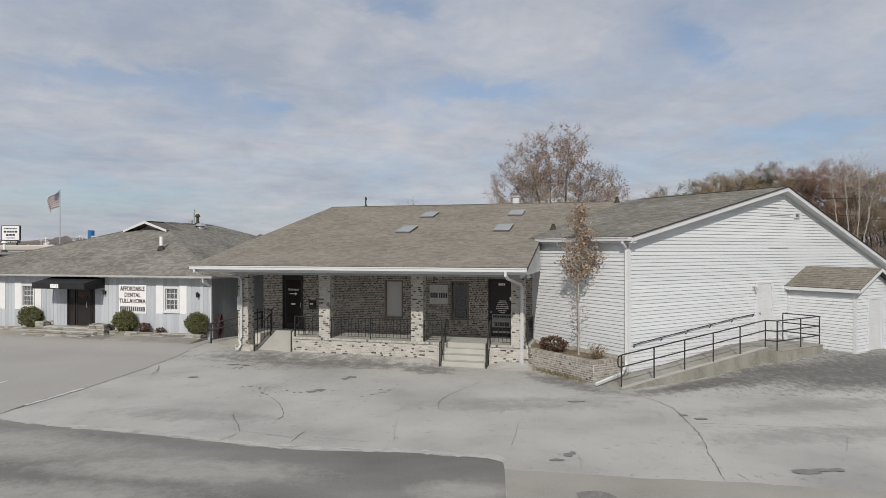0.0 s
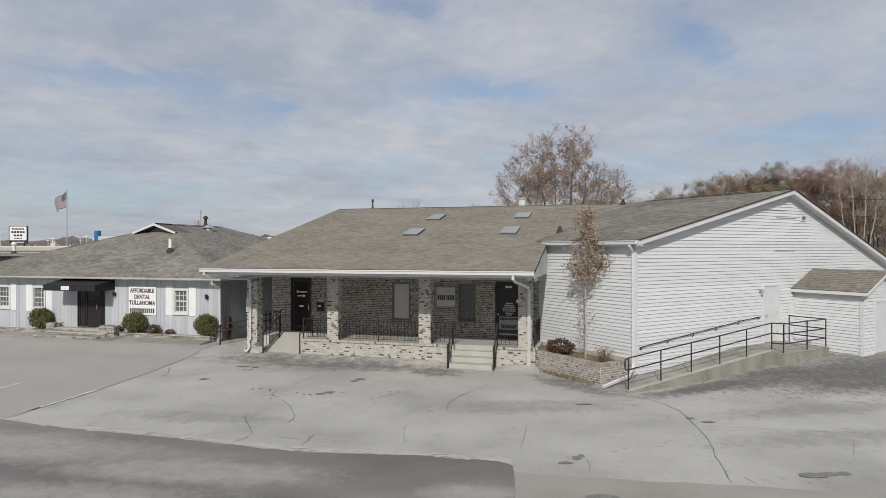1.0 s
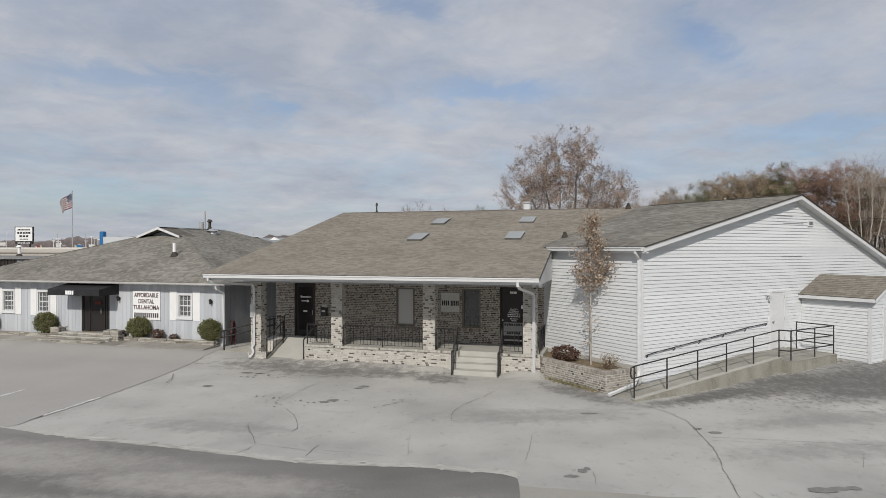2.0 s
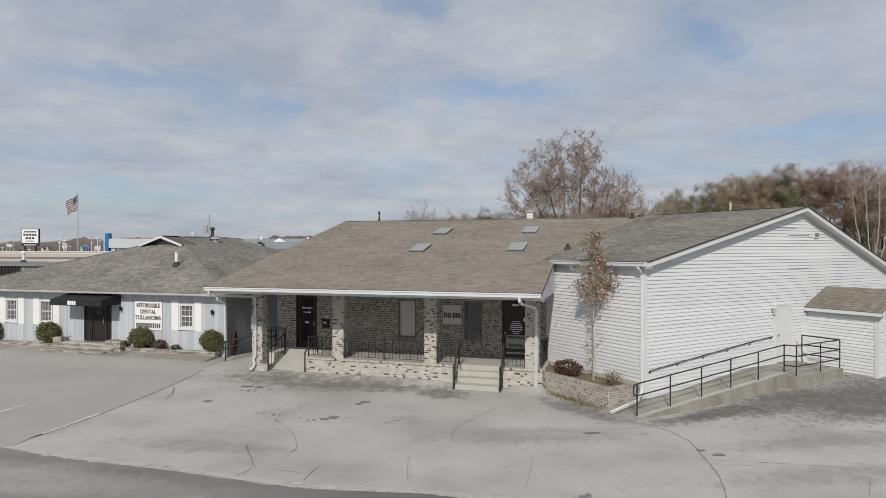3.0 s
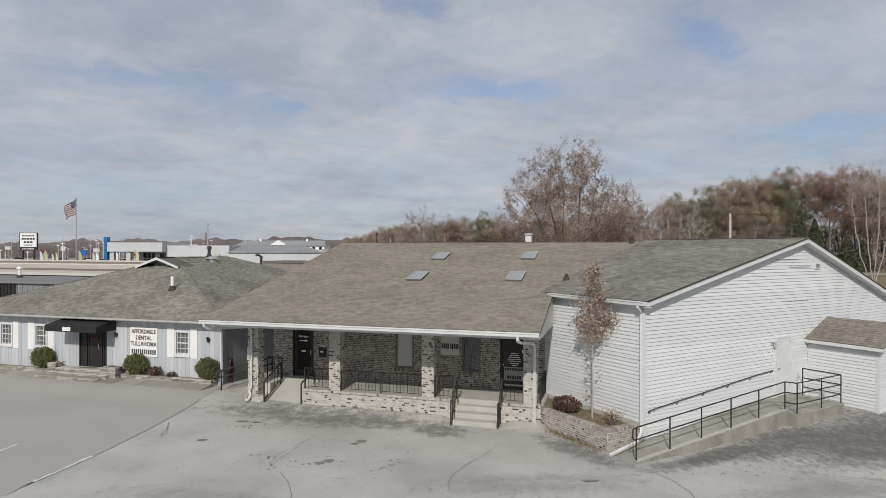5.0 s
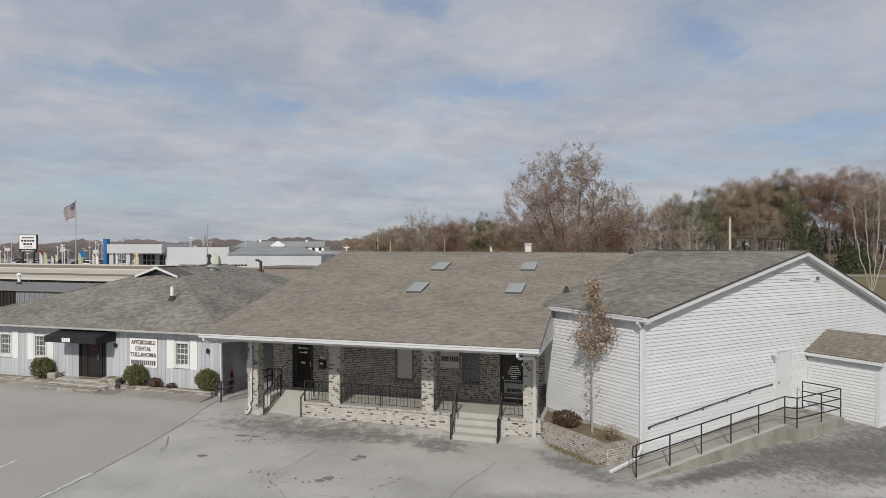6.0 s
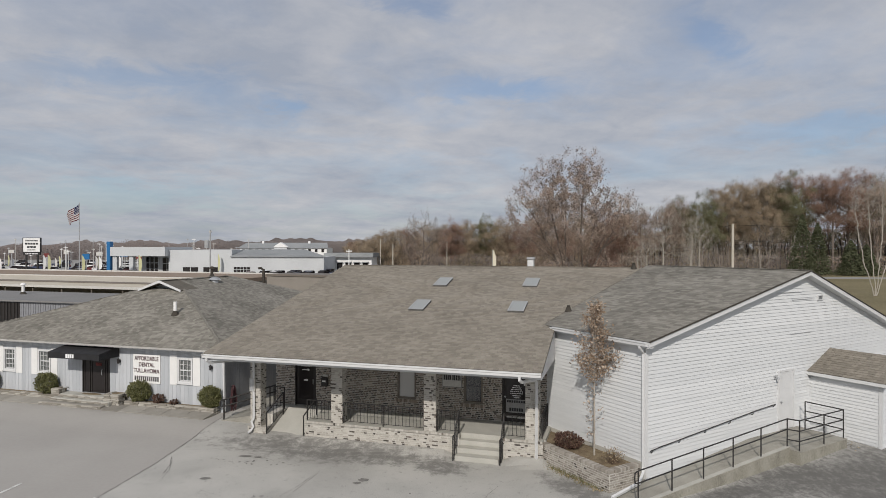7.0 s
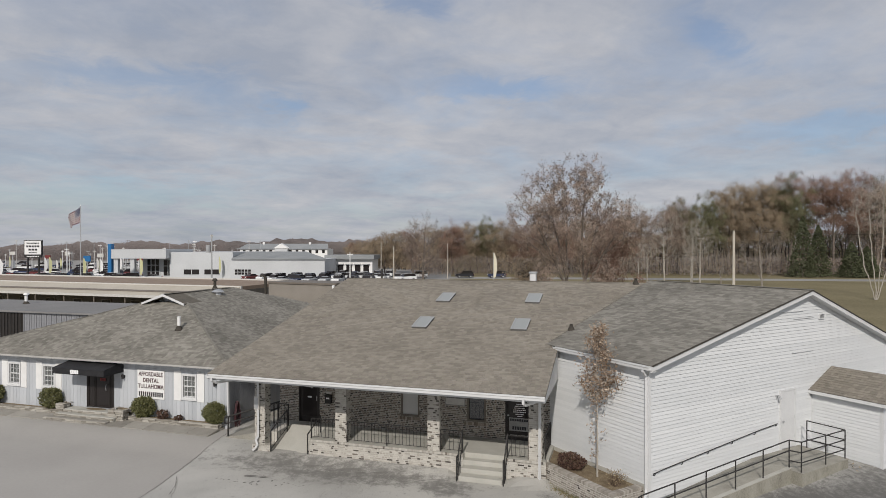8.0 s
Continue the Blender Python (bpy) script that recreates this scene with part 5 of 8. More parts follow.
shrub(MAIN @ pose(-15.3, 1.62, 0.36), 0.16, 0.2, 0.22, 220, 0.045, RED_LEAF, "tiny reddish plant in the stone bed", 32)
shrub(WING @ pose(-0.72, 2.55, 0.5), 0.42, 0.46, 0.52, 1100, 0.05, RED_LEAF, "low dark red barberry shrub in the planter", 34)
clump = thing("dry_plant", WING @ pose(-0.55, 0.75, 0.5), "dry grey-tan twiggy plant in the planter", "plant")
rng = random.Random(35)
bm = bmesh.new()
for i in range(90):
    a, r, h = rng.uniform(0, math.tau), rng.uniform(0.05, 0.42), rng.uniform(0.2, 0.55)
    x, y = math.cos(a) * r, math.sin(a) * r
    tube(bm, [(x * 0.25, y * 0.25, 0.0), (x * 0.6, y * 0.6, h * 0.6), (x + rng.gauss(0, 0.05), y + rng.gauss(0, 0.05), h)], 0.006, 3, 0.002, cap=False)
part("twig_tuft", bm, TWIG, clump)
bm = bmesh.new()
for i in range(170):
    a, r = rng.uniform(0, math.tau), rng.uniform(0.05, 0.4)
    leaf(bm, Vector((math.cos(a) * r, math.sin(a) * r, rng.uniform(0.08, 0.5))), rng.uniform(0.02, 0.04), rng)
part("foliage", bm, DRY, clump)


# ---- marks on the lot ----
CRACK = material("crack_shadow", two((0.15, 0.145, 0.135), (0.23, 0.222, 0.207)), scale=6, fine=40, rough=1)
PAINT = material("worn_white_road_paint", [(0.35, (0.40, 0.395, 0.375)), (0.55, (0.66, 0.66, 0.64))], scale=5, fine=40, rough=0.8)
GRIT = material("pale_grit", two((0.40, 0.385, 0.35), (0.52, 0.505, 0.465)), scale=3, fine=60, rough=0.95)
OIL = material("dark_patch", two((0.155, 0.15, 0.14), (0.26, 0.253, 0.238)), scale=5, fine=40, rough=0.85)
APRON = material("brownish_asphalt", [(0.3, (0.25, 0.236, 0.208)), (0.5, (0.325, 0.309, 0.275)), (0.7, (0.385, 0.366, 0.328))], scale=0.5, fine=28, rough=0.92, bump=0.3, mottled=0.25)


def jagged(pts, step, amount, seed):
    """Points along a line, with uneven small steps to the side."""
    rng = random.Random(seed)
    outp = [pts[0]]
    for (x0, y0), (x1, y1) in zip(pts, pts[1:]):
        n = max(1, int(math.hypot(x1 - x0, y1 - y0) / step))
        for i in range(1, n + 1):
            t = i / n
            outp.append((x0 + (x1 - x0) * t + rng.gauss(0, amount), y0 + (y1 - y0) * t + rng.gauss(0, amount)))
    return outp


def ribbon(bm, pts, w, lift, seed=0, vary=0.5):
    rng = random.Random(seed)
    last = None
    for i, (x, y) in enumerate(pts):
        ax, ay = pts[min(i + 1, len(pts) - 1)]
        bx, by = pts[max(i - 1, 0)]
        n = Vector((-(ay - by), ax - bx, 0)).normalized() * w * 0.5 * (1 + rng.uniform(-vary, vary))
        a = bm.verts.new((x + n.x, y + n.y, ground_z(x, y) + lift))
        b = bm.verts.new((x - n.x, y - n.y, ground_z(x, y) + lift))
        if last:
            bm.faces.new((last[0], last[1], b, a))
        last = (a, b)


EDGE = [(-10.2, 14.1), (-8.4, 13.45), (-6.4, 13.0), (-4.35, 12.35), (-2.9, 11.95), (-1.5, 11.83), (-0.3, 11.7), (1.0, 11.4), (1.1, 11.2)]
edge = jagged([(-40, 25)] + EDGE, 0.3, 0.025, 5)
bm = drape(bmesh.new(), edge + [(1.09, 10.9), (0.99, 9.6), (0.9, -13), (-40, -13)], 0.004)
bm_edge = bmesh.new()
for i in range(3):
    ribbon(bm_edge, [(x + 0.03 * i, y + 0.06 + 0.05 * i) for x, y in jagged(EDGE, 0.12, 0.03, 90 + i)], 0.07, 0.0065 + 0.0005 * i, 91 + i, 0.95)
single("broken_edge", bm_edge, GRIT, Matrix(), "pale crumbled grit along the edge of the newer asphalt", "grit", kind="stuff")
single("road_surface", bm, TAR, Matrix(), "darker blotchy newer asphalt along the road edge", "road", kind="structure")
drive = jagged([(-10.47, 14.5), (-10.42, 15.7), (-10.0, 17.2), (-9.73, 19.85), (-9.62, 23.1), (-9.44, 25.1)], 0.2, 0.02, 8)
bm = drape(bmesh.new(), drive + [(-9.6, 32), (-40, 38), (-40, 25.2), (-10.6, 14.35)], 0.002)
for _ in range(7):
    bmesh.ops.subdivide_edges(bm, edges=[e for e in bm.edges if e.calc_length() > 0.7 and max(v.co.x for v in e.verts) > -26 and max(v.co.y for v in e.verts) > 20 and min(v.co.y for v in e.verts) < 30], cuts=1)
    bmesh.ops.triangulate(bm, faces=bm.faces[:])
for v in bm.verts:
    v.co.z = ground_z(v.co.x, v.co.y) + 0.005
single("driveway", bm, SMOOTH_ASPHALT, Matrix(), "smooth taupe asphalt driveway before the dental office", "driveway", kind="structure")
seam = jagged([(1.09, 10.92), (1.74, 10.78), (3.05, 10.51), (4.88, 10.31), (7.08, 9.83), (30, 5.2)], 0.3, 0.02, 6)
bm = drape(bmesh.new(), seam + [(30, -13), (0.92, -13), (1.0, 9.6)], 0.004)
single("road_apron", bm, APRON, Matrix(), "brownish worn asphalt apron beyond a straight seam", "road", kind="structure")

CRACKS = bmesh.new()


def crack(width, seed, *pts):
    ribbon(CRACKS, jagged(pts, 0.11, 0.011, 60 + seed), width * 0.4, 0.010, seed, 0.75)


crack(0.035, 0, (5.1, 16.5), (5.45, 15.8), (5.63, 15.1), (5.58, 14.45), (5.49, 13.65), (5.37, 12.8), (5.08, 11.8), (4.95, 11.2), (4.75, 10.4))
crack(0.03, 1, (-4.5, 16.15), (-4.1, 15.45), (-3.8, 14.7), (-3.73, 14.3), (-3.85, 13.9))
crack(0.028, 2, (-0.12, 15.1), (-0.09, 15.8), (0.24, 16.6), (0.82, 17.5), (1.28, 18.4))
crack(0.03, 3, (-4.56, 12.5), (-4.4, 12.8), (-4.35, 13.15), (-4.56, 13.65), (-4.93, 14.45))
crack(0.022, 4, (-4.35, 13.15), (-3.85, 13.0), (-3.1, 12.7), (-2.6, 12.5))
crack(0.025, 5, (-3.07, 12.4), (-3.0, 12.9), (-2.95, 13.15))
crack(0.04, 6, (-9.06, 19.1), (-9.2, 19.85), (-9.5, 20.6))
crack(0.05, 7, (-10.47, 14.5), (-10.42, 15.7), (-10.0, 17.2), (-9.73, 19.85), (-9.62, 23.1), (-9.44, 25.1))
crack(0.018, 8, (1.35, 12.2), (1.52, 12.9), (1.74, 14.0))
crack(0.02, 9, (-4.86, 16.6), (-4.63, 17.8), (-4.27, 19.2))
crack(0.022, 10, (5.35, 13.8), (6.5, 13.65), (9.5, 13.15), (14, 12.4))
crack(0.02, 11, (-4.96, 16.7), (-4.92, 17.49), (-4.58, 18.37), (-4.24, 19.48))
crack(0.02, 12, (-5.0, 14.62), (-4.72, 13.95))
crack(0.018, 13, (-2.78, 12.75), (-2.01, 12.57), (-1.4, 12.4))
crack(0.022, 14, (-8.26, 13.62), (-8.15, 14.06))
crack(0.022, 15, (-8.89, 18.69), (-8.99, 19.33), (-9.38, 20.4))
crack(0.02, 16, (-9.13, 21.28), (-7.78, 21.59), (-5.9, 20.23))
crack(0.016, 17, (-6.05, 12.84), (-5.63, 13.2))
crack(0.014, 18, (-1.0, 12.47), (-1.05, 13.25), (-1.05, 13.88))
crack(0.014, 19, (-7.35, 17.79), (-6.54, 17.37))
crack(0.016, 20, (-3.62, 15.88), (-2.5, 15.64))
crack(0.02, 21, (5.55, 13.54), (6.57, 13.37), (7.44, 13.09))
crack(0.024, 22, (8.64, 16.52), (9.65, 16.15), (11.07, 15.74), (15, 14.6))
crack(0.014, 23, (2.57, 11.59), (2.45, 10.9))
crack(0.014, 24, (7.78, 11.87), (8.35, 12.68))
crack(0.016, 25, (5.1, 10.67), (5.14, 10.29))
crack(0.016, 26, (9.95, 18.8), (11.4, 17.6), (13.0, 16.4))
single("lot_cracks", CRACKS, CRACK, Matrix(), "thin dark cracks wandering across the asphalt", "crack", kind="stuff")
bm = bmesh.new()
ribbon(bm, jagged([(-10.4, 15.3), (-10.04, 17.2)], 0.15, 0.01, 3), 0.11, 0.013, 3, 0.25)
ribbon(bm, jagged([(-13.1, 16.4), (-12.85, 18.2)], 0.15, 0.01, 4), 0.10, 0.013, 4, 0.25)
single("parking_line", bm, PAINT, Matrix(), "worn short white painted parking lines", "road marking", kind="structure")


def blot(bm, x, y, rx, ry, lift, seed):
    rng = random.Random(seed)
    n = 22
    pts = []
    for i in range(n):
        a = i * math.tau / n
        r = 1 + 0.35 * noise.noise(Vector((math.cos(a) * 1.3, math.sin(a) * 1.3, seed * 3.1))) + rng.uniform(-0.1, 0.1)
        px, py = x + rx * r * math.cos(a), y + ry * r * math.sin(a)
        pts.append(bm.verts.new((px, py, ground_z(px, py) + lift)))
    bm.faces.new(pts)


bm = bmesh.new()
for i, (x, y, rx, ry) in enumerate(((-3.4, 17.0, 0.17, 0.13), (-3.6, 16.8, 0.14, 0.1), (-2.78, 18.7, 0.16, 0.14), (-2.93, 18.45, 0.12, 0.1), (-7.58, 18.7, 0.16, 0.1), (2.1, 11.36, 0.14, 0.06), (2.36, 11.64, 0.1, 0.1), (2.48, 11.75, 0.06, 0.08), (6.36, 10.75, 0.24, 0.13), (6.66, 10.83, 0.2, 0.08), (6.95, 10.85, 0.14, 0.09), (2.39, 9.7, 0.3, 0.2), (5.9, 14.1, 0.16, 0.07), (5.63, 14.4, 0.1, 0.06), (-7.06, 20.7, 0.2, 0.08), (-6.6, 20.6, 0.14, 0.06), (3.4, 15.7, 0.2, 0.06))):
    blot(bm, x, y, rx, ry, 0.008 + 0.0005 * i, i + 1)
rng = random.Random(9)
for i in range(110):
    t = rng.random()
    x, y = rng.choice(((-2.1 + t * 1.0, 16.0 + t * 1.6), (-6.0 + t * 2.2, 17.6 - t), (-8.0 + t * 3, 20.4 - 0.5 * t), (-5.0 + t * 2.2, 16.6 + 0.5 * t), (6.0 + 6 * t, 16 + 1.5 * t)))
    blot(bm, x + rng.gauss(0, 0.12), y + rng.gauss(0, 0.18), rng.uniform(0.015, 0.05), rng.uniform(0.015, 0.05), 0.006, 100 + i)
single("asphalt_spots", bm, OIL, Matrix(), "small dark worn spots and oil stains in the asphalt", "stain", kind="stuff")

# fallen leaves and weeds at the foot of the planter and porch
bm = bmesh.new()
rng = random.Random(21)
for i in range(700):
    if i % 3 == 0:
        p = MAIN @ Vector((rng.uniform(-0.3, 0.5), -0.12 - abs(rng.gauss(0, 0.18)), 0.015))
    elif i % 3 == 1:
        p = WING @ Vector((PX - 0.05 - abs(rng.gauss(0, 0.12)), rng.uniform(0.3, 4.2), 0.015))
    else:
        p = WING @ Vector((rng.uniform(-1.4, -0.2), -0.02 - abs(rng.gauss(0, 0.15)), 0.015)) if i % 2 else WING @ Vector((rng.gauss(7.9, 0.25), rng.gauss(-1.3, 0.25), 0.34))
    leaf(bm, p, rng.uniform(0.02, 0.05), rng, 2.0)
single("fallen_leaves", bm, DRY, Matrix(), "scattered dry fallen leaves along the planter", "leaves", kind="stuff")
bm = bmesh.new()
for i in range(520):
    p = WING @ Vector((PX - 0.03 - abs(rng.gauss(0, 0.12)), rng.betavariate(2, 2) * 3.2 + 0.2, 0.0))
    q = p + Vector((rng.gauss(0, 0.04), rng.gauss(0, 0.04), rng.uniform(0.04, 0.14)))
    w = Vector((rng.gauss(0, 1), rng.gauss(0, 1), 0)).normalized() * 0.01
    bm.faces.new([bm.verts.new(p - w), bm.verts.new(p + w), bm.verts.new(q)])
WEED = material("green_weeds", [(0.2, (0.10, 0.11, 0.045)), (0.5, (0.20, 0.185, 0.095)), (0.85, (0.29, 0.25, 0.165))], scale=5, vary="island", spread=0.6, bump=0)
single("weeds", bm, WEED, Matrix(), "green and yellow weeds along the planter foot", "weeds", kind="stuff")

# ---- young tree in the planter ----
TAN_LEAF = material("tan_autumn_leaves", [(0.15, (0.20, 0.14, 0.095)), (0.5, (0.38, 0.285, 0.205)), (0.85, (0.60, 0.50, 0.405))], scale=3, vary="island", spread=0.75, rough=0.8, bump=0, through=0.3)
young = thing("young_tree", WING @ pose(-0.52, 1.58, 0.5), "slim young tree with tan autumn leaves in the planter", "tree")
rng = random.Random(5)
bm = bmesh.new()
tube(bm, [(0, 0, 0), (0.02, 0.01, 1.2), (-0.01, 0, 2.4), (0.0, 0.02, 3.6), (0.02, 0, 4.75)], 0.034, 7, 0.006)
tips = []
for i in range(64):
    z = 2.35 + 2.1 * rng.random() ** 1.2
    a = rng.uniform(0, math.tau)
    reach = (0.5 + 0.36 * (z - 2.35) / 0.5 if z < 2.85 else 0.86 * max(0.0, (4.8 - z) / 1.95) ** 0.85) * 0.97 * rng.uniform(0.35, 1.0)
    mid = Vector((math.cos(a) * reach * 0.5, math.sin(a) * reach * 0.5, z + 0.1))
    end = Vector((math.cos(a) * reach, math.sin(a) * reach, z + rng.uniform(0.12, 0.36)))
    tube(bm, [(0, 0, z), mid, end], 0.01, 4, 0.003, cap=False)
    tips += [mid, end, (mid + end) / 2, end + Vector((0, 0, 0.08))]
low = []
for i in range(26):
    z, a = rng.uniform(0.6, 2.3), rng.uniform(0, math.tau)
    end = Vector((math.cos(a) * 0.24, math.sin(a) * 0.24, z + 0.1))
    tube(bm, [(0, 0, z), end], 0.005, 4, 0.003, cap=False)
    low += [end, end * 0.7 + Vector((0, 0, z * 0.3))]
part("trunk", bm, PALE_BARK, young)
bm = bmesh.new()
for i in range(3000):
    leaf(bm, rng.choice(tips) + Vector((rng.gauss(0, 0.09), rng.gauss(0, 0.09), rng.gauss(0, 0.11))), rng.uniform(0.025, 0.06), rng)
for i in range(150):
    leaf(bm, rng.choice(low) + Vector((rng.gauss(0, 0.05), rng.gauss(0, 0.05), rng.gauss(0, 0.05))), rng.uniform(0.02, 0.05), rng)
part("crown", bm, TAN_LEAF, young)

# garden hose on the dental office's side wall
hose = thing("garden_hose", MAIN @ pose(DU1 + 0.03, 2.35, 0.95), "coiled faded red garden hose on the wall", "hose")
HOSE = material("faded_red_rubber", two((0.06, 0.026, 0.03), (0.09, 0.04, 0.045)), rough=0.6)
turns = []
for i in range(9 * 16):
    kk, a = i / 16, i * math.tau / 16
    w, h = 0.07 + 0.011 * kk, 0.33 + 0.028 * kk
    turns.append((0.03 + 0.012 * ((int(kk) * 5) % 9), w * math.sin(a) * (1.25 if math.cos(a) < 0 else 0.8), h * math.cos(a) - h + 0.22))
bm = tube(bmesh.new(), turns, 0.014, 6)
part("coil", bm, HOSE, hose)
part("hook", boxes((0.0, 0.1, -0.06, 0.06, 0.15, 0.2)), BLACK_METAL, hose)

# ---- neighbouring buildings behind ----
BROWN_ROOF = material("brown_gravel_parapet", two((0.22, 0.165, 0.125), (0.30, 0.235, 0.18)), scale=1.5, fine=20)
CREAM = material("cream_metal_canopy", two((0.42, 0.38, 0.31), (0.5, 0.455, 0.38)), scale=0.6, fine=8, rough=0.5)
DIM_WALL = material("dark_tan_wall", two((0.10, 0.092, 0.08), (0.16, 0.148, 0.13)), scale=1.0, fine=12)
shop = thing("long_shop", pose(-50.7, 66.9, 0, 0, 0, -17.2), "long low shop with a brown parapet and cream metal canopy", "building")
SL = 34.0
part("wall", boxes((-30, SL, -3, 5.5, -0.06, 3.9)), DIM_WALL, shop)
part("roof", boxes((-30, SL, -3.1, 5.6, 3.9, 4.22)), BROWN_ROOF, shop, "brown gravelled flat roof")
part("coping", boxes((-30.1, SL + 0.1, 5.6, 5.8, 3.9, 4.36), (-30.1, SL + 0.1, -3.3, -3.1, 3.9, 4.26)), PANEL_OLD, shop)
bm = bmesh.new()
prism(bm, [(-30, -3.3, 4.17), (-30, -6.2, 3.47), (-30, -6.2, 3.3), (-30, -3.2, 3.5)], (SL + 30, 0, 0))
part("canopy", bm, CREAM, shop)
# added brown strip that paints the dark shadow line across the canopy
bm = bmesh.new()
prism(bm, [(-30, -4.95, 3.785), (-30, -5.3, 3.70), (-30, -5.3, 3.76), (-30, -4.95, 3.845)], (SL + 30, 0, 0))
part("canopy_gutter", bm, BROWN_FRAME, shop, "dark strip painting a shadow line along the canopy")
part("canopy_fascia", boxes((-30, SL, -6.32, -6.2, 3.27, 3.49)), PANEL_OLD, shop)
for i in range(14):
    x = -18 + i * 3.6
    w = part("window", boxes((x, x + 1.1, -3.06, -2.99, 0.9, 2.6)), DARK_GLASS, shop)
    part("window_frame", frame_of(x - 0.08, x + 1.18, 0.82, 2.68, -3.1, -3.0, 0.1), BROWN_FRAME, w)
    part("canopy_post", pipe([(x - 1.2, -6.1, 0), (x - 1.2, -6.1, 3.3)], 0.06), BROWN_FRAME, shop)

annex = thing("grey_annex", pose(-16.7, 53.8, 0, 0, 0, -22), "plain taupe flat-roofed annex with a dark roof edge", "building")
TAUPE = material("taupe_render", two((0.22, 0.20, 0.175), (0.28, 0.255, 0.225)), scale=0.7, fine=15)
part("wall", boxes((0, 6.9, 0, 3, -0.06, 4.5)), TAUPE, annex)
part("roof_edge", boxes((-0.08, 6.98, -0.08, 3.08, 4.5, 4.66)), BROWN_FRAME, annex)
part("conduit", pipe([(-0.25, -0.1, 0), (-0.25, -0.1, 5.1)], 0.12), EDGE_SHINGLE, annex)
part("conduit_head", tube(bmesh.new(), [(-0.25, -0.1, 5.0), (-0.4, -0.3, 5.2), (-0.6, -0.35, 5.15)], 0.1, 8), EDGE_SHINGLE, annex)
part("lamp", boxes((6.75, 6.95, -0.3, -0.09, 4.2, 4.5), bevel=0.04), PANEL_WHITE, annex)

barn = thing("grey_metal_shed", pose(-30.3, 39.3, 0, 0, 0, -15), "grey ribbed metal outbuilding with a dark louvred bay", "building")
RIB = material("grey_ribbed_metal", two((0.20, 0.205, 0.22), (0.27, 0.275, 0.29)), scale=1, fine=12, rough=0.6)
part("wall", boxes((-6, 11.5, 0, 5.5, -0.06, 3.56)), RIB, barn)
rib = mesh_of("rib", boxes((0, 0.05, -0.03, -0.001, 0, 3.5)), RIB)
for i in range(44):
    part("rib", rib, None, barn, at=pose(2.76 + i * 0.2, 0, 0))
part("roof", roof_slab([(-6.2, -0.2, 3.66), (11.7, -0.2, 3.66), (11.7, 5.7, 3.7), (-6.2, 5.7, 3.7)], 0.1), material("dark_grey_flat_roof", two((0.185, 0.182, 0.18), (0.24, 0.236, 0.232)), scale=0.4, fine=6), barn)
louvre = part("louvre_bay", boxes((0.75, 2.7, -0.02, -0.002, 1.9, 3.5)), DARK_DOOR, barn)
for i in range(7):
    part("louvre", boxes((0.8 + i * 0.28, 0.87 + i * 0.28, -0.06, -0.02, 1.9, 3.5)), BLACK_METAL, louvre)
vent_pipe(pose(-30.3, 39.3, 0, 0, 0, -15) @ pose(-1.25, 3.45, 3.66), 0.1, 0.66, PANEL_WHITE, "white capped vent on the metal shed", True)

# ---- car showroom and lots beyond ----
FAR_LOT = material("pale_asphalt", two((0.24, 0.235, 0.225), (0.33, 0.325, 0.31)), scale=0.05, fine=2, rough=0.95)
single("showroom_lot", boxes((-330, -60, 86, 390, -0.08, -0.03), (-60, -2, 86, 250, -0.08, -0.03)), FAR_LOT, Matrix(), "pale asphalt lot around the car showroom", "parking lot", kind="structure")
bm = bmesh.new()
prism(bm, [(-2, 150, -0.03), (260, 122, -0.03), (260, 130, -0.03), (-2, 159, -0.03)], (0, 0, -0.05))
single("far_road", bm, FAR_LOT, Matrix(), "pale two-lane road in front of the wood", "road", kind="structure")

show = thing("car_showroom", pose(-84.3, 148, -0.05, 0, 0, 1), "white car showroom with a blue entrance tower", "building")
BLUE = material("blue_cladding", two((0.02, 0.12, 0.30), (0.03, 0.17, 0.38)), rough=0.4, bump=0)
WALLW = material("white_metal_cladding", two((0.48, 0.495, 0.505), (0.56, 0.575, 0.585)), scale=0.2, fine=3, rough=0.6, bump=0)
FARROOF = material("grey_metal_roof", two((0.22, 0.235, 0.24), (0.3, 0.31, 0.315)), scale=0.2, fine=3, rough=0.7, bump=0)
part("tower", boxes((-0.1, 0.82, -2, -0.5, 0, 8.4), bevel=0.1), BLUE, show)
part("portico_top", boxes((0.83, 14, -2, 14, 4.9, 7.1)), WALLW, show)
part("portico_wall", boxes((6.0, 14, 3, 14, 0, 4.9)), WALLW, show)
for x in (1.2, 5.2):
    part("portico_column", boxes((x, x + 1.0, -1.6, -0.6, 0, 4.9)), WALLW, show)
glz = part("window", boxes((7.0, 10.2, 2.9, 2.99, 0.2, 4.6)), DARK_GLASS, show)
for x in (7.0, 8.0, 9.05, 10.1):
    part("mullion", boxes((x, x + 0.16, 2.8, 2.9, 0.2, 4.6)), WALLW, glz)
for z in (1.6, 3.1):
    part("transom", boxes((7.16, 10.1, 2.82, 2.9, z, z + 0.14)), WALLW, glz)
glz2 = part("window", boxes((11.2, 13.4, 2.9, 2.99, 0.6, 4.4)), DARK_GLASS, show)
part("mullion", boxes((12.22, 12.38, 2.8, 2.9, 0.6, 4.4)), WALLW, glz2)
part("transom", boxes((11.2, 13.4, 2.8, 2.82, 2.9, 3.04)), WALLW, glz2)
part("main_hall", boxes((14, 29.4, 0, 26, 0, 6.4)), WALLW, show)
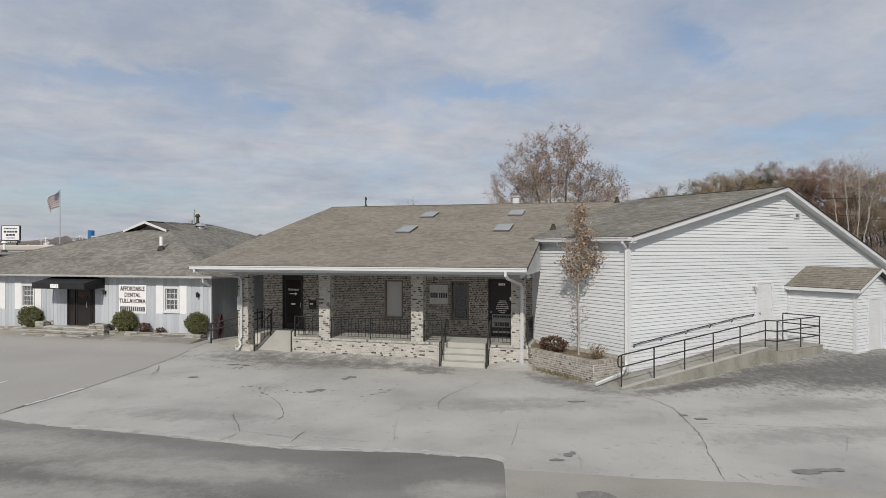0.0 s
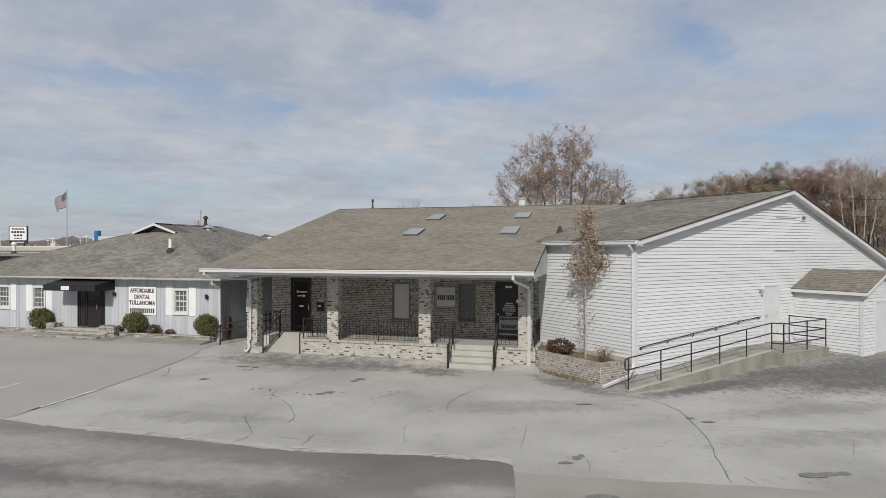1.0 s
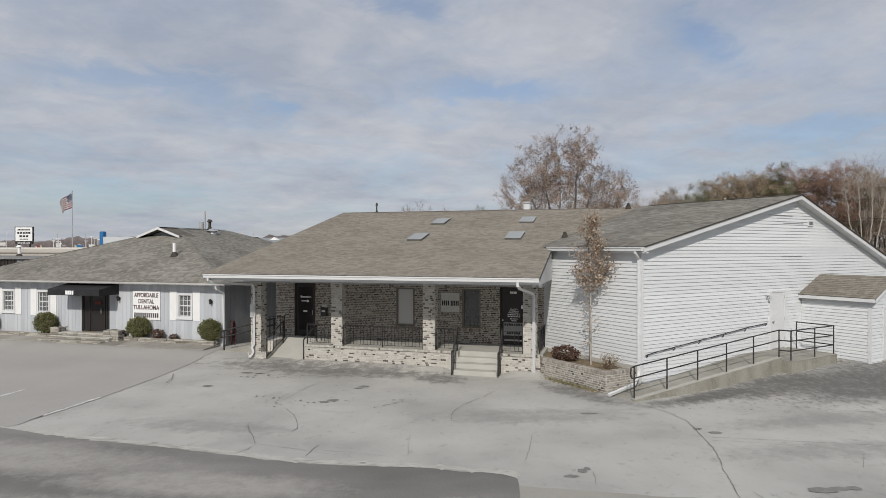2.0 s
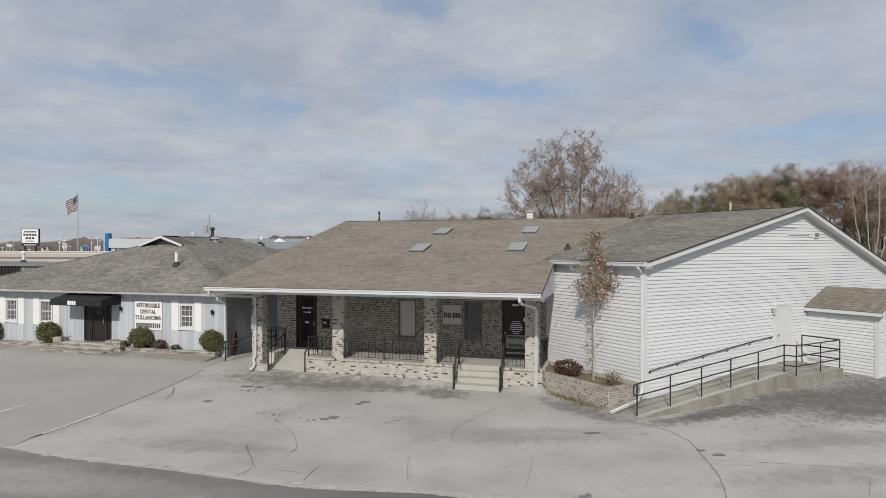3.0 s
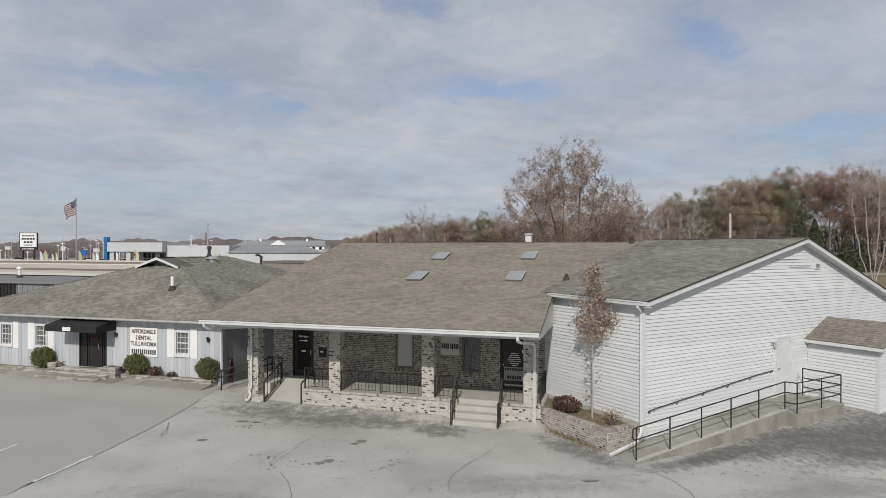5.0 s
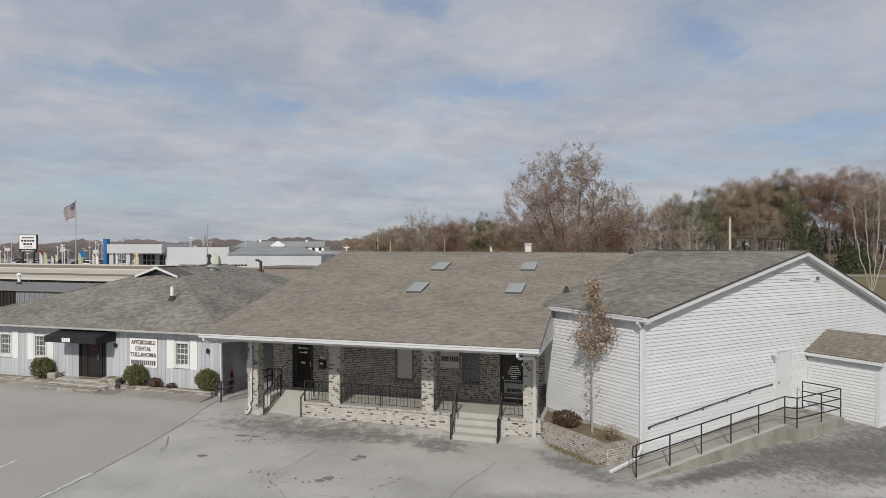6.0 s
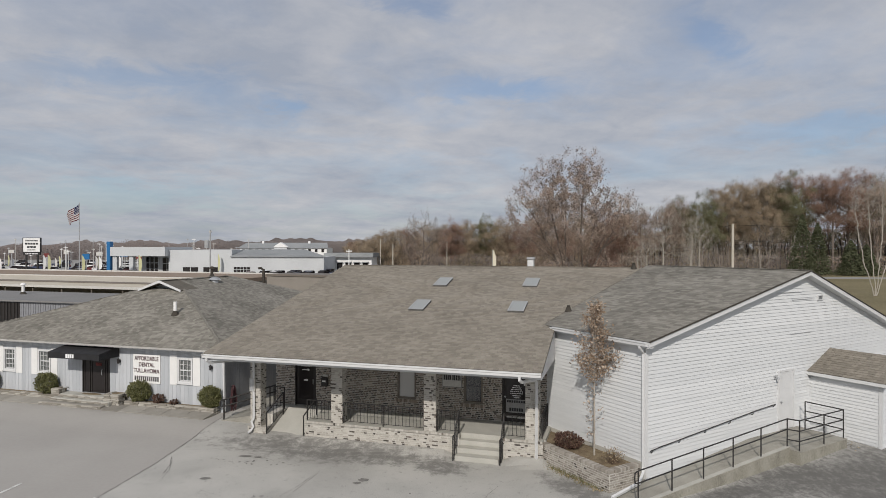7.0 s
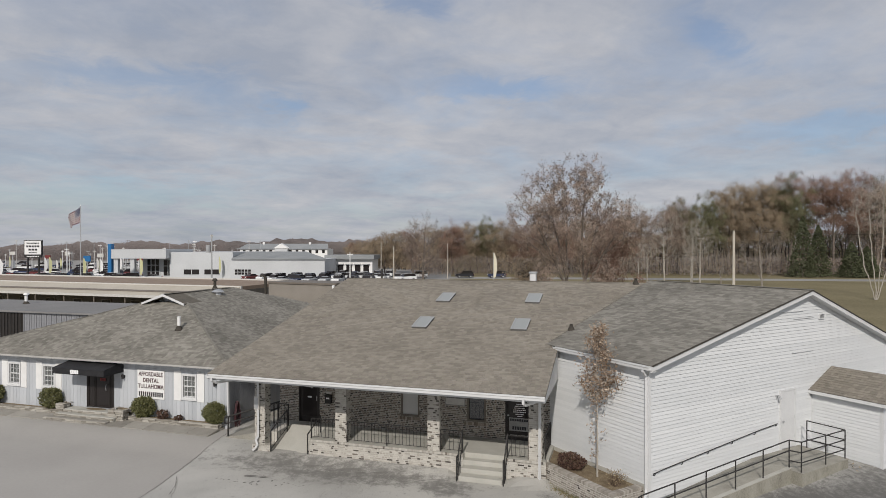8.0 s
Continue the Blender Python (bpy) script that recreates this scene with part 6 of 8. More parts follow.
for x in (17.5, 22.5):
    w = part("window", boxes((x, x + 3.7, -0.06, -0.01, 1.0, 2.2)), DARK_GLASS, show)
    part("mullion", boxes((x + 1.8, x + 1.92, -0.1, -0.06, 1.0, 2.2)), WALLW, w)
part("service_wing", boxes((29.4, 52, -1, 20, 0, 4.7)), WALLW, show)
part("service_roof", roof_slab([(29.5, -1.4, 4.9), (52.5, -1.4, 4.9), (45.0, 10, 6.5), (29.5, 10, 6.5)], 0.25), FARROOF, show)
gd = part("garage_door", boxes((30.2, 34.2, -1.08, -1.01, 0, 2.9)), WALLW, show)
for i in range(5):
    for j in range(2):
        part("pane", boxes((30.3 + i * 0.8, 30.95 + i * 0.8, -1.14, -1.09, 1.0 + j * 0.7, 1.55 + j * 0.7)), DARK_GLASS, gd)
low_b = thing("tan_shop_row", pose(-31, 164, -0.05), "low pale flat-roofed row of shops", "building")
part("wall", boxes((-4.2, 8.0, 0, 12, 0, 4.4)), PANEL_WHITE, low_b)
part("roof_band", boxes((-4.6, 8.6, -1.2, 12, 4.4, 5.5)), FARROOF, low_b)
for i in range(5):
    part("window", boxes((-3.6 + i * 2.3, -2.1 + i * 2.3, -0.08, -0.01, 0.6, 2.9)), DARK_GLASS, low_b)
    part("awning_strip", boxes((-3.8 + i * 2.3, -1.9 + i * 2.3, -0.7, -0.02, 3.0, 3.2)), GREY_PAINT, low_b)

hotel = thing("white_hotel", pose(-92.2, 258, -0.25), "long white two-storey hotel with a grey hipped roof", "building")
part("wall", boxes((0, 37, 0, 12, 0, 7.0)), PANEL_WHITE, hotel)
bm = bmesh.new()
prism(bm, [(-0.6, -0.6, 7.0), (37.6, -0.6, 7.0), (36, 6, 9.2), (1, 6, 9.2)], (0, 0, -0.15))
part("roof", bm, FARROOF, hotel)
bm = bmesh.new()
prism(bm, [(14.5, -1.5, 7.2), (21, -1.5, 7.2), (17.75, -1.5, 9.3)], (0, 3, 0))
part("pediment", bm, PANEL_WHITE, hotel)
part("portico", boxes((15, 20.5, -1.4, 0, 0, 7.1)), WALLW, hotel)
for i in range(13):
    if i not in (5, 6):
        part("window", boxes((1.2 + i * 2.8, 2.3 + i * 2.8, -0.1, -0.01, 5.2, 6.5)), DARK_GLASS, hotel)
for x in (8, 28):
    part("chimney", boxes((x, x + 0.8, 5, 5.8, 8.8, 9.9)), PANEL_WHITE, hotel)


# ---- cars ----
def car(matrix, paint, label, suv):
    ob = thing("car", matrix, label, "car", "parked cars")
    hgt = 1.72 if suv else 1.42
    prof = [(-2.25, 0.35), (-2.3, 0.75), (-2.15, 0.98), (-1.1, 1.02), (2.1 if suv else 1.5, 1.05), (2.2, 0.95), (2.28, 0.5), (2.2, 0.32)]
    bm = bmesh.new()
    prism(bm, [(x, -0.88, z) for x, z in prof], (0, 1.76, 0))
    bmesh.ops.bevel(bm, geom=[e for e in bm.edges if abs(e.verts[0].co.y - e.verts[1].co.y) < 0.01], offset=0.08, segments=1, affect="EDGES")
    part("body", bm, paint, ob)
    cab = [(-1.15, 1.02), (-0.45, hgt - 0.05), (0.2, hgt), (1.8 if suv else 0.9, hgt - 0.04), (2.1 if suv else 1.6, 1.05)]
    bm = bmesh.new()
    prism(bm, [(x, -0.74, z) for x, z in cab], (0, 1.48, 0))
    part("glasshouse", bm, DARK_GLASS, ob)
    bm = bmesh.new()
    prism(bm, [(-0.42, -0.7, hgt - 0.03), (0.2, -0.7, hgt + 0.02), (1.75 if suv else 0.88, -0.7, hgt - 0.02), (1.75 if suv else 0.88, -0.7, hgt - 0.09), (-0.42, -0.7, hgt - 0.1)], (0, 1.4, 0))
    part("roof_panel", bm, paint, ob)
    for x in (-1.4, 1.4):
        for y in (-0.8, 0.8):
            wh = part("wheel", pipe([(x, y - 0.1, 0.33), (x, y + 0.1, 0.33)], 0.33, 12), CANVAS, ob)
            part("rim", pipe([(x, y + (0.105 if y > 0 else -0.105), 0.33), (x, y + (0.115 if y > 0 else -0.115), 0.33)], 0.2, 10), GALV, wh)
    for y in (-0.6, 0.6):
        part("headlight", boxes((-2.31, -2.2, y - 0.16, y + 0.16, 0.68, 0.82)), PANEL_WHITE, ob)
        part("tail_light", boxes((2.2, 2.29, y - 0.12, y + 0.12, 0.72, 0.9)), LETTER_RED, ob)
    return ob


def paintwork(name, c):
    return material(name, two(c, tuple(min(1, v * 1.15) for v in c)), rough=0.25, bump=0, spec=0.6)


rng = random.Random(77)
CARS = [car(pose(-44, 139, -0.03, 0, 0, 70), paintwork("white_paint", (0.68, 0.68, 0.68)), "white parked sport utility car", True),
        car(pose(-41, 139.5, -0.03, 0, 0, 75), paintwork("black_paint", (0.02, 0.02, 0.024)), "black parked sport utility car", True),
        car(pose(-37.5, 138, -0.03, 0, 0, 80), paintwork("silver_paint", (0.42, 0.43, 0.44)), "silver parked saloon car", False),
        car(pose(-34, 139, -0.03, 0, 0, 78), paintwork("navy_paint", (0.03, 0.04, 0.08)), "dark blue parked sport utility car", True),
        car(pose(-48, 141, -0.03, 0, 0, 66), paintwork("maroon_paint", (0.12, 0.03, 0.03)), "dark red parked saloon car", False)]
PARK = [(-11.8, 139, 30, 0), (-9.9, 152, 20, 0), (1.5, 153.5, 8, 1), (9.5, 153, 6, 3), (16.5, 152, 6, 1)]


def row_of_cars(x, y, step, n, turn, swing=3.0):
    """Cars side by side along x, none quite in line."""
    for i in range(n):
        PARK.append((x + step * i + rng.uniform(-0.3, 0.3), y + rng.uniform(-1, 1), turn + swing * i / max(1, n - 1) * 4, rng.choice((0, 0, 1, 2, 3))))


row_of_cars(-40.5, 134.5, 3.9, 3, 70)
row_of_cars(-38.0, 143.0, 3.4, 4, 70)
row_of_cars(-30.5, 139.5, 3.3, 6, 78)
row_of_cars(-31.5, 150.0, 6.0, 3, 80)
row_of_cars(-37.5, 130.0, 3.0, 7, 76)
row_of_cars(-29.0, 145.0, 3.0, 5, 80)
row_of_cars(-29.5, 156.5, 3.0, 5, 78)
row_of_cars(-94.0, 133.5, 4.6, 5, 5)
row_of_cars(-107.0, 140.0, 5.2, 8, 8)
row_of_cars(-101.0, 151.0, 6.5, 4, 2)
row_of_cars(-144.0, 150.0, 6.5, 5, 4)
row_of_cars(-127.0, 166.0, 7.5, 7, 2)
row_of_cars(-175.0, 205.0, 7.0, 11, 0)
row_of_cars(-180.0, 226.0, 8.0, 11, 0)
row_of_cars(-190.0, 250.0, 9.5, 11, 0)
for i in range(34):
    PARK.append((rng.uniform(-165, -84), rng.choice((156, 163, 172, 180, 189)), rng.uniform(-12, 12), rng.randrange(5)))
for x, y, a, kind_i in PARK:
    copy_thing(CARS[kind_i], pose(x, y, -0.03, 0, 0, a))


# ---- poles, signs and flags ----
def pole(name, matrix, h, r, mat, label, arm=0.0, category="pole", group=""):
    ob = thing(name, matrix, label, category, group)
    part("shaft", tube(bmesh.new(), [(0, 0, 0), (0, 0, h)], r, 8, r * 0.7), mat, ob)
    if arm:
        part("arm", boxes((-arm, arm, -0.06, 0.06, h - 0.45, h - 0.3)), mat, ob)
        for x in (-arm, 0, arm):
            part("insulator", pipe([(x, 0, h - 0.3), (x, 0, h - 0.12)], 0.05, 6), PANEL_OLD, ob)
    return ob


PALE_POLE = material("weathered_pale_wood", two((0.42, 0.385, 0.33), (0.56, 0.52, 0.45)), scale=1.5, fine=20, stretch=(3, 3, 0.3))
pole("utility_pole", pose(27.7, 62.9, -0.06), 9.4, 0.16, PALE_POLE, "pale bare wooden utility pole behind the hall", category="utility pole")
up = pole("utility_pole", pose(-34.9, 86.3, -0.03), 9.5, 0.13, GREY_PAINT, "grey utility pole with a transformer", arm=0.14, category="utility pole")
part("transformer", pipe([(-0.45, -0.1, 6.9), (-0.45, -0.1, 8.0)], 0.32, 12), GREY_PAINT, up)
bm = bmesh.new()
for h, sag in ((9.25, 0.6), (7.7, 0.8), (7.3, 0.7)):
    for (x0, y0), (x1, y1) in (((27.7, 62.9), (-2.65, 150)), ((27.7, 62.9), (92, 52))):
        tube(bm, [(x0 + (x1 - x0) * t, y0 + (y1 - y0) * t, h - sag * (12 if x1 < x0 else 4) * t * (1 - t) - (0.9 if x1 < x0 else 0) * t) for t in [i / 14 for i in range(15)]], 0.013, 3)
single("power_lines", bm, BLACK_METAL, Matrix(), "thin dark overhead power lines", "cable", kind="structure")
pole("utility_pole", pose(92, 52, -0.06), 9.4, 0.16, PALE_POLE, "pale bare wooden utility pole behind the hall", category="utility pole")
pole("light_pole", pose(-19.4, 109.7, -0.03), 6.7, 0.11, PANEL_WHITE, "white lot light pole", arm=0.5, category="light pole")
for x, y, h in ((-18.9, 150.0, 9.0), (-13.7, 130, 7.8), (-2.65, 150, 8.6)):
    pole("utility_pole", pose(x, y, -0.05), h, 0.12, PALE_POLE, "distant wooden utility pole beside the road", category="utility pole", group="distant poles")
for i in range(70):
    x, y = -176 + i * 1.5 + rng.uniform(-3, 3), rng.uniform(165, 245)
    pole("light_pole", pose(x, y, -0.05), rng.uniform(4.5, 10.5), 0.1, rng.choice((PANEL_WHITE, PANEL_OLD, GALV, GREY_PAINT)), "slim lot light pole", arm=rng.choice((0.4, 0.6)), category="light pole", group="distant light poles")

flagpole = pole("flagpole", pose(-79.8, 128.2, -0.03), 16.3, 0.11, GALV, "tall silver flagpole with a striped flag", category="flagpole")
FLAG_RED = material("flag_red", two((0.07, 0.008, 0.015), (0.11, 0.014, 0.022)), rough=0.8, bump=0)
FLAG_WHITE = material("flag_white", two((0.5, 0.5, 0.5), (0.58, 0.58, 0.58)), rough=0.8, bump=0)
FLAG_BLUE = material("flag_blue", two((0.012, 0.015, 0.05), (0.02, 0.025, 0.075)), rough=0.8, bump=0)
FW, FH = 5.2, 3.2


def flag_point(s, t):
    """s from the pole to the fly, t from the top down; the cloth hangs and ripples."""
    x = -0.12 - s * FW * 0.56
    t *= 1 - 0.3 * s
    return (x * (0.95 - 0.25 * t), 0.35 * math.sin(s * 7 + t * 1.5) * s + 0.12 * math.sin(s * 15) * s, 16.1 - t * FH - s * 2.1 - 0.2 * s * math.sin(s * 6 + 1))


for i in range(13):
    bm = bmesh.new()
    s0 = 0.4 if i < 7 else 0.0
    rows = [[bm.verts.new(flag_point(s0 + (1 - s0) * kk / 14, (i + e) / 13)) for kk in range(15)] for e in (0, 1)]
    for kk in range(14):
        bm.faces.new((rows[0][kk], rows[0][kk + 1], rows[1][kk + 1], rows[1][kk]))
    part("stripe", bm, FLAG_WHITE if i % 2 else FLAG_RED, flagpole)
bm = bmesh.new()
rows = [[bm.verts.new(flag_point(0.4 * kk / 6, 7 / 13 * e / 4)) for kk in range(7)] for e in range(5)]
for e in range(4):
    for kk in range(6):
        bm.faces.new((rows[e][kk], rows[e][kk + 1], rows[e + 1][kk + 1], rows[e + 1][kk]))
part("canton", bm, FLAG_BLUE, flagpole)
bm = bmesh.new()
for e in range(5):
    for kk in range(6):
        p = Vector(flag_point(0.4 * (kk + 0.5) / 6, 7 / 13 * (e + 0.5) / 5))
        box(bm, p.x - 0.05, p.x + 0.05, p.y - 0.03, p.y + 0.03, p.z - 0.05, p.z + 0.05)
part("stars", bm, FLAG_WHITE, flagpole)
part("finial", tube(bmesh.new(), [(0, 0, 16.3), (0, 0, 16.42), (0, 0, 16.55)], 0.14, 8, 0.03), GALV, flagpole)

board = thing("pylon_sign", pose(-96.7, 137.8, -0.03), "white roadside dealer sign on two dark posts", "sign")
for x in (-1.3, 1.3):
    part("post", boxes((x - 0.15, x + 0.15, -0.15, 0.15, 0, 6.0)), BLACK_METAL, board)
part("panel", boxes((-1.95, 1.95, -0.2, 0.2, 5.95, 9.1), bevel=0.04), PANEL_WHITE, board)
part("frame", frame_of(-2.05, 2.05, 5.85, 9.2, -0.24, 0.24, 0.1), BLACK_METAL, board)
part("lower_panel", boxes((-1.95, 1.95, -0.2, 0.2, 5.25, 5.83)), BLACK_METAL, board)
for z, n, w, h in ((8.35, 9, 1.4, 0.3), (7.6, 5, 1.5, 0.42), (6.85, 3, 1.0, 0.42), (6.3, 6, 0.9, 0.2)):
    bar_row("word_bar", LETTER_BLACK, board, -w, w, z, h, -0.21, n, 0.3)
bar_row("word_bar", LETTER_WHITE, board, -1.4, 1.4, 5.42, 0.2, -0.21, 8, 0.3)

YELLOW = material("yellow_green_banner", two((0.47, 0.47, 0.26), (0.57, 0.56, 0.34)), rough=0.7, bump=0)


def feather(matrix, h, mat, label):
    ob = thing("feather_banner", matrix, label, "banner", "feather banners")
    part("pole", pipe([(0, 0, 0), (0, 0, h)], 0.035, 6), GALV, ob)
    bm = bmesh.new()
    prism(bm, [(0.04, 0, h), (0.25, 0.02, h - 0.1), (0.62, 0.05, h * 0.8), (0.7, 0.05, h * 0.5), (0.45, 0.03, h * 0.28), (0.04, 0, h * 0.24)], (0, 0.01, 0))
    part("cloth", bm, mat, ob)


for i, (x, y, mat) in enumerate(((-71.8, 137, YELLOW), (-57.7, 147, YELLOW), (-107, 136, YELLOW), (-104, 137, PANEL_WHITE), (-86, 139, YELLOW), (-100, 148, YELLOW), (-88.5, 150, PANEL_WHITE))):
    feather(pose(x, y, -0.03, 0, 0, rng.uniform(-30, 30)), rng.uniform(4.4, 5.4), mat, "tall feather banner on the dealer lot")
for i in range(26):
    feather(pose(rng.uniform(-165, -86), rng.uniform(150, 215), -0.03, 0, 0, rng.uniform(-40, 40)), rng.uniform(3.6, 5.2), rng.choice((YELLOW, PANEL_WHITE, PANEL_OLD)), "tall feather banner on the dealer lot")
feather(pose(6.8, 120.4, -0.06), 6.6, material("cream_banner", two((0.62, 0.58, 0.45), (0.7, 0.66, 0.54)), bump=0), "cream feather banner on a pole near the road")
for x, y, w, h, z, mat in ((-88.5, 160, 3.6, 2.2, 4.6, BLUE), (-104, 190, 2.0, 1.0, 4.6, DOOR_RED), (-100, 192, 3.0, 0.6, 3.4, DOOR_RED), (-96, 200, 2.0, 1.5, 3.6, PANEL_OLD), (-84, 205, 1.6, 1.4, 4.8, PANEL_OLD), (-122, 180, 1.6, 1.0, 4.2, DOOR_RED), (-129, 200, 1.6, 1.2, 4.8, PANEL_OLD), (-140, 190, 1.8, 1.0, 5.2, PANEL_OLD), (-116, 215, 1.8, 0.9, 5.0, BLUE), (-112, 190, 2.0, 1.2, 4.4, PANEL_OLD), (-104, 170, 2.0, 1.6, 3.6, BLUE)):
    ob = thing("roadside_sign", pose(x, y, -0.05), "distant roadside sign panel on a post", "sign", "distant signs")
    part("post", pipe([(0, 0.1, 0), (0, 0.1, z)], 0.14), GREY_PAINT, ob)
    part("panel", boxes((-w / 2, w / 2, -0.12, 0.08, z, z + h)), mat, ob)


# ---- trees and wood ----
def autumn(name, a, b, c):
    a, b, c = (tuple(1.22 * (0.82 * v + 0.18 * sum(col) / 3) for v in col) for col in (a, b, c))
    return material(name, [(0.15, a), (0.5, b), (0.85, c)], scale=0.4, vary="island", spread=0.2, rough=0.85, bump=0, through=0.35)


RUST = autumn("rust_leaves", (0.145, 0.078, 0.057), (0.26, 0.153, 0.108), (0.365, 0.236, 0.17))
BROWN = autumn("brown_leaves", (0.19, 0.135, 0.085), (0.31, 0.235, 0.15), (0.42, 0.335, 0.23))
OLIVE = autumn("olive_leaves", (0.09, 0.09, 0.042), (0.165, 0.165, 0.08), (0.25, 0.245, 0.13))
DULL = autumn("grey_brown_leaves", (0.2, 0.148, 0.112), (0.32, 0.242, 0.188), (0.44, 0.35, 0.28))
PINE = autumn("dark_evergreen", (0.06, 0.068, 0.032), (0.095, 0.106, 0.052), (0.14, 0.15, 0.08))

GREY_BARK = material("pale_grey_bark", two((0.20, 0.175, 0.15), (0.33, 0.30, 0.265)), scale=3, fine=20, rough=0.9, bump=0.3, stretch=(2, 2, 0.5))
DARK_BARK = material("dark_bark", two((0.055, 0.045, 0.038), (0.12, 0.10, 0.085)), scale=4, fine=30, rough=0.95, bump=0.4, stretch=(3, 3, 0.5))
MAPLE = autumn("red_brown_leaves", (0.20, 0.142, 0.11), (0.32, 0.238, 0.186), (0.45, 0.352, 0.283))
def lobed_tree(name, matrix, stems, lobes, n, leaves, leaf_size, leaf_mat, bark, label, seed, group="", tip=0.012, shell=0.45, spray=0.35, twigs=0, twig=0.8, gain=0.46):
    """stems: lines from the foot up; lobes: (x, y, z, rx, ry, rz) that the crown fills. Each shoot grows from the nearest lower limb; limbs thicken with what they carry."""
    ob = thing(name, matrix, label, "tree", group)
    rng = random.Random(seed)
    at, up_to = [], []
    for line in stems:
        last = -1
        for (a, b) in zip(line, line[1:]):
            a, b = Vector(a), Vector(b)
            m = max(1, int((b - a).length / 0.7))
            for i in range(0 if last < 0 else 1, m + 1):
                at.append(a.lerp(b, i / m) + (Vector((rng.gauss(0, 0.05), rng.gauss(0, 0.05), 0)) if i else Vector()))
                up_to.append(last)
                last = len(at) - 1
    fixed = len(at)
    size = [(l[3] * l[4] * l[5]) ** 0.75 for l in lobes]
    goals = []
    for i in range(n):
        x, y, z, rx, ry, rz = rng.choices(lobes, size)[0]
        d = Vector((rng.gauss(0, 1), rng.gauss(0, 1), rng.gauss(0, 1))).normalized()
        r = (shell + (1 - shell) * rng.random() ** 0.6) * (1 + 0.22 * noise.noise(d * 2.4 + Vector((seed, x, z))))
        p = Vector((x + d.x * rx * r, y + d.y * ry * r, max(0.4, z + d.z * rz * r)))
        goals.append((p, Vector((d.x / rx, d.y / ry, d.z / rz)).normalized()))
    core = np.array([tuple(v) for v in at])
    goals.sort(key=lambda g: float(np.min(np.sum((core - np.array(g[0])) ** 2, axis=1))))
    pos = np.zeros((fixed + n * 12, 3))
    pos[:fixed] = core
    ends = []
    for p, d in goals:
        k = len(at)
        away = pos[:k] - np.array(p)
        gap = np.linalg.norm(away, axis=1) + 1.2 * np.maximum(0, away[:, 2] + 0.7 * np.hypot(away[:, 0], away[:, 1]))
        j = int(np.argmin(gap))
        a, m = at[j], max(1, min(11, int((p - at[j]).length / 0.9)))
        sag = Vector((rng.gauss(0, 1), rng.gauss(0, 1), rng.gauss(0.6, 0.6))) * 0.07 * (p - a).length
        for i in range(1, m + 1):
            t = i / m
            q = a.lerp(p, t) + sag * 4 * t * (1 - t)
            pos[len(at)] = q
            at.append(q)
            up_to.append(j)
            j = len(at) - 1
        ends.append((p, d, j))
    load = [0] * len(at)
    for p, d, j in ends:
        while j >= 0:
            load[j] += 1
            j = up_to[j]
    bm = bmesh.new()
    for i, j in enumerate(up_to):
        if j >= 0 and load[i]:
            r = tip * load[i] ** gain
            tube(bm, [at[j], at[i]], min(r * 1.12, tip * load[j] ** gain), 7 if r > 0.12 else (5 if r > 0.05 else 3), r, cap=False)
    for p, d, j in ends:
        for i in range(twigs):
            e = p + (d * 0.8 + Vector((rng.gauss(0, 0.5), rng.gauss(0, 0.5), 0.55 + rng.gauss(0, 0.4)))).normalized() * twig * rng.uniform(0.5, 1.2)
            tube(bm, [p, e], tip * 0.8, 3, tip * 0.35, cap=False)
    part("trunk", bm, bark, ob)
    if leaves:
        bm = bmesh.new()
        for i in range(leaves):
            p, d, j = rng.choice(ends)
            q = p + Vector((rng.gauss(0, 1), rng.gauss(0, 1), rng.gauss(0.25, 1))) * spray
            leaf(bm, q, leaf_size * rng.uniform(0.55, 1.3), rng, 0.9, d * 2.2)
        part("crown", bm, leaf_mat, ob)
    return ob


lobed_tree("big_tree", pose(13.3, 71.5, -0.1),
           [[(-0.8, 0, -0.2), (-0.95, 0.1, 3.2), (-2.6, 0, 7), (-4.9, 0, 11.5)], [(-0.8, 0, -0.2), (-0.9, 0.1, 4), (-1.9, 0.4, 9), (-3.0, 0.2, 14)], [(-0.75, 0, -0.2), (-0.8, 0.1, 4.5), (-0.9, -0.4, 10), (-0.9, 0, 15)],
            [(1.3, 0.2, -0.2), (1.1, 0.1, 4), (0.9, 0.2, 9), (1.3, 0.2, 15.5)], [(1.3, 0.2, -0.2), (1.3, 0.1, 3.6), (2.2, 0.4, 8), (2.9, 0.2, 13)], [(1.35, 0.2, -0.2), (1.5, 0.1, 3.2), (3.2, -0.2, 6.8), (5.6, 0, 10.6)]],
           [(-5.2, 0, 10.8, 3.0, 3.2, 3.8), (-3.0, 0, 13.6, 3.0, 3.2, 4.2), (-0.4, 0.3, 14.2, 2.4, 3.0, 4.2), (2.0, 0.2, 14.2, 2.4, 2.8, 4.2), (5.2, 0, 10.9, 3.1, 3.0, 2.7), (0, 0, 9.3, 5.4, 4.5, 3.8), (-2.9, -0.8, 4.6, 2.4, 2.4, 2.6), (2.8, -0.8, 4.2, 2.4, 2.4, 2.6)],
           820, 36000, 0.1, MAPLE, BARK, "large half-bare maple with thin brown leaves", 4, tip=0.0125, shell=0.4, spray=0.27, twigs=4, twig=0.85)


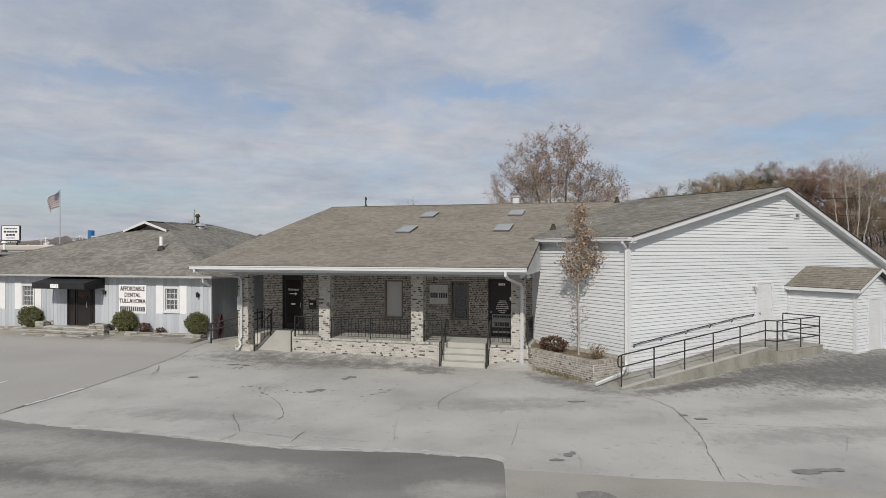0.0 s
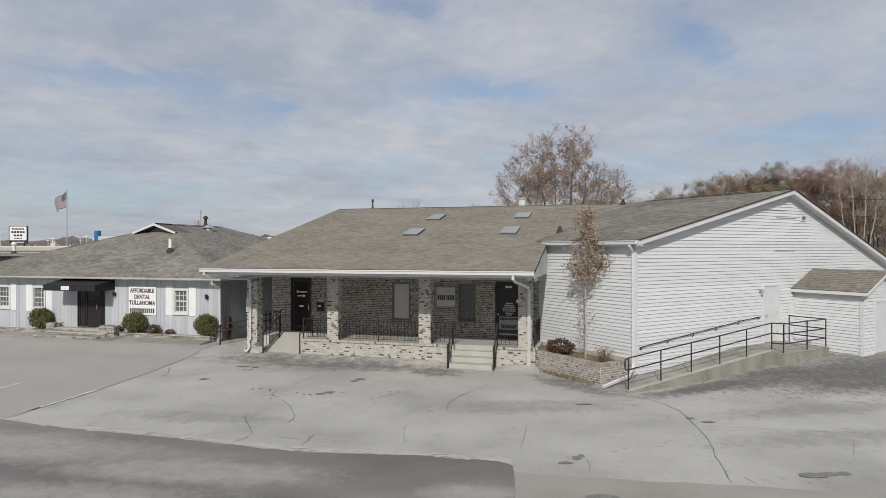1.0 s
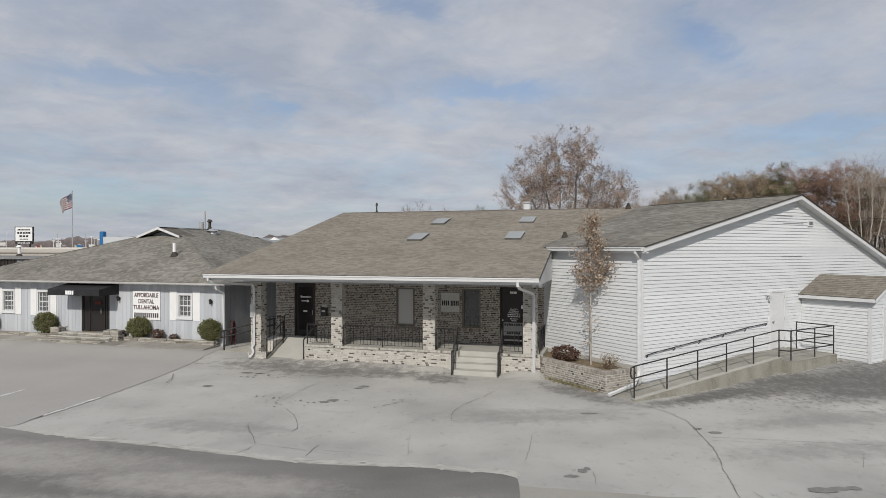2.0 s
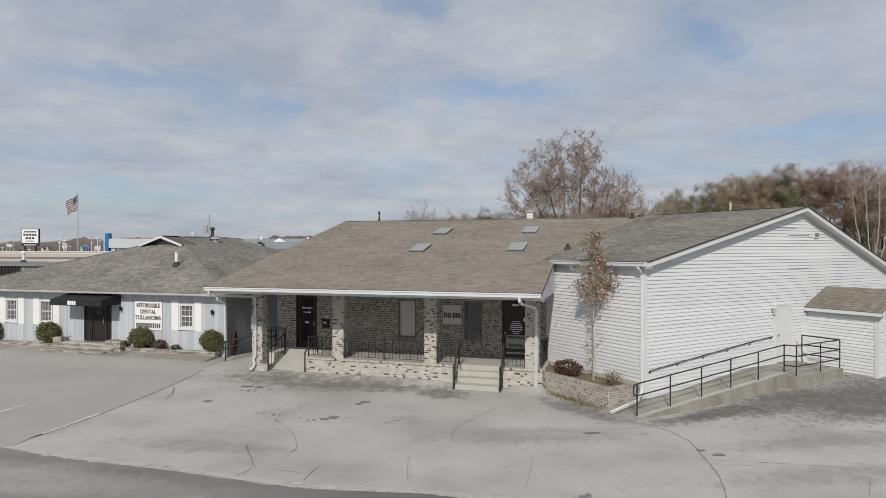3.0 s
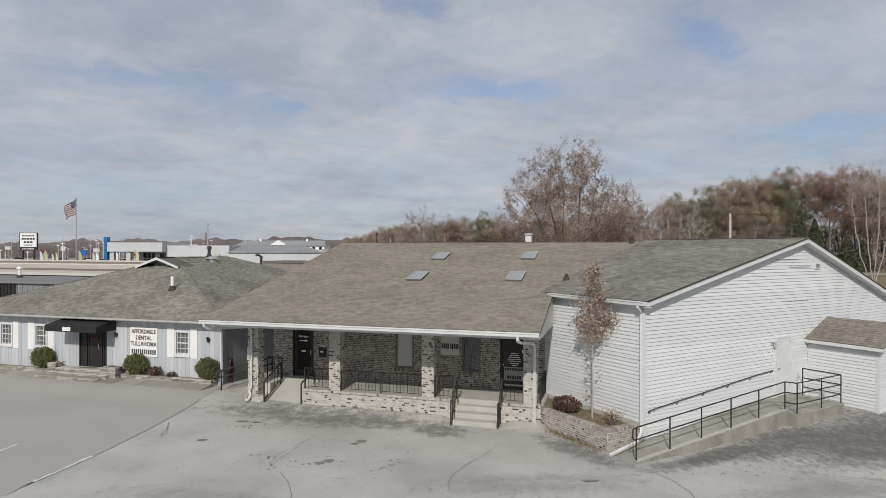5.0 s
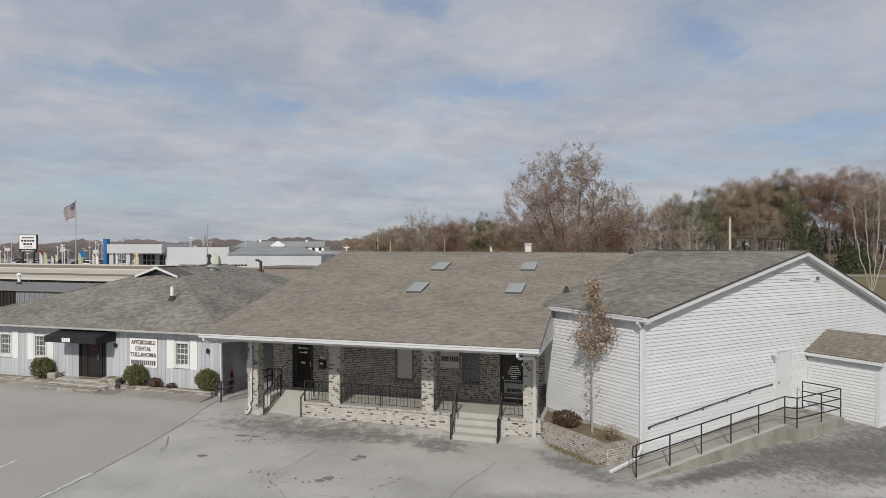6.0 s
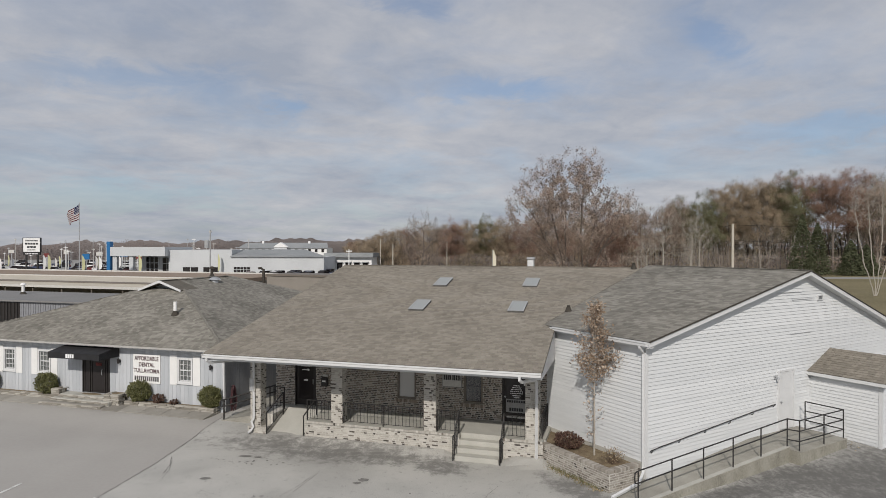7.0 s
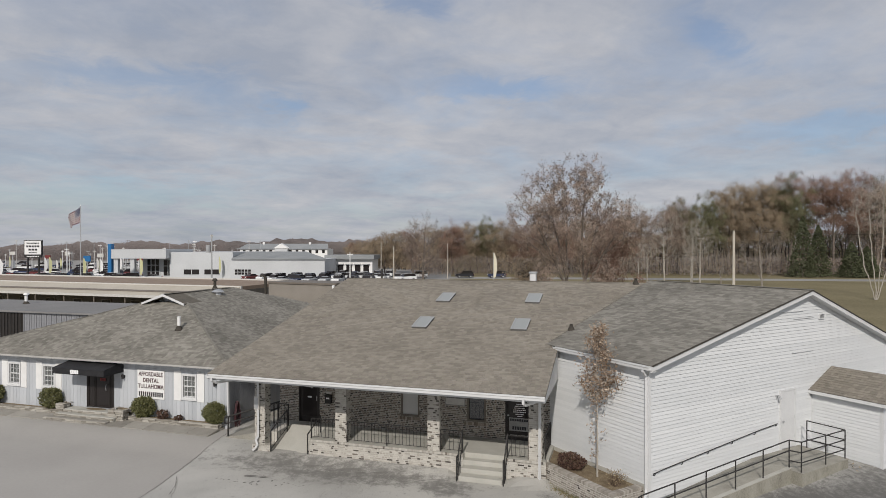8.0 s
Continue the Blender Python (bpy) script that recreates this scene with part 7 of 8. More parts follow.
def crown_lobes(h, r, base, seed, k=9):
    """Lobes of an uneven rounded crown of height h and radius r, from base up."""
    rg = random.Random(seed)
    out, mid = [(0, 0, (h + base) / 2, r * 0.6, r * 0.6, (h - base) / 2)], (h + base) / 2
    for i in range(k):
        a, t = math.tau * i * 0.381966 + rg.uniform(-0.4, 0.4), (i + 0.5) / k
        z = base + (h - base) * (0.18 + 0.64 * t)
        w = r * 0.58 * math.sqrt(max(0.1, 1 - ((z - mid) / (h - base) * 1.6) ** 2))
        q = r * rg.uniform(0.38, 0.52)
        out.append((w * math.cos(a), w * math.sin(a), z, q, q, min(q * 0.9, h - z)))
    return out


def wood_tree(matrix, h, r, base, mat, n, leaves, size, label, seed, bark=BARK, spray=0.5, twigs=0, shell=0.6, tip=0.022, group="wood edge trees"):
    lean = random.Random(seed).uniform(-0.5, 0.5)
    return lobed_tree("tree", matrix, [[(0, 0, -0.2), (lean * 0.4, 0, base), (lean, 0.2, h * 0.72)]], crown_lobes(h, r, base, seed), n, leaves, size, mat, bark, label, seed, group, tip=tip, shell=shell, spray=spray, twigs=twigs)


MODELS = {
    "tan": wood_tree(pose(83.2, 172, -0.1), 27, 7.8, 7.0, BROWN, 300, 34000, 0.14, "tall tan-brown autumn oak", 41),
    "tan_low": wood_tree(pose(-18.2, 178, -0.1), 13, 4.4, 1.2, BROWN, 190, 15000, 0.125, "low brown autumn tree at the wood's edge", 47, spray=0.45),
    "rust": wood_tree(pose(103, 172, -0.1), 29, 8.6, 10.5, RUST, 260, 24000, 0.14, "tall rust-red autumn oak with gaps below its crown", 42),
    "rust_low": wood_tree(pose(15.3, 178, -0.1), 14, 4.6, 1.4, RUST, 190, 15000, 0.125, "low rust-red autumn tree at the wood's edge", 48, spray=0.45),
    "olive": wood_tree(pose(67.5, 172, -0.1), 22.5, 6.4, 6.0, OLIVE, 260, 27000, 0.14, "tall olive-green leafy tree", 43),
    "dull": wood_tree(pose(57.7, 172, -0.1), 20.5, 6.0, 4.5, DULL, 300, 15000, 0.125, "tall half-bare grey-brown tree", 44, spray=0.55, twigs=2),
    "bare": wood_tree(pose(44.7, 135, -0.1), 15.5, 4.6, 4.0, DULL, 150, 260, 0.14, "bare pale grey-barked tree on the grass", 45, PALE_BARK, twigs=3, shell=0.3, tip=0.017, group="bare field trees"),
    "wide": wood_tree(pose(59.3, 122, -0.1), 12.4, 6.6, 2.6, DULL, 190, 500, 0.13, "wide bare grey tree on the grass", 49, GREY_BARK, twigs=3, shell=0.3, tip=0.014, group="bare field trees"),
}
NATIVE = {"tan": 27, "tan_low": 13, "rust": 29, "rust_low": 14, "olive": 22.5, "dull": 20.5, "bare": 15.5, "wide": 12.4}
edge = [("dull", 51, 173, 18), ("dull", 62.5, 175, 20), ("olive", 63.4, 178, 20.5), ("tan", 75.5, 174, 24), ("tan", 79.5, 179, 26), ("tan", 88, 177, 25), ("olive", 92.5, 174, 26.5), ("rust", 97.5, 176, 28.2),
        ("rust", 109, 175, 28.3), ("dull", 115, 172, 26), ("olive", 118, 178, 26), ("tan", 124, 172, 26), ("rust", 133, 174, 28), ("olive", 142, 173, 27), ("tan", 152, 176, 28),
        ("tan_low", -46, 262, 9.6), ("rust_low", -40, 238, 9.4), ("tan_low", -34.5, 215, 9.6), ("tan_low", -29.5, 198, 10.2), ("tan_low", -24.7, 182, 10.8), ("tan_low", -21.5, 179, 11.9), ("rust_low", -13.3, 180, 13), ("tan_low", -8.4, 178, 13.4), ("tan_low", -4.5, 181, 13.8), ("rust_low", -2.0, 177, 14.4), ("tan_low", 3.1, 178, 14.8),
        ("olive", 8.3, 179, 15.7), ("tan_low", 12, 177, 15), ("rust_low", 20.5, 178, 15), ("tan_low", 25.5, 179, 15.5), ("rust_low", 31, 177, 15.5), ("tan_low", 36.5, 178, 16), ("rust_low", 42, 176, 16.5), ("tan_low", 47, 177, 17)]
for i, (kind_of, x, y, h) in enumerate(edge):
    k = 1.05 * h / NATIVE[kind_of]
    wide = k * (0.93 + 0.16 * ((i * 37) % 10) / 10)
    copy_thing(MODELS[kind_of], pose(x, y, -0.1, 0, 0, (i * 77) % 360) @ Matrix.Diagonal((wide, wide, k, 1)))
for i, (kind_of, x, y, h) in enumerate((("bare", 41, 135, 10.3), ("bare", 48.0, 128, 15.4), ("bare", 49.2, 127, 14.2), ("wide", 53.9, 128, 8.4), ("bare", 38, 131, 9.5), ("wide", 33, 133, 9.0), ("bare", 45.5, 122, 9))):
    k = h / NATIVE[kind_of]
    copy_thing(MODELS[kind_of], pose(x, y, -0.1, 0, 0, 60 + i * 83) @ Matrix.Diagonal((k, k, k, 1)))
lobed_tree("tree", pose(-8.5, 147, -0.1), [[(0, 0, -0.2), (0.1, 0, 3), (0.4, 0, 9), (0.2, 0, 14)]], [(0, 0, 9.5, 4.6, 4.4, 6.0), (-3, 0, 8, 2.6, 2.6, 4.5), (3.2, 0, 8.2, 2.6, 2.6, 4.6), (0, 0, 4.2, 4.5, 4, 3.4)],
           300, 5500, 0.12, DULL, BARK, "spreading half-bare brown tree", 46, tip=0.02, shell=0.35, spray=0.5, twigs=5, twig=1.5)
wood_tree(pose(18.8, 78, -0.1), 11.5, 4.0, 1.2, RUST, 180, 8000, 0.12, "smaller reddish tree beside the maple", 8, spray=0.35, tip=0.014, group="trees beside the maple")
wood_tree(pose(8.6, 78, -0.1), 7.5, 3.2, 0.8, BROWN, 140, 4200, 0.11, "smaller brown tree beside the maple", 9, spray=0.35, tip=0.013, group="trees beside the maple")
lobed_tree("tree", pose(60.9, 91.7, -0.1), [[(0, 0, -0.2), (-0.3, 0, 1.2), (-1.6, 0, 5.0), (-2.3, 0, 9.0), (-2.9, 0, 14)], [(0.1, 0, -0.2), (0.1, 0, 1.5), (-0.5, 0.3, 8), (-0.9, 0.2, 16)], [(0.2, 0, -0.2), (0.4, 0, 1.5), (0.9, -0.2, 8), (1.3, 0, 17)], [(0.3, 0.1, -0.2), (0.8, 0, 1.6), (2.2, 0, 7), (3.2, 0, 13)]],
           [(-2.7, 0, 12.5, 1.6, 1.6, 4.0), (-0.6, 0, 14, 1.7, 1.7, 4.4), (1.4, 0, 14.5, 1.8, 1.8, 4.2), (3.2, 0, 11.5, 1.7, 1.7, 3.6)],
           330, 400, 0.12, DULL, PALE_BARK, "tall bare pale-barked sycamore with several stems", 51, tip=0.0095, shell=0.15, twigs=3, twig=1.1)


# distance haze is mixed into these colours: greyer, paler, low in contrast
HAZY_TWIG = autumn("hazy_bare_twigs", (0.17, 0.145, 0.138), (0.215, 0.185, 0.175), (0.26, 0.225, 0.213))
HAZY_RUST = autumn("hazy_rust_leaves", (0.17, 0.125, 0.112), (0.215, 0.16, 0.142), (0.26, 0.198, 0.175))


def evergreen(matrix, h, r, seed):
    ob = thing("tree", matrix, "dense dark evergreen at the wood's edge", "tree", "evergreens")
    rg = random.Random(seed)
    part("trunk", tube(bmesh.new(), [(0, 0, 0), (0, 0, h * 0.9)], 0.2, 6, 0.04), BARK, ob)
    bm = bmesh.new()
    for i in range(3200):
        z = h * rg.random() ** 1.3
        rr = r * (1 - z / h) ** 0.75 * (0.75 + 0.35 * noise.noise(Vector((seed, z * 0.8, i * 0.001)))) * rg.uniform(0.6, 1.05)
        a = rg.uniform(0, math.tau)
        rr *= 1 + 0.25 * noise.noise(Vector((math.cos(a) * 2, math.sin(a) * 2, z * 0.6 + seed)))
        leaf(bm, Vector((rr * math.cos(a), rr * math.sin(a), z + 0.3)), rg.uniform(0.18, 0.42), rg)
    part("crown", bm, PINE, ob)


for i, (x, y, h, r) in enumerate(((87, 158, 15, 4.6), (92, 160, 13, 4.4), (98.5, 157, 8.5, 4.2), (103, 158, 7.5, 4.2))):
    evergreen(pose(x, y, -0.1), h, r, 70 + i)


def wood_mass(name, n, xs, depth, top, size, mats, label, seed, trunks=0, core=False):
    """A belt of far wood: trunks and countless leaf clumps, with a dense thicket inside, in one object."""
    rg = random.Random(seed)
    bm = bmesh.new()
    for i in range(n):
        x = rg.uniform(*xs)
        y = depth(x) + rg.uniform(0, 22)
        h = top(x) * (0.86 + 0.2 * noise.noise(Vector((x * 0.13, y * 0.1, seed))))
        z = h * (1 - rg.random() ** 1.15 * 0.98)
        leaf(bm, Vector((x, y, z)), size * rg.uniform(0.5, 1.3), rg, 1.0, (0, -1.8, 0))
    for f in bm.faces:
        c = f.calc_center_median()
        v = noise.noise(Vector((c.x * 0.07, c.y * 0.05, seed + 5))) + rg.gauss(0, 0.12)
        f.material_index = 0 if v < -0.12 else (1 if v < 0.15 else (2 if v < 0.32 else 3))
    if core:
        xs_in = [xs[0] + 1.5 * i for i in range(int((xs[1] - xs[0]) / 1.5))]
        for a, b in zip(xs_in, xs_in[1:]):
            ends = [(x, depth(x) + 14, top(x) * (0.94 + 0.16 * noise.noise(Vector((x * 0.23, 0, seed))))) for x in (a, b)]
            bm.faces.new([bm.verts.new((x, y, z)) for x, y, z in ((*ends[0][:2], -0.3), (*ends[1][:2], -0.3), ends[1], ends[0])])
    before = len(bm.faces)
    for i in range(trunks):
        x = rg.uniform(*xs)
        y = depth(x) + rg.uniform(-2, 6)
        tube(bm, [(x, y, -0.2), (x + rg.gauss(0, 0.5), y, top(x) * 0.45), (x + rg.gauss(0, 1), y, top(x) * 0.8)], 0.22, 4, 0.06, cap=False)
    bm.faces.ensure_lookup_table()
    for f in bm.faces[before:]:
        f.material_index = 4
    single(name, bm, mats + [DARK_BARK], Matrix(), label, "wood", kind="stuff")


def near_top(x):
    return 9.5 + 4.5 * smooth((x - 20) / 60) - 3 * smooth((-x) / 40)


wood_mass("wood", 120000, (-34, 190), lambda x: 182 + 1.2 * max(0, -x), near_top, 0.27, [DULL, BROWN, RUST, OLIVE], "mixed brown and rust autumn wood beyond the road", 3, 300)
wood_mass("wood", 60000, (-10, 190), lambda x: 164, lambda x: 5.5, 0.16, [DULL, HAZY_TWIG, BROWN, HAZY_TWIG], "low brown brush along the wood's edge", 4)
wood_mass("wood", 130000, (-420, -20), lambda x: 330 + 60 * smooth((x + 150) / 80), lambda x: 8.6 + 3.0 * smooth((x + 230) / 60) + 1.2 * math.sin(x * 0.05) + 0.9 * math.sin(x * 0.17), 0.24, [HAZY_TWIG, HAZY_TWIG, HAZY_RUST, HAZY_TWIG], "distant low wooded horizon", 5, core=True)


# ---- pieces of walls and roofs ----
def joined(name, verts, faces, mat, parent, label="", at=None):
    me = bpy.data.meshes.new(name)
    me.from_pydata(verts, [], faces)
    me.materials.append(mat)
    return part(name, me, mat, parent, label, at, kind="stuff")


BRICK_L, BRICK_H, JOINT = 0.203, 0.050, 0.018


WIDTHS = (0.096, 0.096, 0.203)


def brick_cells(length, z0, z1, openings=(), shift=0.0, seed=1, dark=0.36):
    """Courses of mixed brick lengths over a wall face: (x0, x1, z0, z1, unevenness, burnt) of each, cut at the openings."""
    rng = random.Random(seed)
    cells, z = [], z0
    while z + BRICK_H * 0.6 < z1:
        zt = min(z + BRICK_H, z1)
        x, last = -shift - rng.uniform(0, BRICK_L), False
        while x < length:
            w = rng.choice(WIDTHS)
            a, b = max(0.0, x), min(length, x + w)
            burnt = not last and rng.random() < dark * (2.0 if w < 0.12 else 0.8)
            last = burnt
            x += w + JOINT
            spans = [(a, b)]
            for o in openings:
                if o[2] < z + BRICK_H * 0.5 < o[3]:
                    spans = [s for p, q in spans for s in ((p, min(q, o[0])), (max(p, o[1]), q)) if s[1] - s[0] > 0.02]
            cells += [(p, q, z, zt, rng.uniform(-0.003, 0.004), burnt) for p, q in spans if q - p > 0.03]
        z += BRICK_H + JOINT
    return cells


def brick_mass(cells, proud=0.010):
    verts, faces = [], []
    for a, b, z0, z1, j, burnt in cells:
        n, y = len(verts), -proud - j
        e = 0.004
        verts += [(a, 0.0, z0), (b, 0.0, z0), (b, 0.0, z1), (a, 0.0, z1), (a + e, y, z0 + e), (b - e, y, z0 + e), (b - e, y, z1 - e), (a + e, y, z1 - e)]
        faces += [(n + 4, n + 5, n + 6, n + 7), (n, n + 1, n + 5, n + 4), (n + 1, n + 2, n + 6, n + 5), (n + 2, n + 3, n + 7, n + 6), (n + 3, n, n + 4, n + 7)]
    return verts, faces


BRICK_MESHES = {}


def brick_mesh(w, h, mat):
    key = (round(w, 2), round(h, 2), mat.name)
    if key not in BRICK_MESHES:
        me = bpy.data.meshes.new("brick")
        v, f = brick_mass([(0, key[0], 0, h, 0.0, False)])
        me.from_pydata(v, [], f)
        me.materials.append(mat)
        BRICK_MESHES[key] = me
    return BRICK_MESHES[key]


def lay_bricks(parent, m, cells, mat=BRICK):
    """Each brick an object of its own on shared meshes."""
    for a, b, z0, z1, j, burnt in cells:
        part("brick", brick_mesh(b - a, z1 - z0, CHARRED if burnt else mat), None, parent, at=m @ pose(a, -j, z0))


def brickwork(parent, cells, at=None, label=""):
    """The rest of a wall's bricks in one mesh."""
    v, f = brick_mass(cells)
    ob = joined("brickwork", v, f, BRICKS, parent, label, at)
    ob.data.materials.append(CHARREDS)
    for poly in ob.data.polygons:
        poly.material_index = 1 if cells[poly.index // 5][5] else 0
    return ob


def face(x, y, turn=0):
    return pose(x, y, 0, 0, 0, turn)


part_ops = [(a - WALL_L, b - WALL_L, c - 0.0, d) for a, b, c, d in OPEN]
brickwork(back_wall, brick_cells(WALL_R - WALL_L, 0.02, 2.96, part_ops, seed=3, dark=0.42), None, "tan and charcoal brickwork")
for i, (ob, (a, b)) in enumerate(zip(columns, COLS)):
    w, d = b - a - 0.024, 0.376
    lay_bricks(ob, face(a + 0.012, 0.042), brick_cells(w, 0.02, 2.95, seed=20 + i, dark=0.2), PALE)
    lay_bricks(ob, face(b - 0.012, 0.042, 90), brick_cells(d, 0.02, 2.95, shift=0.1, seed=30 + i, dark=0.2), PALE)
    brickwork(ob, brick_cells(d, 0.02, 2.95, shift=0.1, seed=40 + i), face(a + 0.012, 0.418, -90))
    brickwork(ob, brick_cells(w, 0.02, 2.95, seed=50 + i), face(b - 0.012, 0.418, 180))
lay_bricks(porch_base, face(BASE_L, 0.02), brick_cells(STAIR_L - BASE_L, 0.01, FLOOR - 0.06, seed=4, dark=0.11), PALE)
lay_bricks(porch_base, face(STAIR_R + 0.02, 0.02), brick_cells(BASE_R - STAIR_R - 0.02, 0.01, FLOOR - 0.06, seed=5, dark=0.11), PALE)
brickwork(porch_base, brick_cells(0.22, 0.01, FLOOR - 0.06, seed=6), face(BASE_R, 0.02, 90))
lay_bricks(porch_base, face(-10.62, -0.02), brick_cells(0.78, 0.01, 0.25, seed=7, dark=0.1), PALE)
lay_bricks(porch_base, face(-9.84, -0.02, 90), brick_cells(0.52, 0.01, 0.25, seed=8, dark=0.1), PALE)


def rowlock(parent, x0, x1, y0, y1, z0, z1, along="x", mat=BRICK, dark=0.0):
    """A course of bricks on edge, laid side by side."""
    rng = random.Random(int(abs(x0 + y0) * 50))
    lo, hi = (x0, x1) if along == "x" else (y0, y1)
    n = max(1, round((hi - lo) / 0.076))
    step = (hi - lo) / n
    if along == "x":
        me = mesh_of("cap_brick", boxes((0.004, step - 0.004, y0, y1, z0, z1), bevel=0.006), mat)
    else:
        me = mesh_of("cap_brick", boxes((x0, x1, 0.004, step - 0.004, z0, z1), bevel=0.006), mat)
    burnt = me.copy()
    burnt.materials[0] = CHARRED
    for i in range(n):
        t = lo + i * step
        part("cap_brick", burnt if rng.random() < dark else me, None, parent, at=pose(t if along == "x" else 0, 0 if along == "x" else t, rng.uniform(-0.003, 0.003)))


rowlock(porch_base, -10.63, -9.83, -0.035, 0.2, 0.262, 0.325, mat=PALE)
rowlock(cap_row, BASE_L, STAIR_L - 0.01, -0.03, 0.0, FLOOR - 0.062, FLOOR + 0.02, mat=PALE, dark=0.07)
rowlock(cap_row, STAIR_R + 0.03, BASE_R, -0.03, 0.0, FLOOR - 0.062, FLOOR + 0.02, mat=PALE, dark=0.07)

pf, pe = [o for o in planter.children if o.name.startswith("front_wall")][0], [o for o in planter.children if o.name.startswith("end_wall")][0]
lay_bricks(pf, face(PX, 4.1, -90), brick_cells(4.1 - PY, -0.03, PZT - 0.11, seed=9, dark=0.05), OLD_BRICK)
lay_bricks(pe, face(PX, PY), brick_cells(-0.03 - PX, -0.03, PZT - 0.11, seed=10, dark=0.05), OLD_BRICK)
rowlock(pf, PX - 0.02, PX + 0.21, PY, 4.1, PZT - 0.1, PZT, "y", OLD_BRICK)
rowlock(pe, PX + 0.22, -0.05, PY - 0.02, PY + 0.21, PZT - 0.1, PZT, "x", OLD_BRICK)

# lap siding, board by board
LAP = 0.1143


def lap_board(s0, s1, t0, t1, z0, z1):
    """A clapboard seen from -y: its foot stands proud; s0..s1 at the foot, t0..t1 at the top."""
    bm = bmesh.new()
    v = [bm.verts.new(p) for p in ((s0, -0.028, z0), (s1, -0.028, z0), (t1, -0.003, z1), (t0, -0.003, z1), (s0, 0.0, z0), (s1, 0.0, z0), (t1, 0.0, z1), (t0, 0.0, z1))]
    for q in ((0, 1, 2, 3), (4, 5, 1, 0), (1, 5, 6, 2), (3, 2, 6, 7), (4, 0, 3, 7)):
        bm.faces.new([v[i] for i in q])
    return bm


def lap_wall(parent, m, length, z0, z1, left, right, gaps=(), mat=WHITE_SIDING):
    z = z0
    while z < z1 - 0.02:
        zt = min(z + LAP, z1)
        a0, b0, a1, b1 = left(z), right(z), left(zt), right(zt)
        if b0 - a0 < 0.1:
            break
        spans = [(a0, b0, a1, b1)]
        for g in gaps:
            if g[2] < z + LAP / 2 < g[3]:
                spans = [w for p in spans for w in ((p[0], min(p[1], g[0]), p[2], min(p[3], g[0])), (max(p[0], g[1]), p[1], max(p[2], g[1]), p[3])) if w[1] - w[0] > 0.02]
        for s in spans:
            if s[3] > s[2]:
                part("siding_board", lap_board(*s[:2], *s[2:], z, zt), mat, parent, at=m)
        z += LAP


KW = (W_RIDGE_Z - W_EAVE_Z) / (W_RIDGE_S - W_EAVE_S)


def rake_left(z):
    return max(0.06, W_EAVE_S + (z + 0.17 - W_EAVE_Z) / KW)


lap_wall(gable_wall, pose(0, 0.02, 0), W_LEN, 0.17, W_RIDGE_Z - 0.2, rake_left, lambda z: min(W_LEN, W_RIDGE_S + (W_RIDGE_Z - 0.17 - z) / W_FALL), [(6.56, 7.5, 0, 2.72), (8.62, 11.18, 0, 2.5)])
lap_wall(front_wall, pose(0.02, W_FRONT, 0, 0, 0, -90), W_FRONT, 0.67, 4.09, lambda z: 0.0, lambda z: W_FRONT - 0.06)
lap_wall(shed_side, pose(0, 0, 0, 0, 0, -90), SH_D, 0.24, SH_E - 0.05, lambda z: 0.0, lambda z: SH_D - 0.06)
lap_wall(shed_gable, pose(0, -SH_D, 0), SH_W, 0.24, SH_R - 0.15, lambda z: max(0.06, (z - SH_E + 0.05) / SH_K), lambda z: min(SH_W - 0.06, SH_W - (z - SH_E + 0.05) / SH_K), [(0.85, 1.85, 0, 2.2)])
part("corner_board", boxes((-0.03, 0.05, -SH_D - 0.03, -SH_D - 0.005, 0.22, SH_E), (-0.03, -0.005, -SH_D - 0.005, -SH_D + 0.06, 0.22, SH_E)), WHITE_TRIM, shed)
# two patched places in the siding
for s, z, w in ((6.5, 5.42, 1.5), (7.4, 5.15, 1.3), (7.3, 3.95, 1.3)):
    part("siding_patch", lap_board(0, w, 0, w, z, z + 0.014), WHITE_TRIM, gable_wall, "grey gap where the siding was patched", at=pose(s, -0.012, 0))


# vertical grooved boards of the dental office
def upright_boards(parent, m, length, z0, z1, gaps, pitch=0.2, mat=GREY_SIDING):
    n = int(length / pitch)
    for i in range(n):
        a, b = i * pitch + 0.004, (i + 1) * pitch - 0.004
        spans = [(z0, z1)]
        for g in gaps:
            if g[0] < b and g[1] > a:
                spans = [w for p, q in spans for w in ((p, min(q, g[2])), (max(p, g[3]), q)) if w[1] - w[0] > 0.03]
        for p, q in spans:
            part("board", boxes((a, b, -0.007, 0.0, p, q)), mat, parent, at=m)


upright_boards(dental_wall, Matrix(), DU1 - DU0, 0.08, DEZ - 0.12, [(a - DU0, b - DU0, c, d) for a, b, c, d in d_open])
upright_boards(dental_side, face(DU1, DV + 0.02, 90), 8.0, 0.05, DEZ - 0.12, [], mat=SLATE_SIDING)


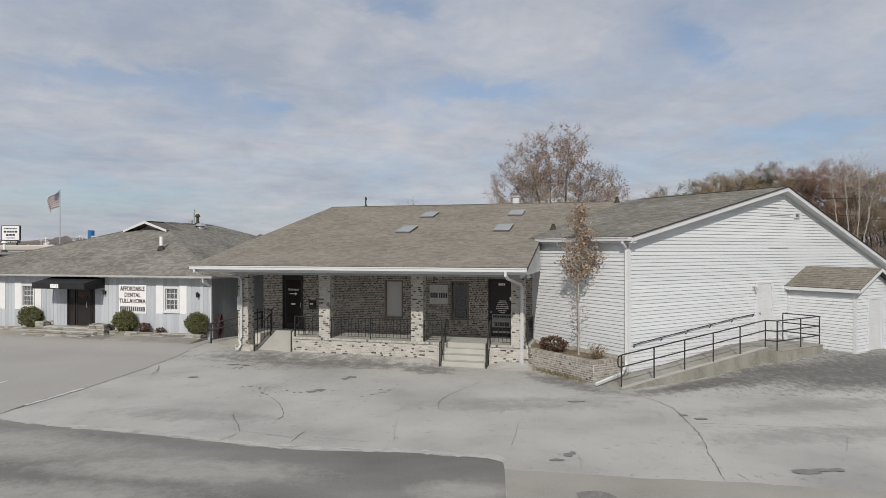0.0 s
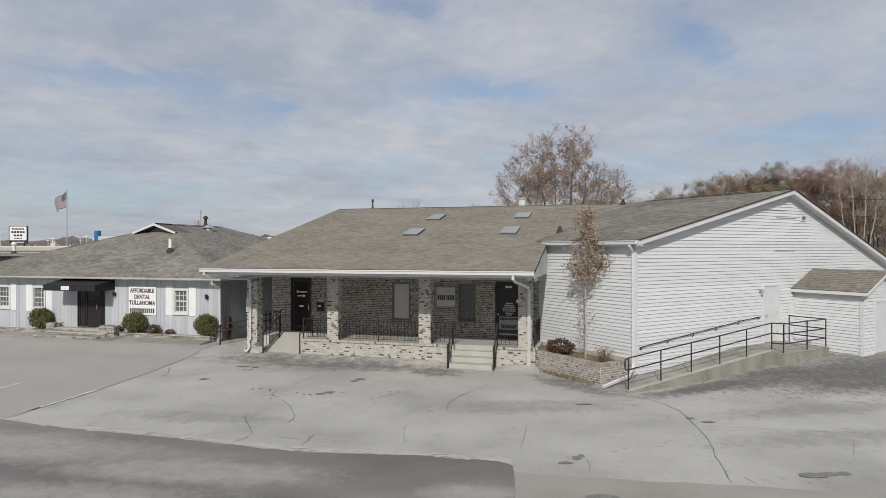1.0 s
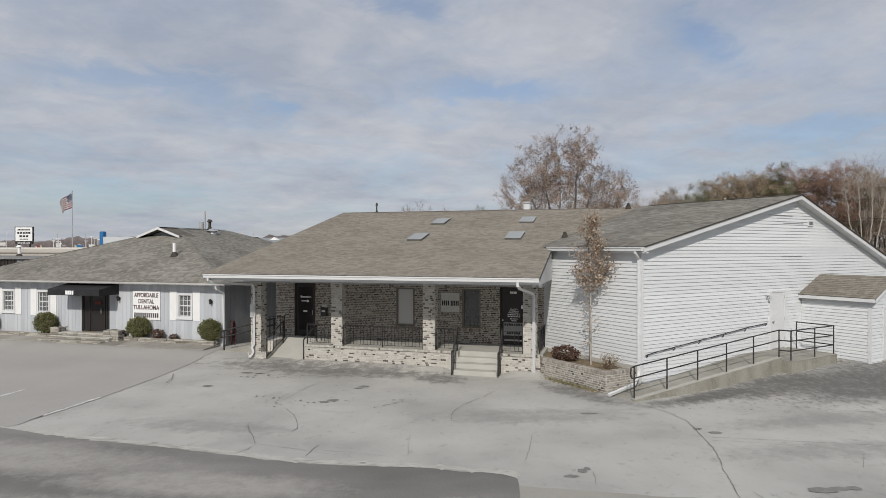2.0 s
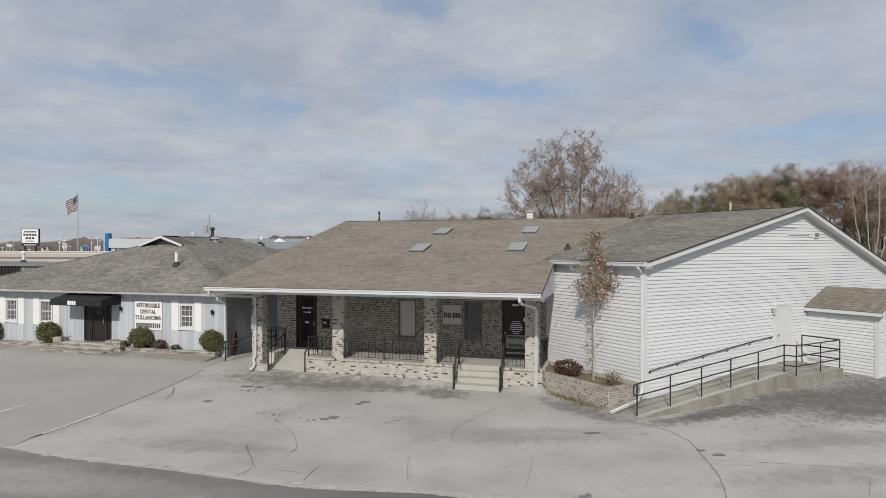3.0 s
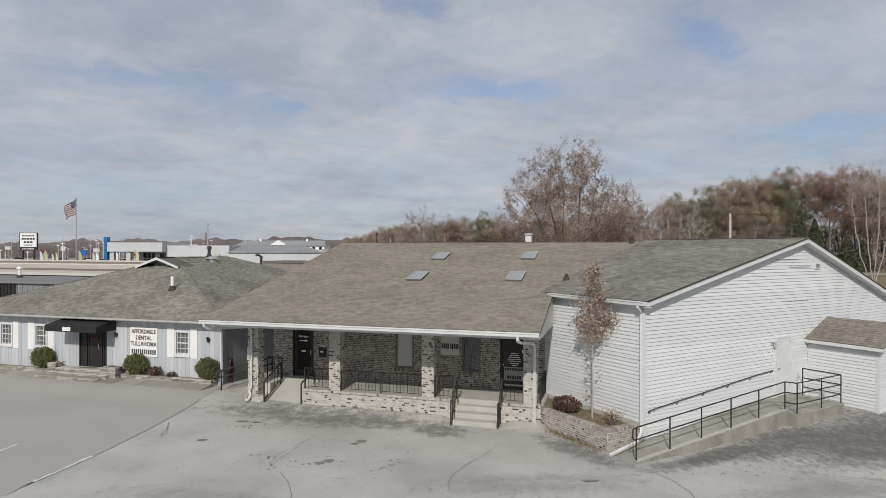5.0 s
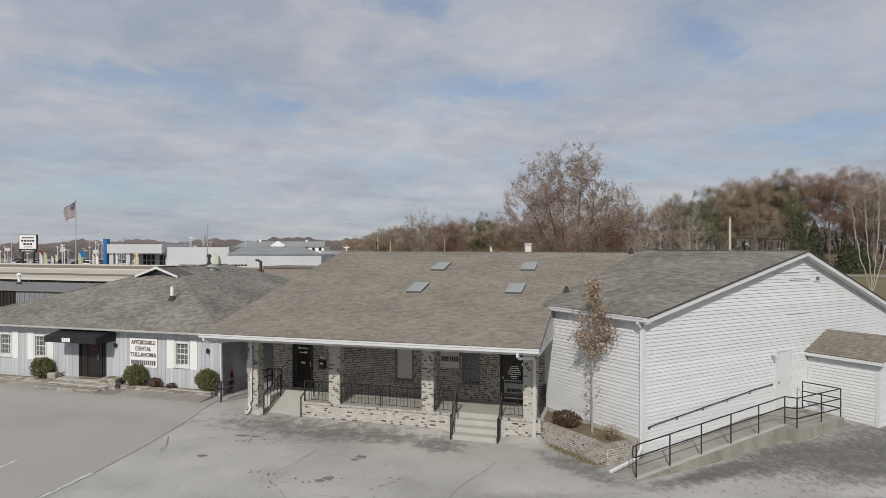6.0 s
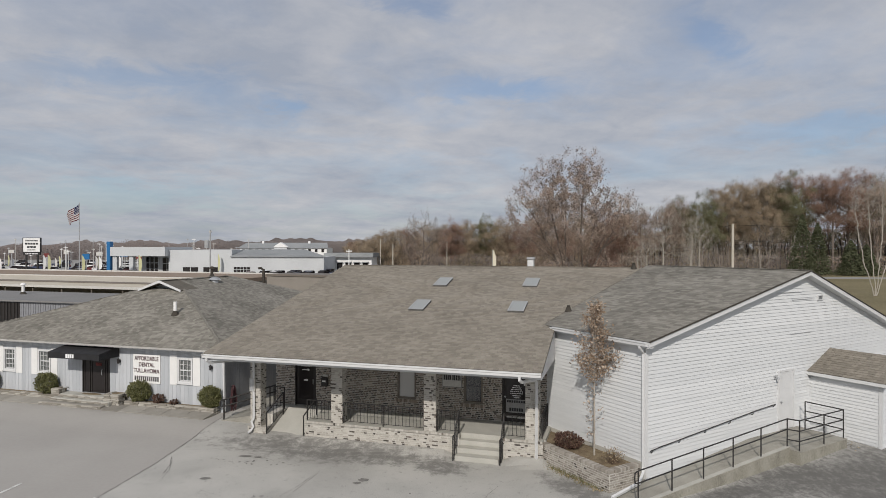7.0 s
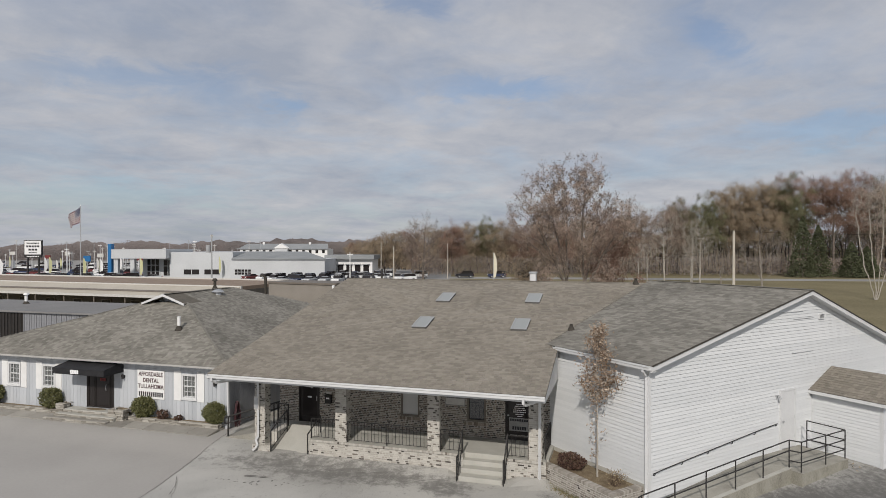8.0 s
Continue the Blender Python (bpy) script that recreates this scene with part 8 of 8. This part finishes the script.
# shingles, course by course
def shingle_field(parent, m, t_end, left, right, mat, exposure=0.14, tab=0.165, seed=1, thick=0.016):
    """Tabs on a roof plane: x along the eave, t up the slope; left(t), right(t) bound each course."""
    rng = random.Random(seed)
    verts, faces, t = [], [], 0.0
    while t < t_end - 0.02:
        te = min(t + exposure + 0.02, t_end)
        lo, hi = left(t), right(t)
        x = lo - rng.random() * tab
        while x < hi:
            a = max(lo, x)
            x += tab * rng.uniform(0.55, 1.45)
            b = min(hi, x)
            if b - a < 0.02:
                continue
            n, h, j = len(verts), thick * rng.uniform(0.75, 1.3), rng.uniform(-0.01, 0.01)
            g = 0.001
            verts += [m(a + g, t + j, h), m(b - g, t + j, h), m(b - g, te, 0.003), m(a + g, te, 0.003), m(a + g, t + j, 0.0), m(b - g, t + j, 0.0)]
            faces += [(n, n + 1, n + 2, n + 3), (n + 4, n + 5, n + 1, n)]
        t += exposure
    return joined("shingles", verts, faces, mat, parent)


def plane(origin, along, up):
    origin, along, up = Vector(origin), Vector(along).normalized(), Vector(up).normalized()
    normal = along.cross(up)
    return lambda x, t, h: tuple(origin + along * x + up * t + normal * h)


def lin(t0, x0, t1, x1):
    return lambda t: x0 + (x1 - x0) * (t - t0) / (t1 - t0)


# brick building: from the eave to the ridge
SLOPE = math.hypot(RIDGE_V - EAVE_V, RIDGE_Z - EAVE_Z) / (RIDGE_V - EAVE_V)
pl = plane((RAKE_L, EAVE_V - 0.03, EAVE_Z - 0.005), (1, 0, 0), (0, RIDGE_V - EAVE_V, RIDGE_Z - EAVE_Z))


def main_right(t):
    v = EAVE_V + t / SLOPE
    if v < V_RAKE:
        return RAKE_R - RAKE_L + 0.02
    if v < VALLEY_A.y:
        return RAKE_R - RAKE_L + (VALLEY_A.x - RAKE_R) * (v - V_RAKE) / (VALLEY_A.y - V_RAKE)
    return VALLEY_A.x - RAKE_L + (VALLEY_B.x - VALLEY_A.x) * (v - VALLEY_A.y) / (VALLEY_B.y - VALLEY_A.y)


T_MAIN = (RIDGE_V - EAVE_V) * SLOPE + 0.03
shingle_field(brick_building, pl, T_MAIN, lambda t: -0.02, main_right, SHINGLES, tab=0.18, seed=2, thick=0.013)
cap = mesh_of("ridge_cap", boxes((0, 0.305, -0.13, 0.13, 0.0, 0.014)), SHINGLES)
for i in range(int((VALLEY_B.x - RAKE_L - 0.2) / 0.31)):
    part("ridge_cap", cap, None, brick_building, at=pose(RAKE_L + 0.31 * i, RIDGE_V, RIDGE_Z))

# white wing: left slope, seen from its eave up to the ridge
W_SL = math.hypot(1, KW)
pw = plane((W_EAVE_S - 0.03, 8.0, W_EAVE_Z - 0.005), (0, -1, 0), (1, 0, KW))


def wing_left(t):
    s = W_EAVE_S + t / W_SL
    return 8.0 - (VA.y + (VB.y - VA.y) * (s - VA.x) / (VB.x - VA.x))


shingle_field(white_wing, pw, (W_RIDGE_S - W_EAVE_S) * W_SL, wing_left, lambda t: 8.29, SHINGLES_DARK, tab=0.24, seed=3, thick=0.009)
cap = mesh_of("ridge_cap", boxes((-0.13, 0.13, 0, 0.305, 0, 0.014)), SHINGLES_DARK)
for i in range(22):
    part("ridge_cap", cap, None, white_wing, at=pose(W_RIDGE_S, -0.28 + 0.31 * i, W_RIDGE_Z + 0.004))
# shed
ps = plane((-0.24, 0.0, SH_R - SH_K * (SH_W / 2 + 0.22) + 0.035), (0, -1, 0), (1, 0, SH_K))
shingle_field(shed, ps, (SH_W / 2 + 0.24) * math.hypot(1, SH_K), lambda t: 0.0, lambda t: SH_D + 0.27, SHINGLES, seed=4)

# dental office: front, right and left slopes
DSL = math.hypot(1, D_K)
DFL = math.hypot(1, D_F)
pd = plane((E0, EV - 0.03, DEZ - 0.005), (1, 0, 0), (0, 1, D_F))
shingle_field(dental, pd, (GV - EV) * DFL, lin(0, 0, (GV - EV) * DFL, D_RU - hw - E0), lin(0, E1 - E0, (GV - EV) * DFL, D_RU + hw - E0), SHINGLES_DARK, tab=0.17, seed=5, thick=0.010)
pr = plane((E1 + 0.03, EV, DEZ - 0.005), (0, 1, 0), (-1, 0, D_K))
TR = (E1 - D_RU) * DSL


def right_front(t):
    a = (E1 - D_RU - hw) * DSL
    return lin(0, 0, a, GV - EV)(t) if t < a else GV - EV - 0.3


shingle_field(dental, pr, TR, right_front, lin(0, D_BACK - EV, TR, D_RIDGE_END - EV), SHINGLES_DARK, tab=0.17, seed=6, thick=0.007)
for i in range(18):
    part("ridge_cap", cap, None, dental, at=pose(D_RU, GV - 0.35 + 0.31 * i, D_RZ + 0.02))
# caps along the two front hips
for foot, head in ((Vector((E1 + 0.02, EV, DEZ + 0.01)), Vector((D_RU + hw, GV, gz + 0.02))), (Vector((E0 - 0.02, EV, DEZ + 0.01)), Vector((D_RU - hw, GV, gz + 0.02)))):
    run_up = (head - foot).normalized()
    across = run_up.cross(Vector((0, 0, 1))).normalized()
    turn = Matrix((across, run_up, across.cross(run_up))).transposed().to_4x4()
    part("hip_cap", boxes((-0.05, 0.05, 0, (head - foot).length, 0, 0.006)), SHINGLES_DARK, dental, at=Matrix.Translation(foot) @ turn)
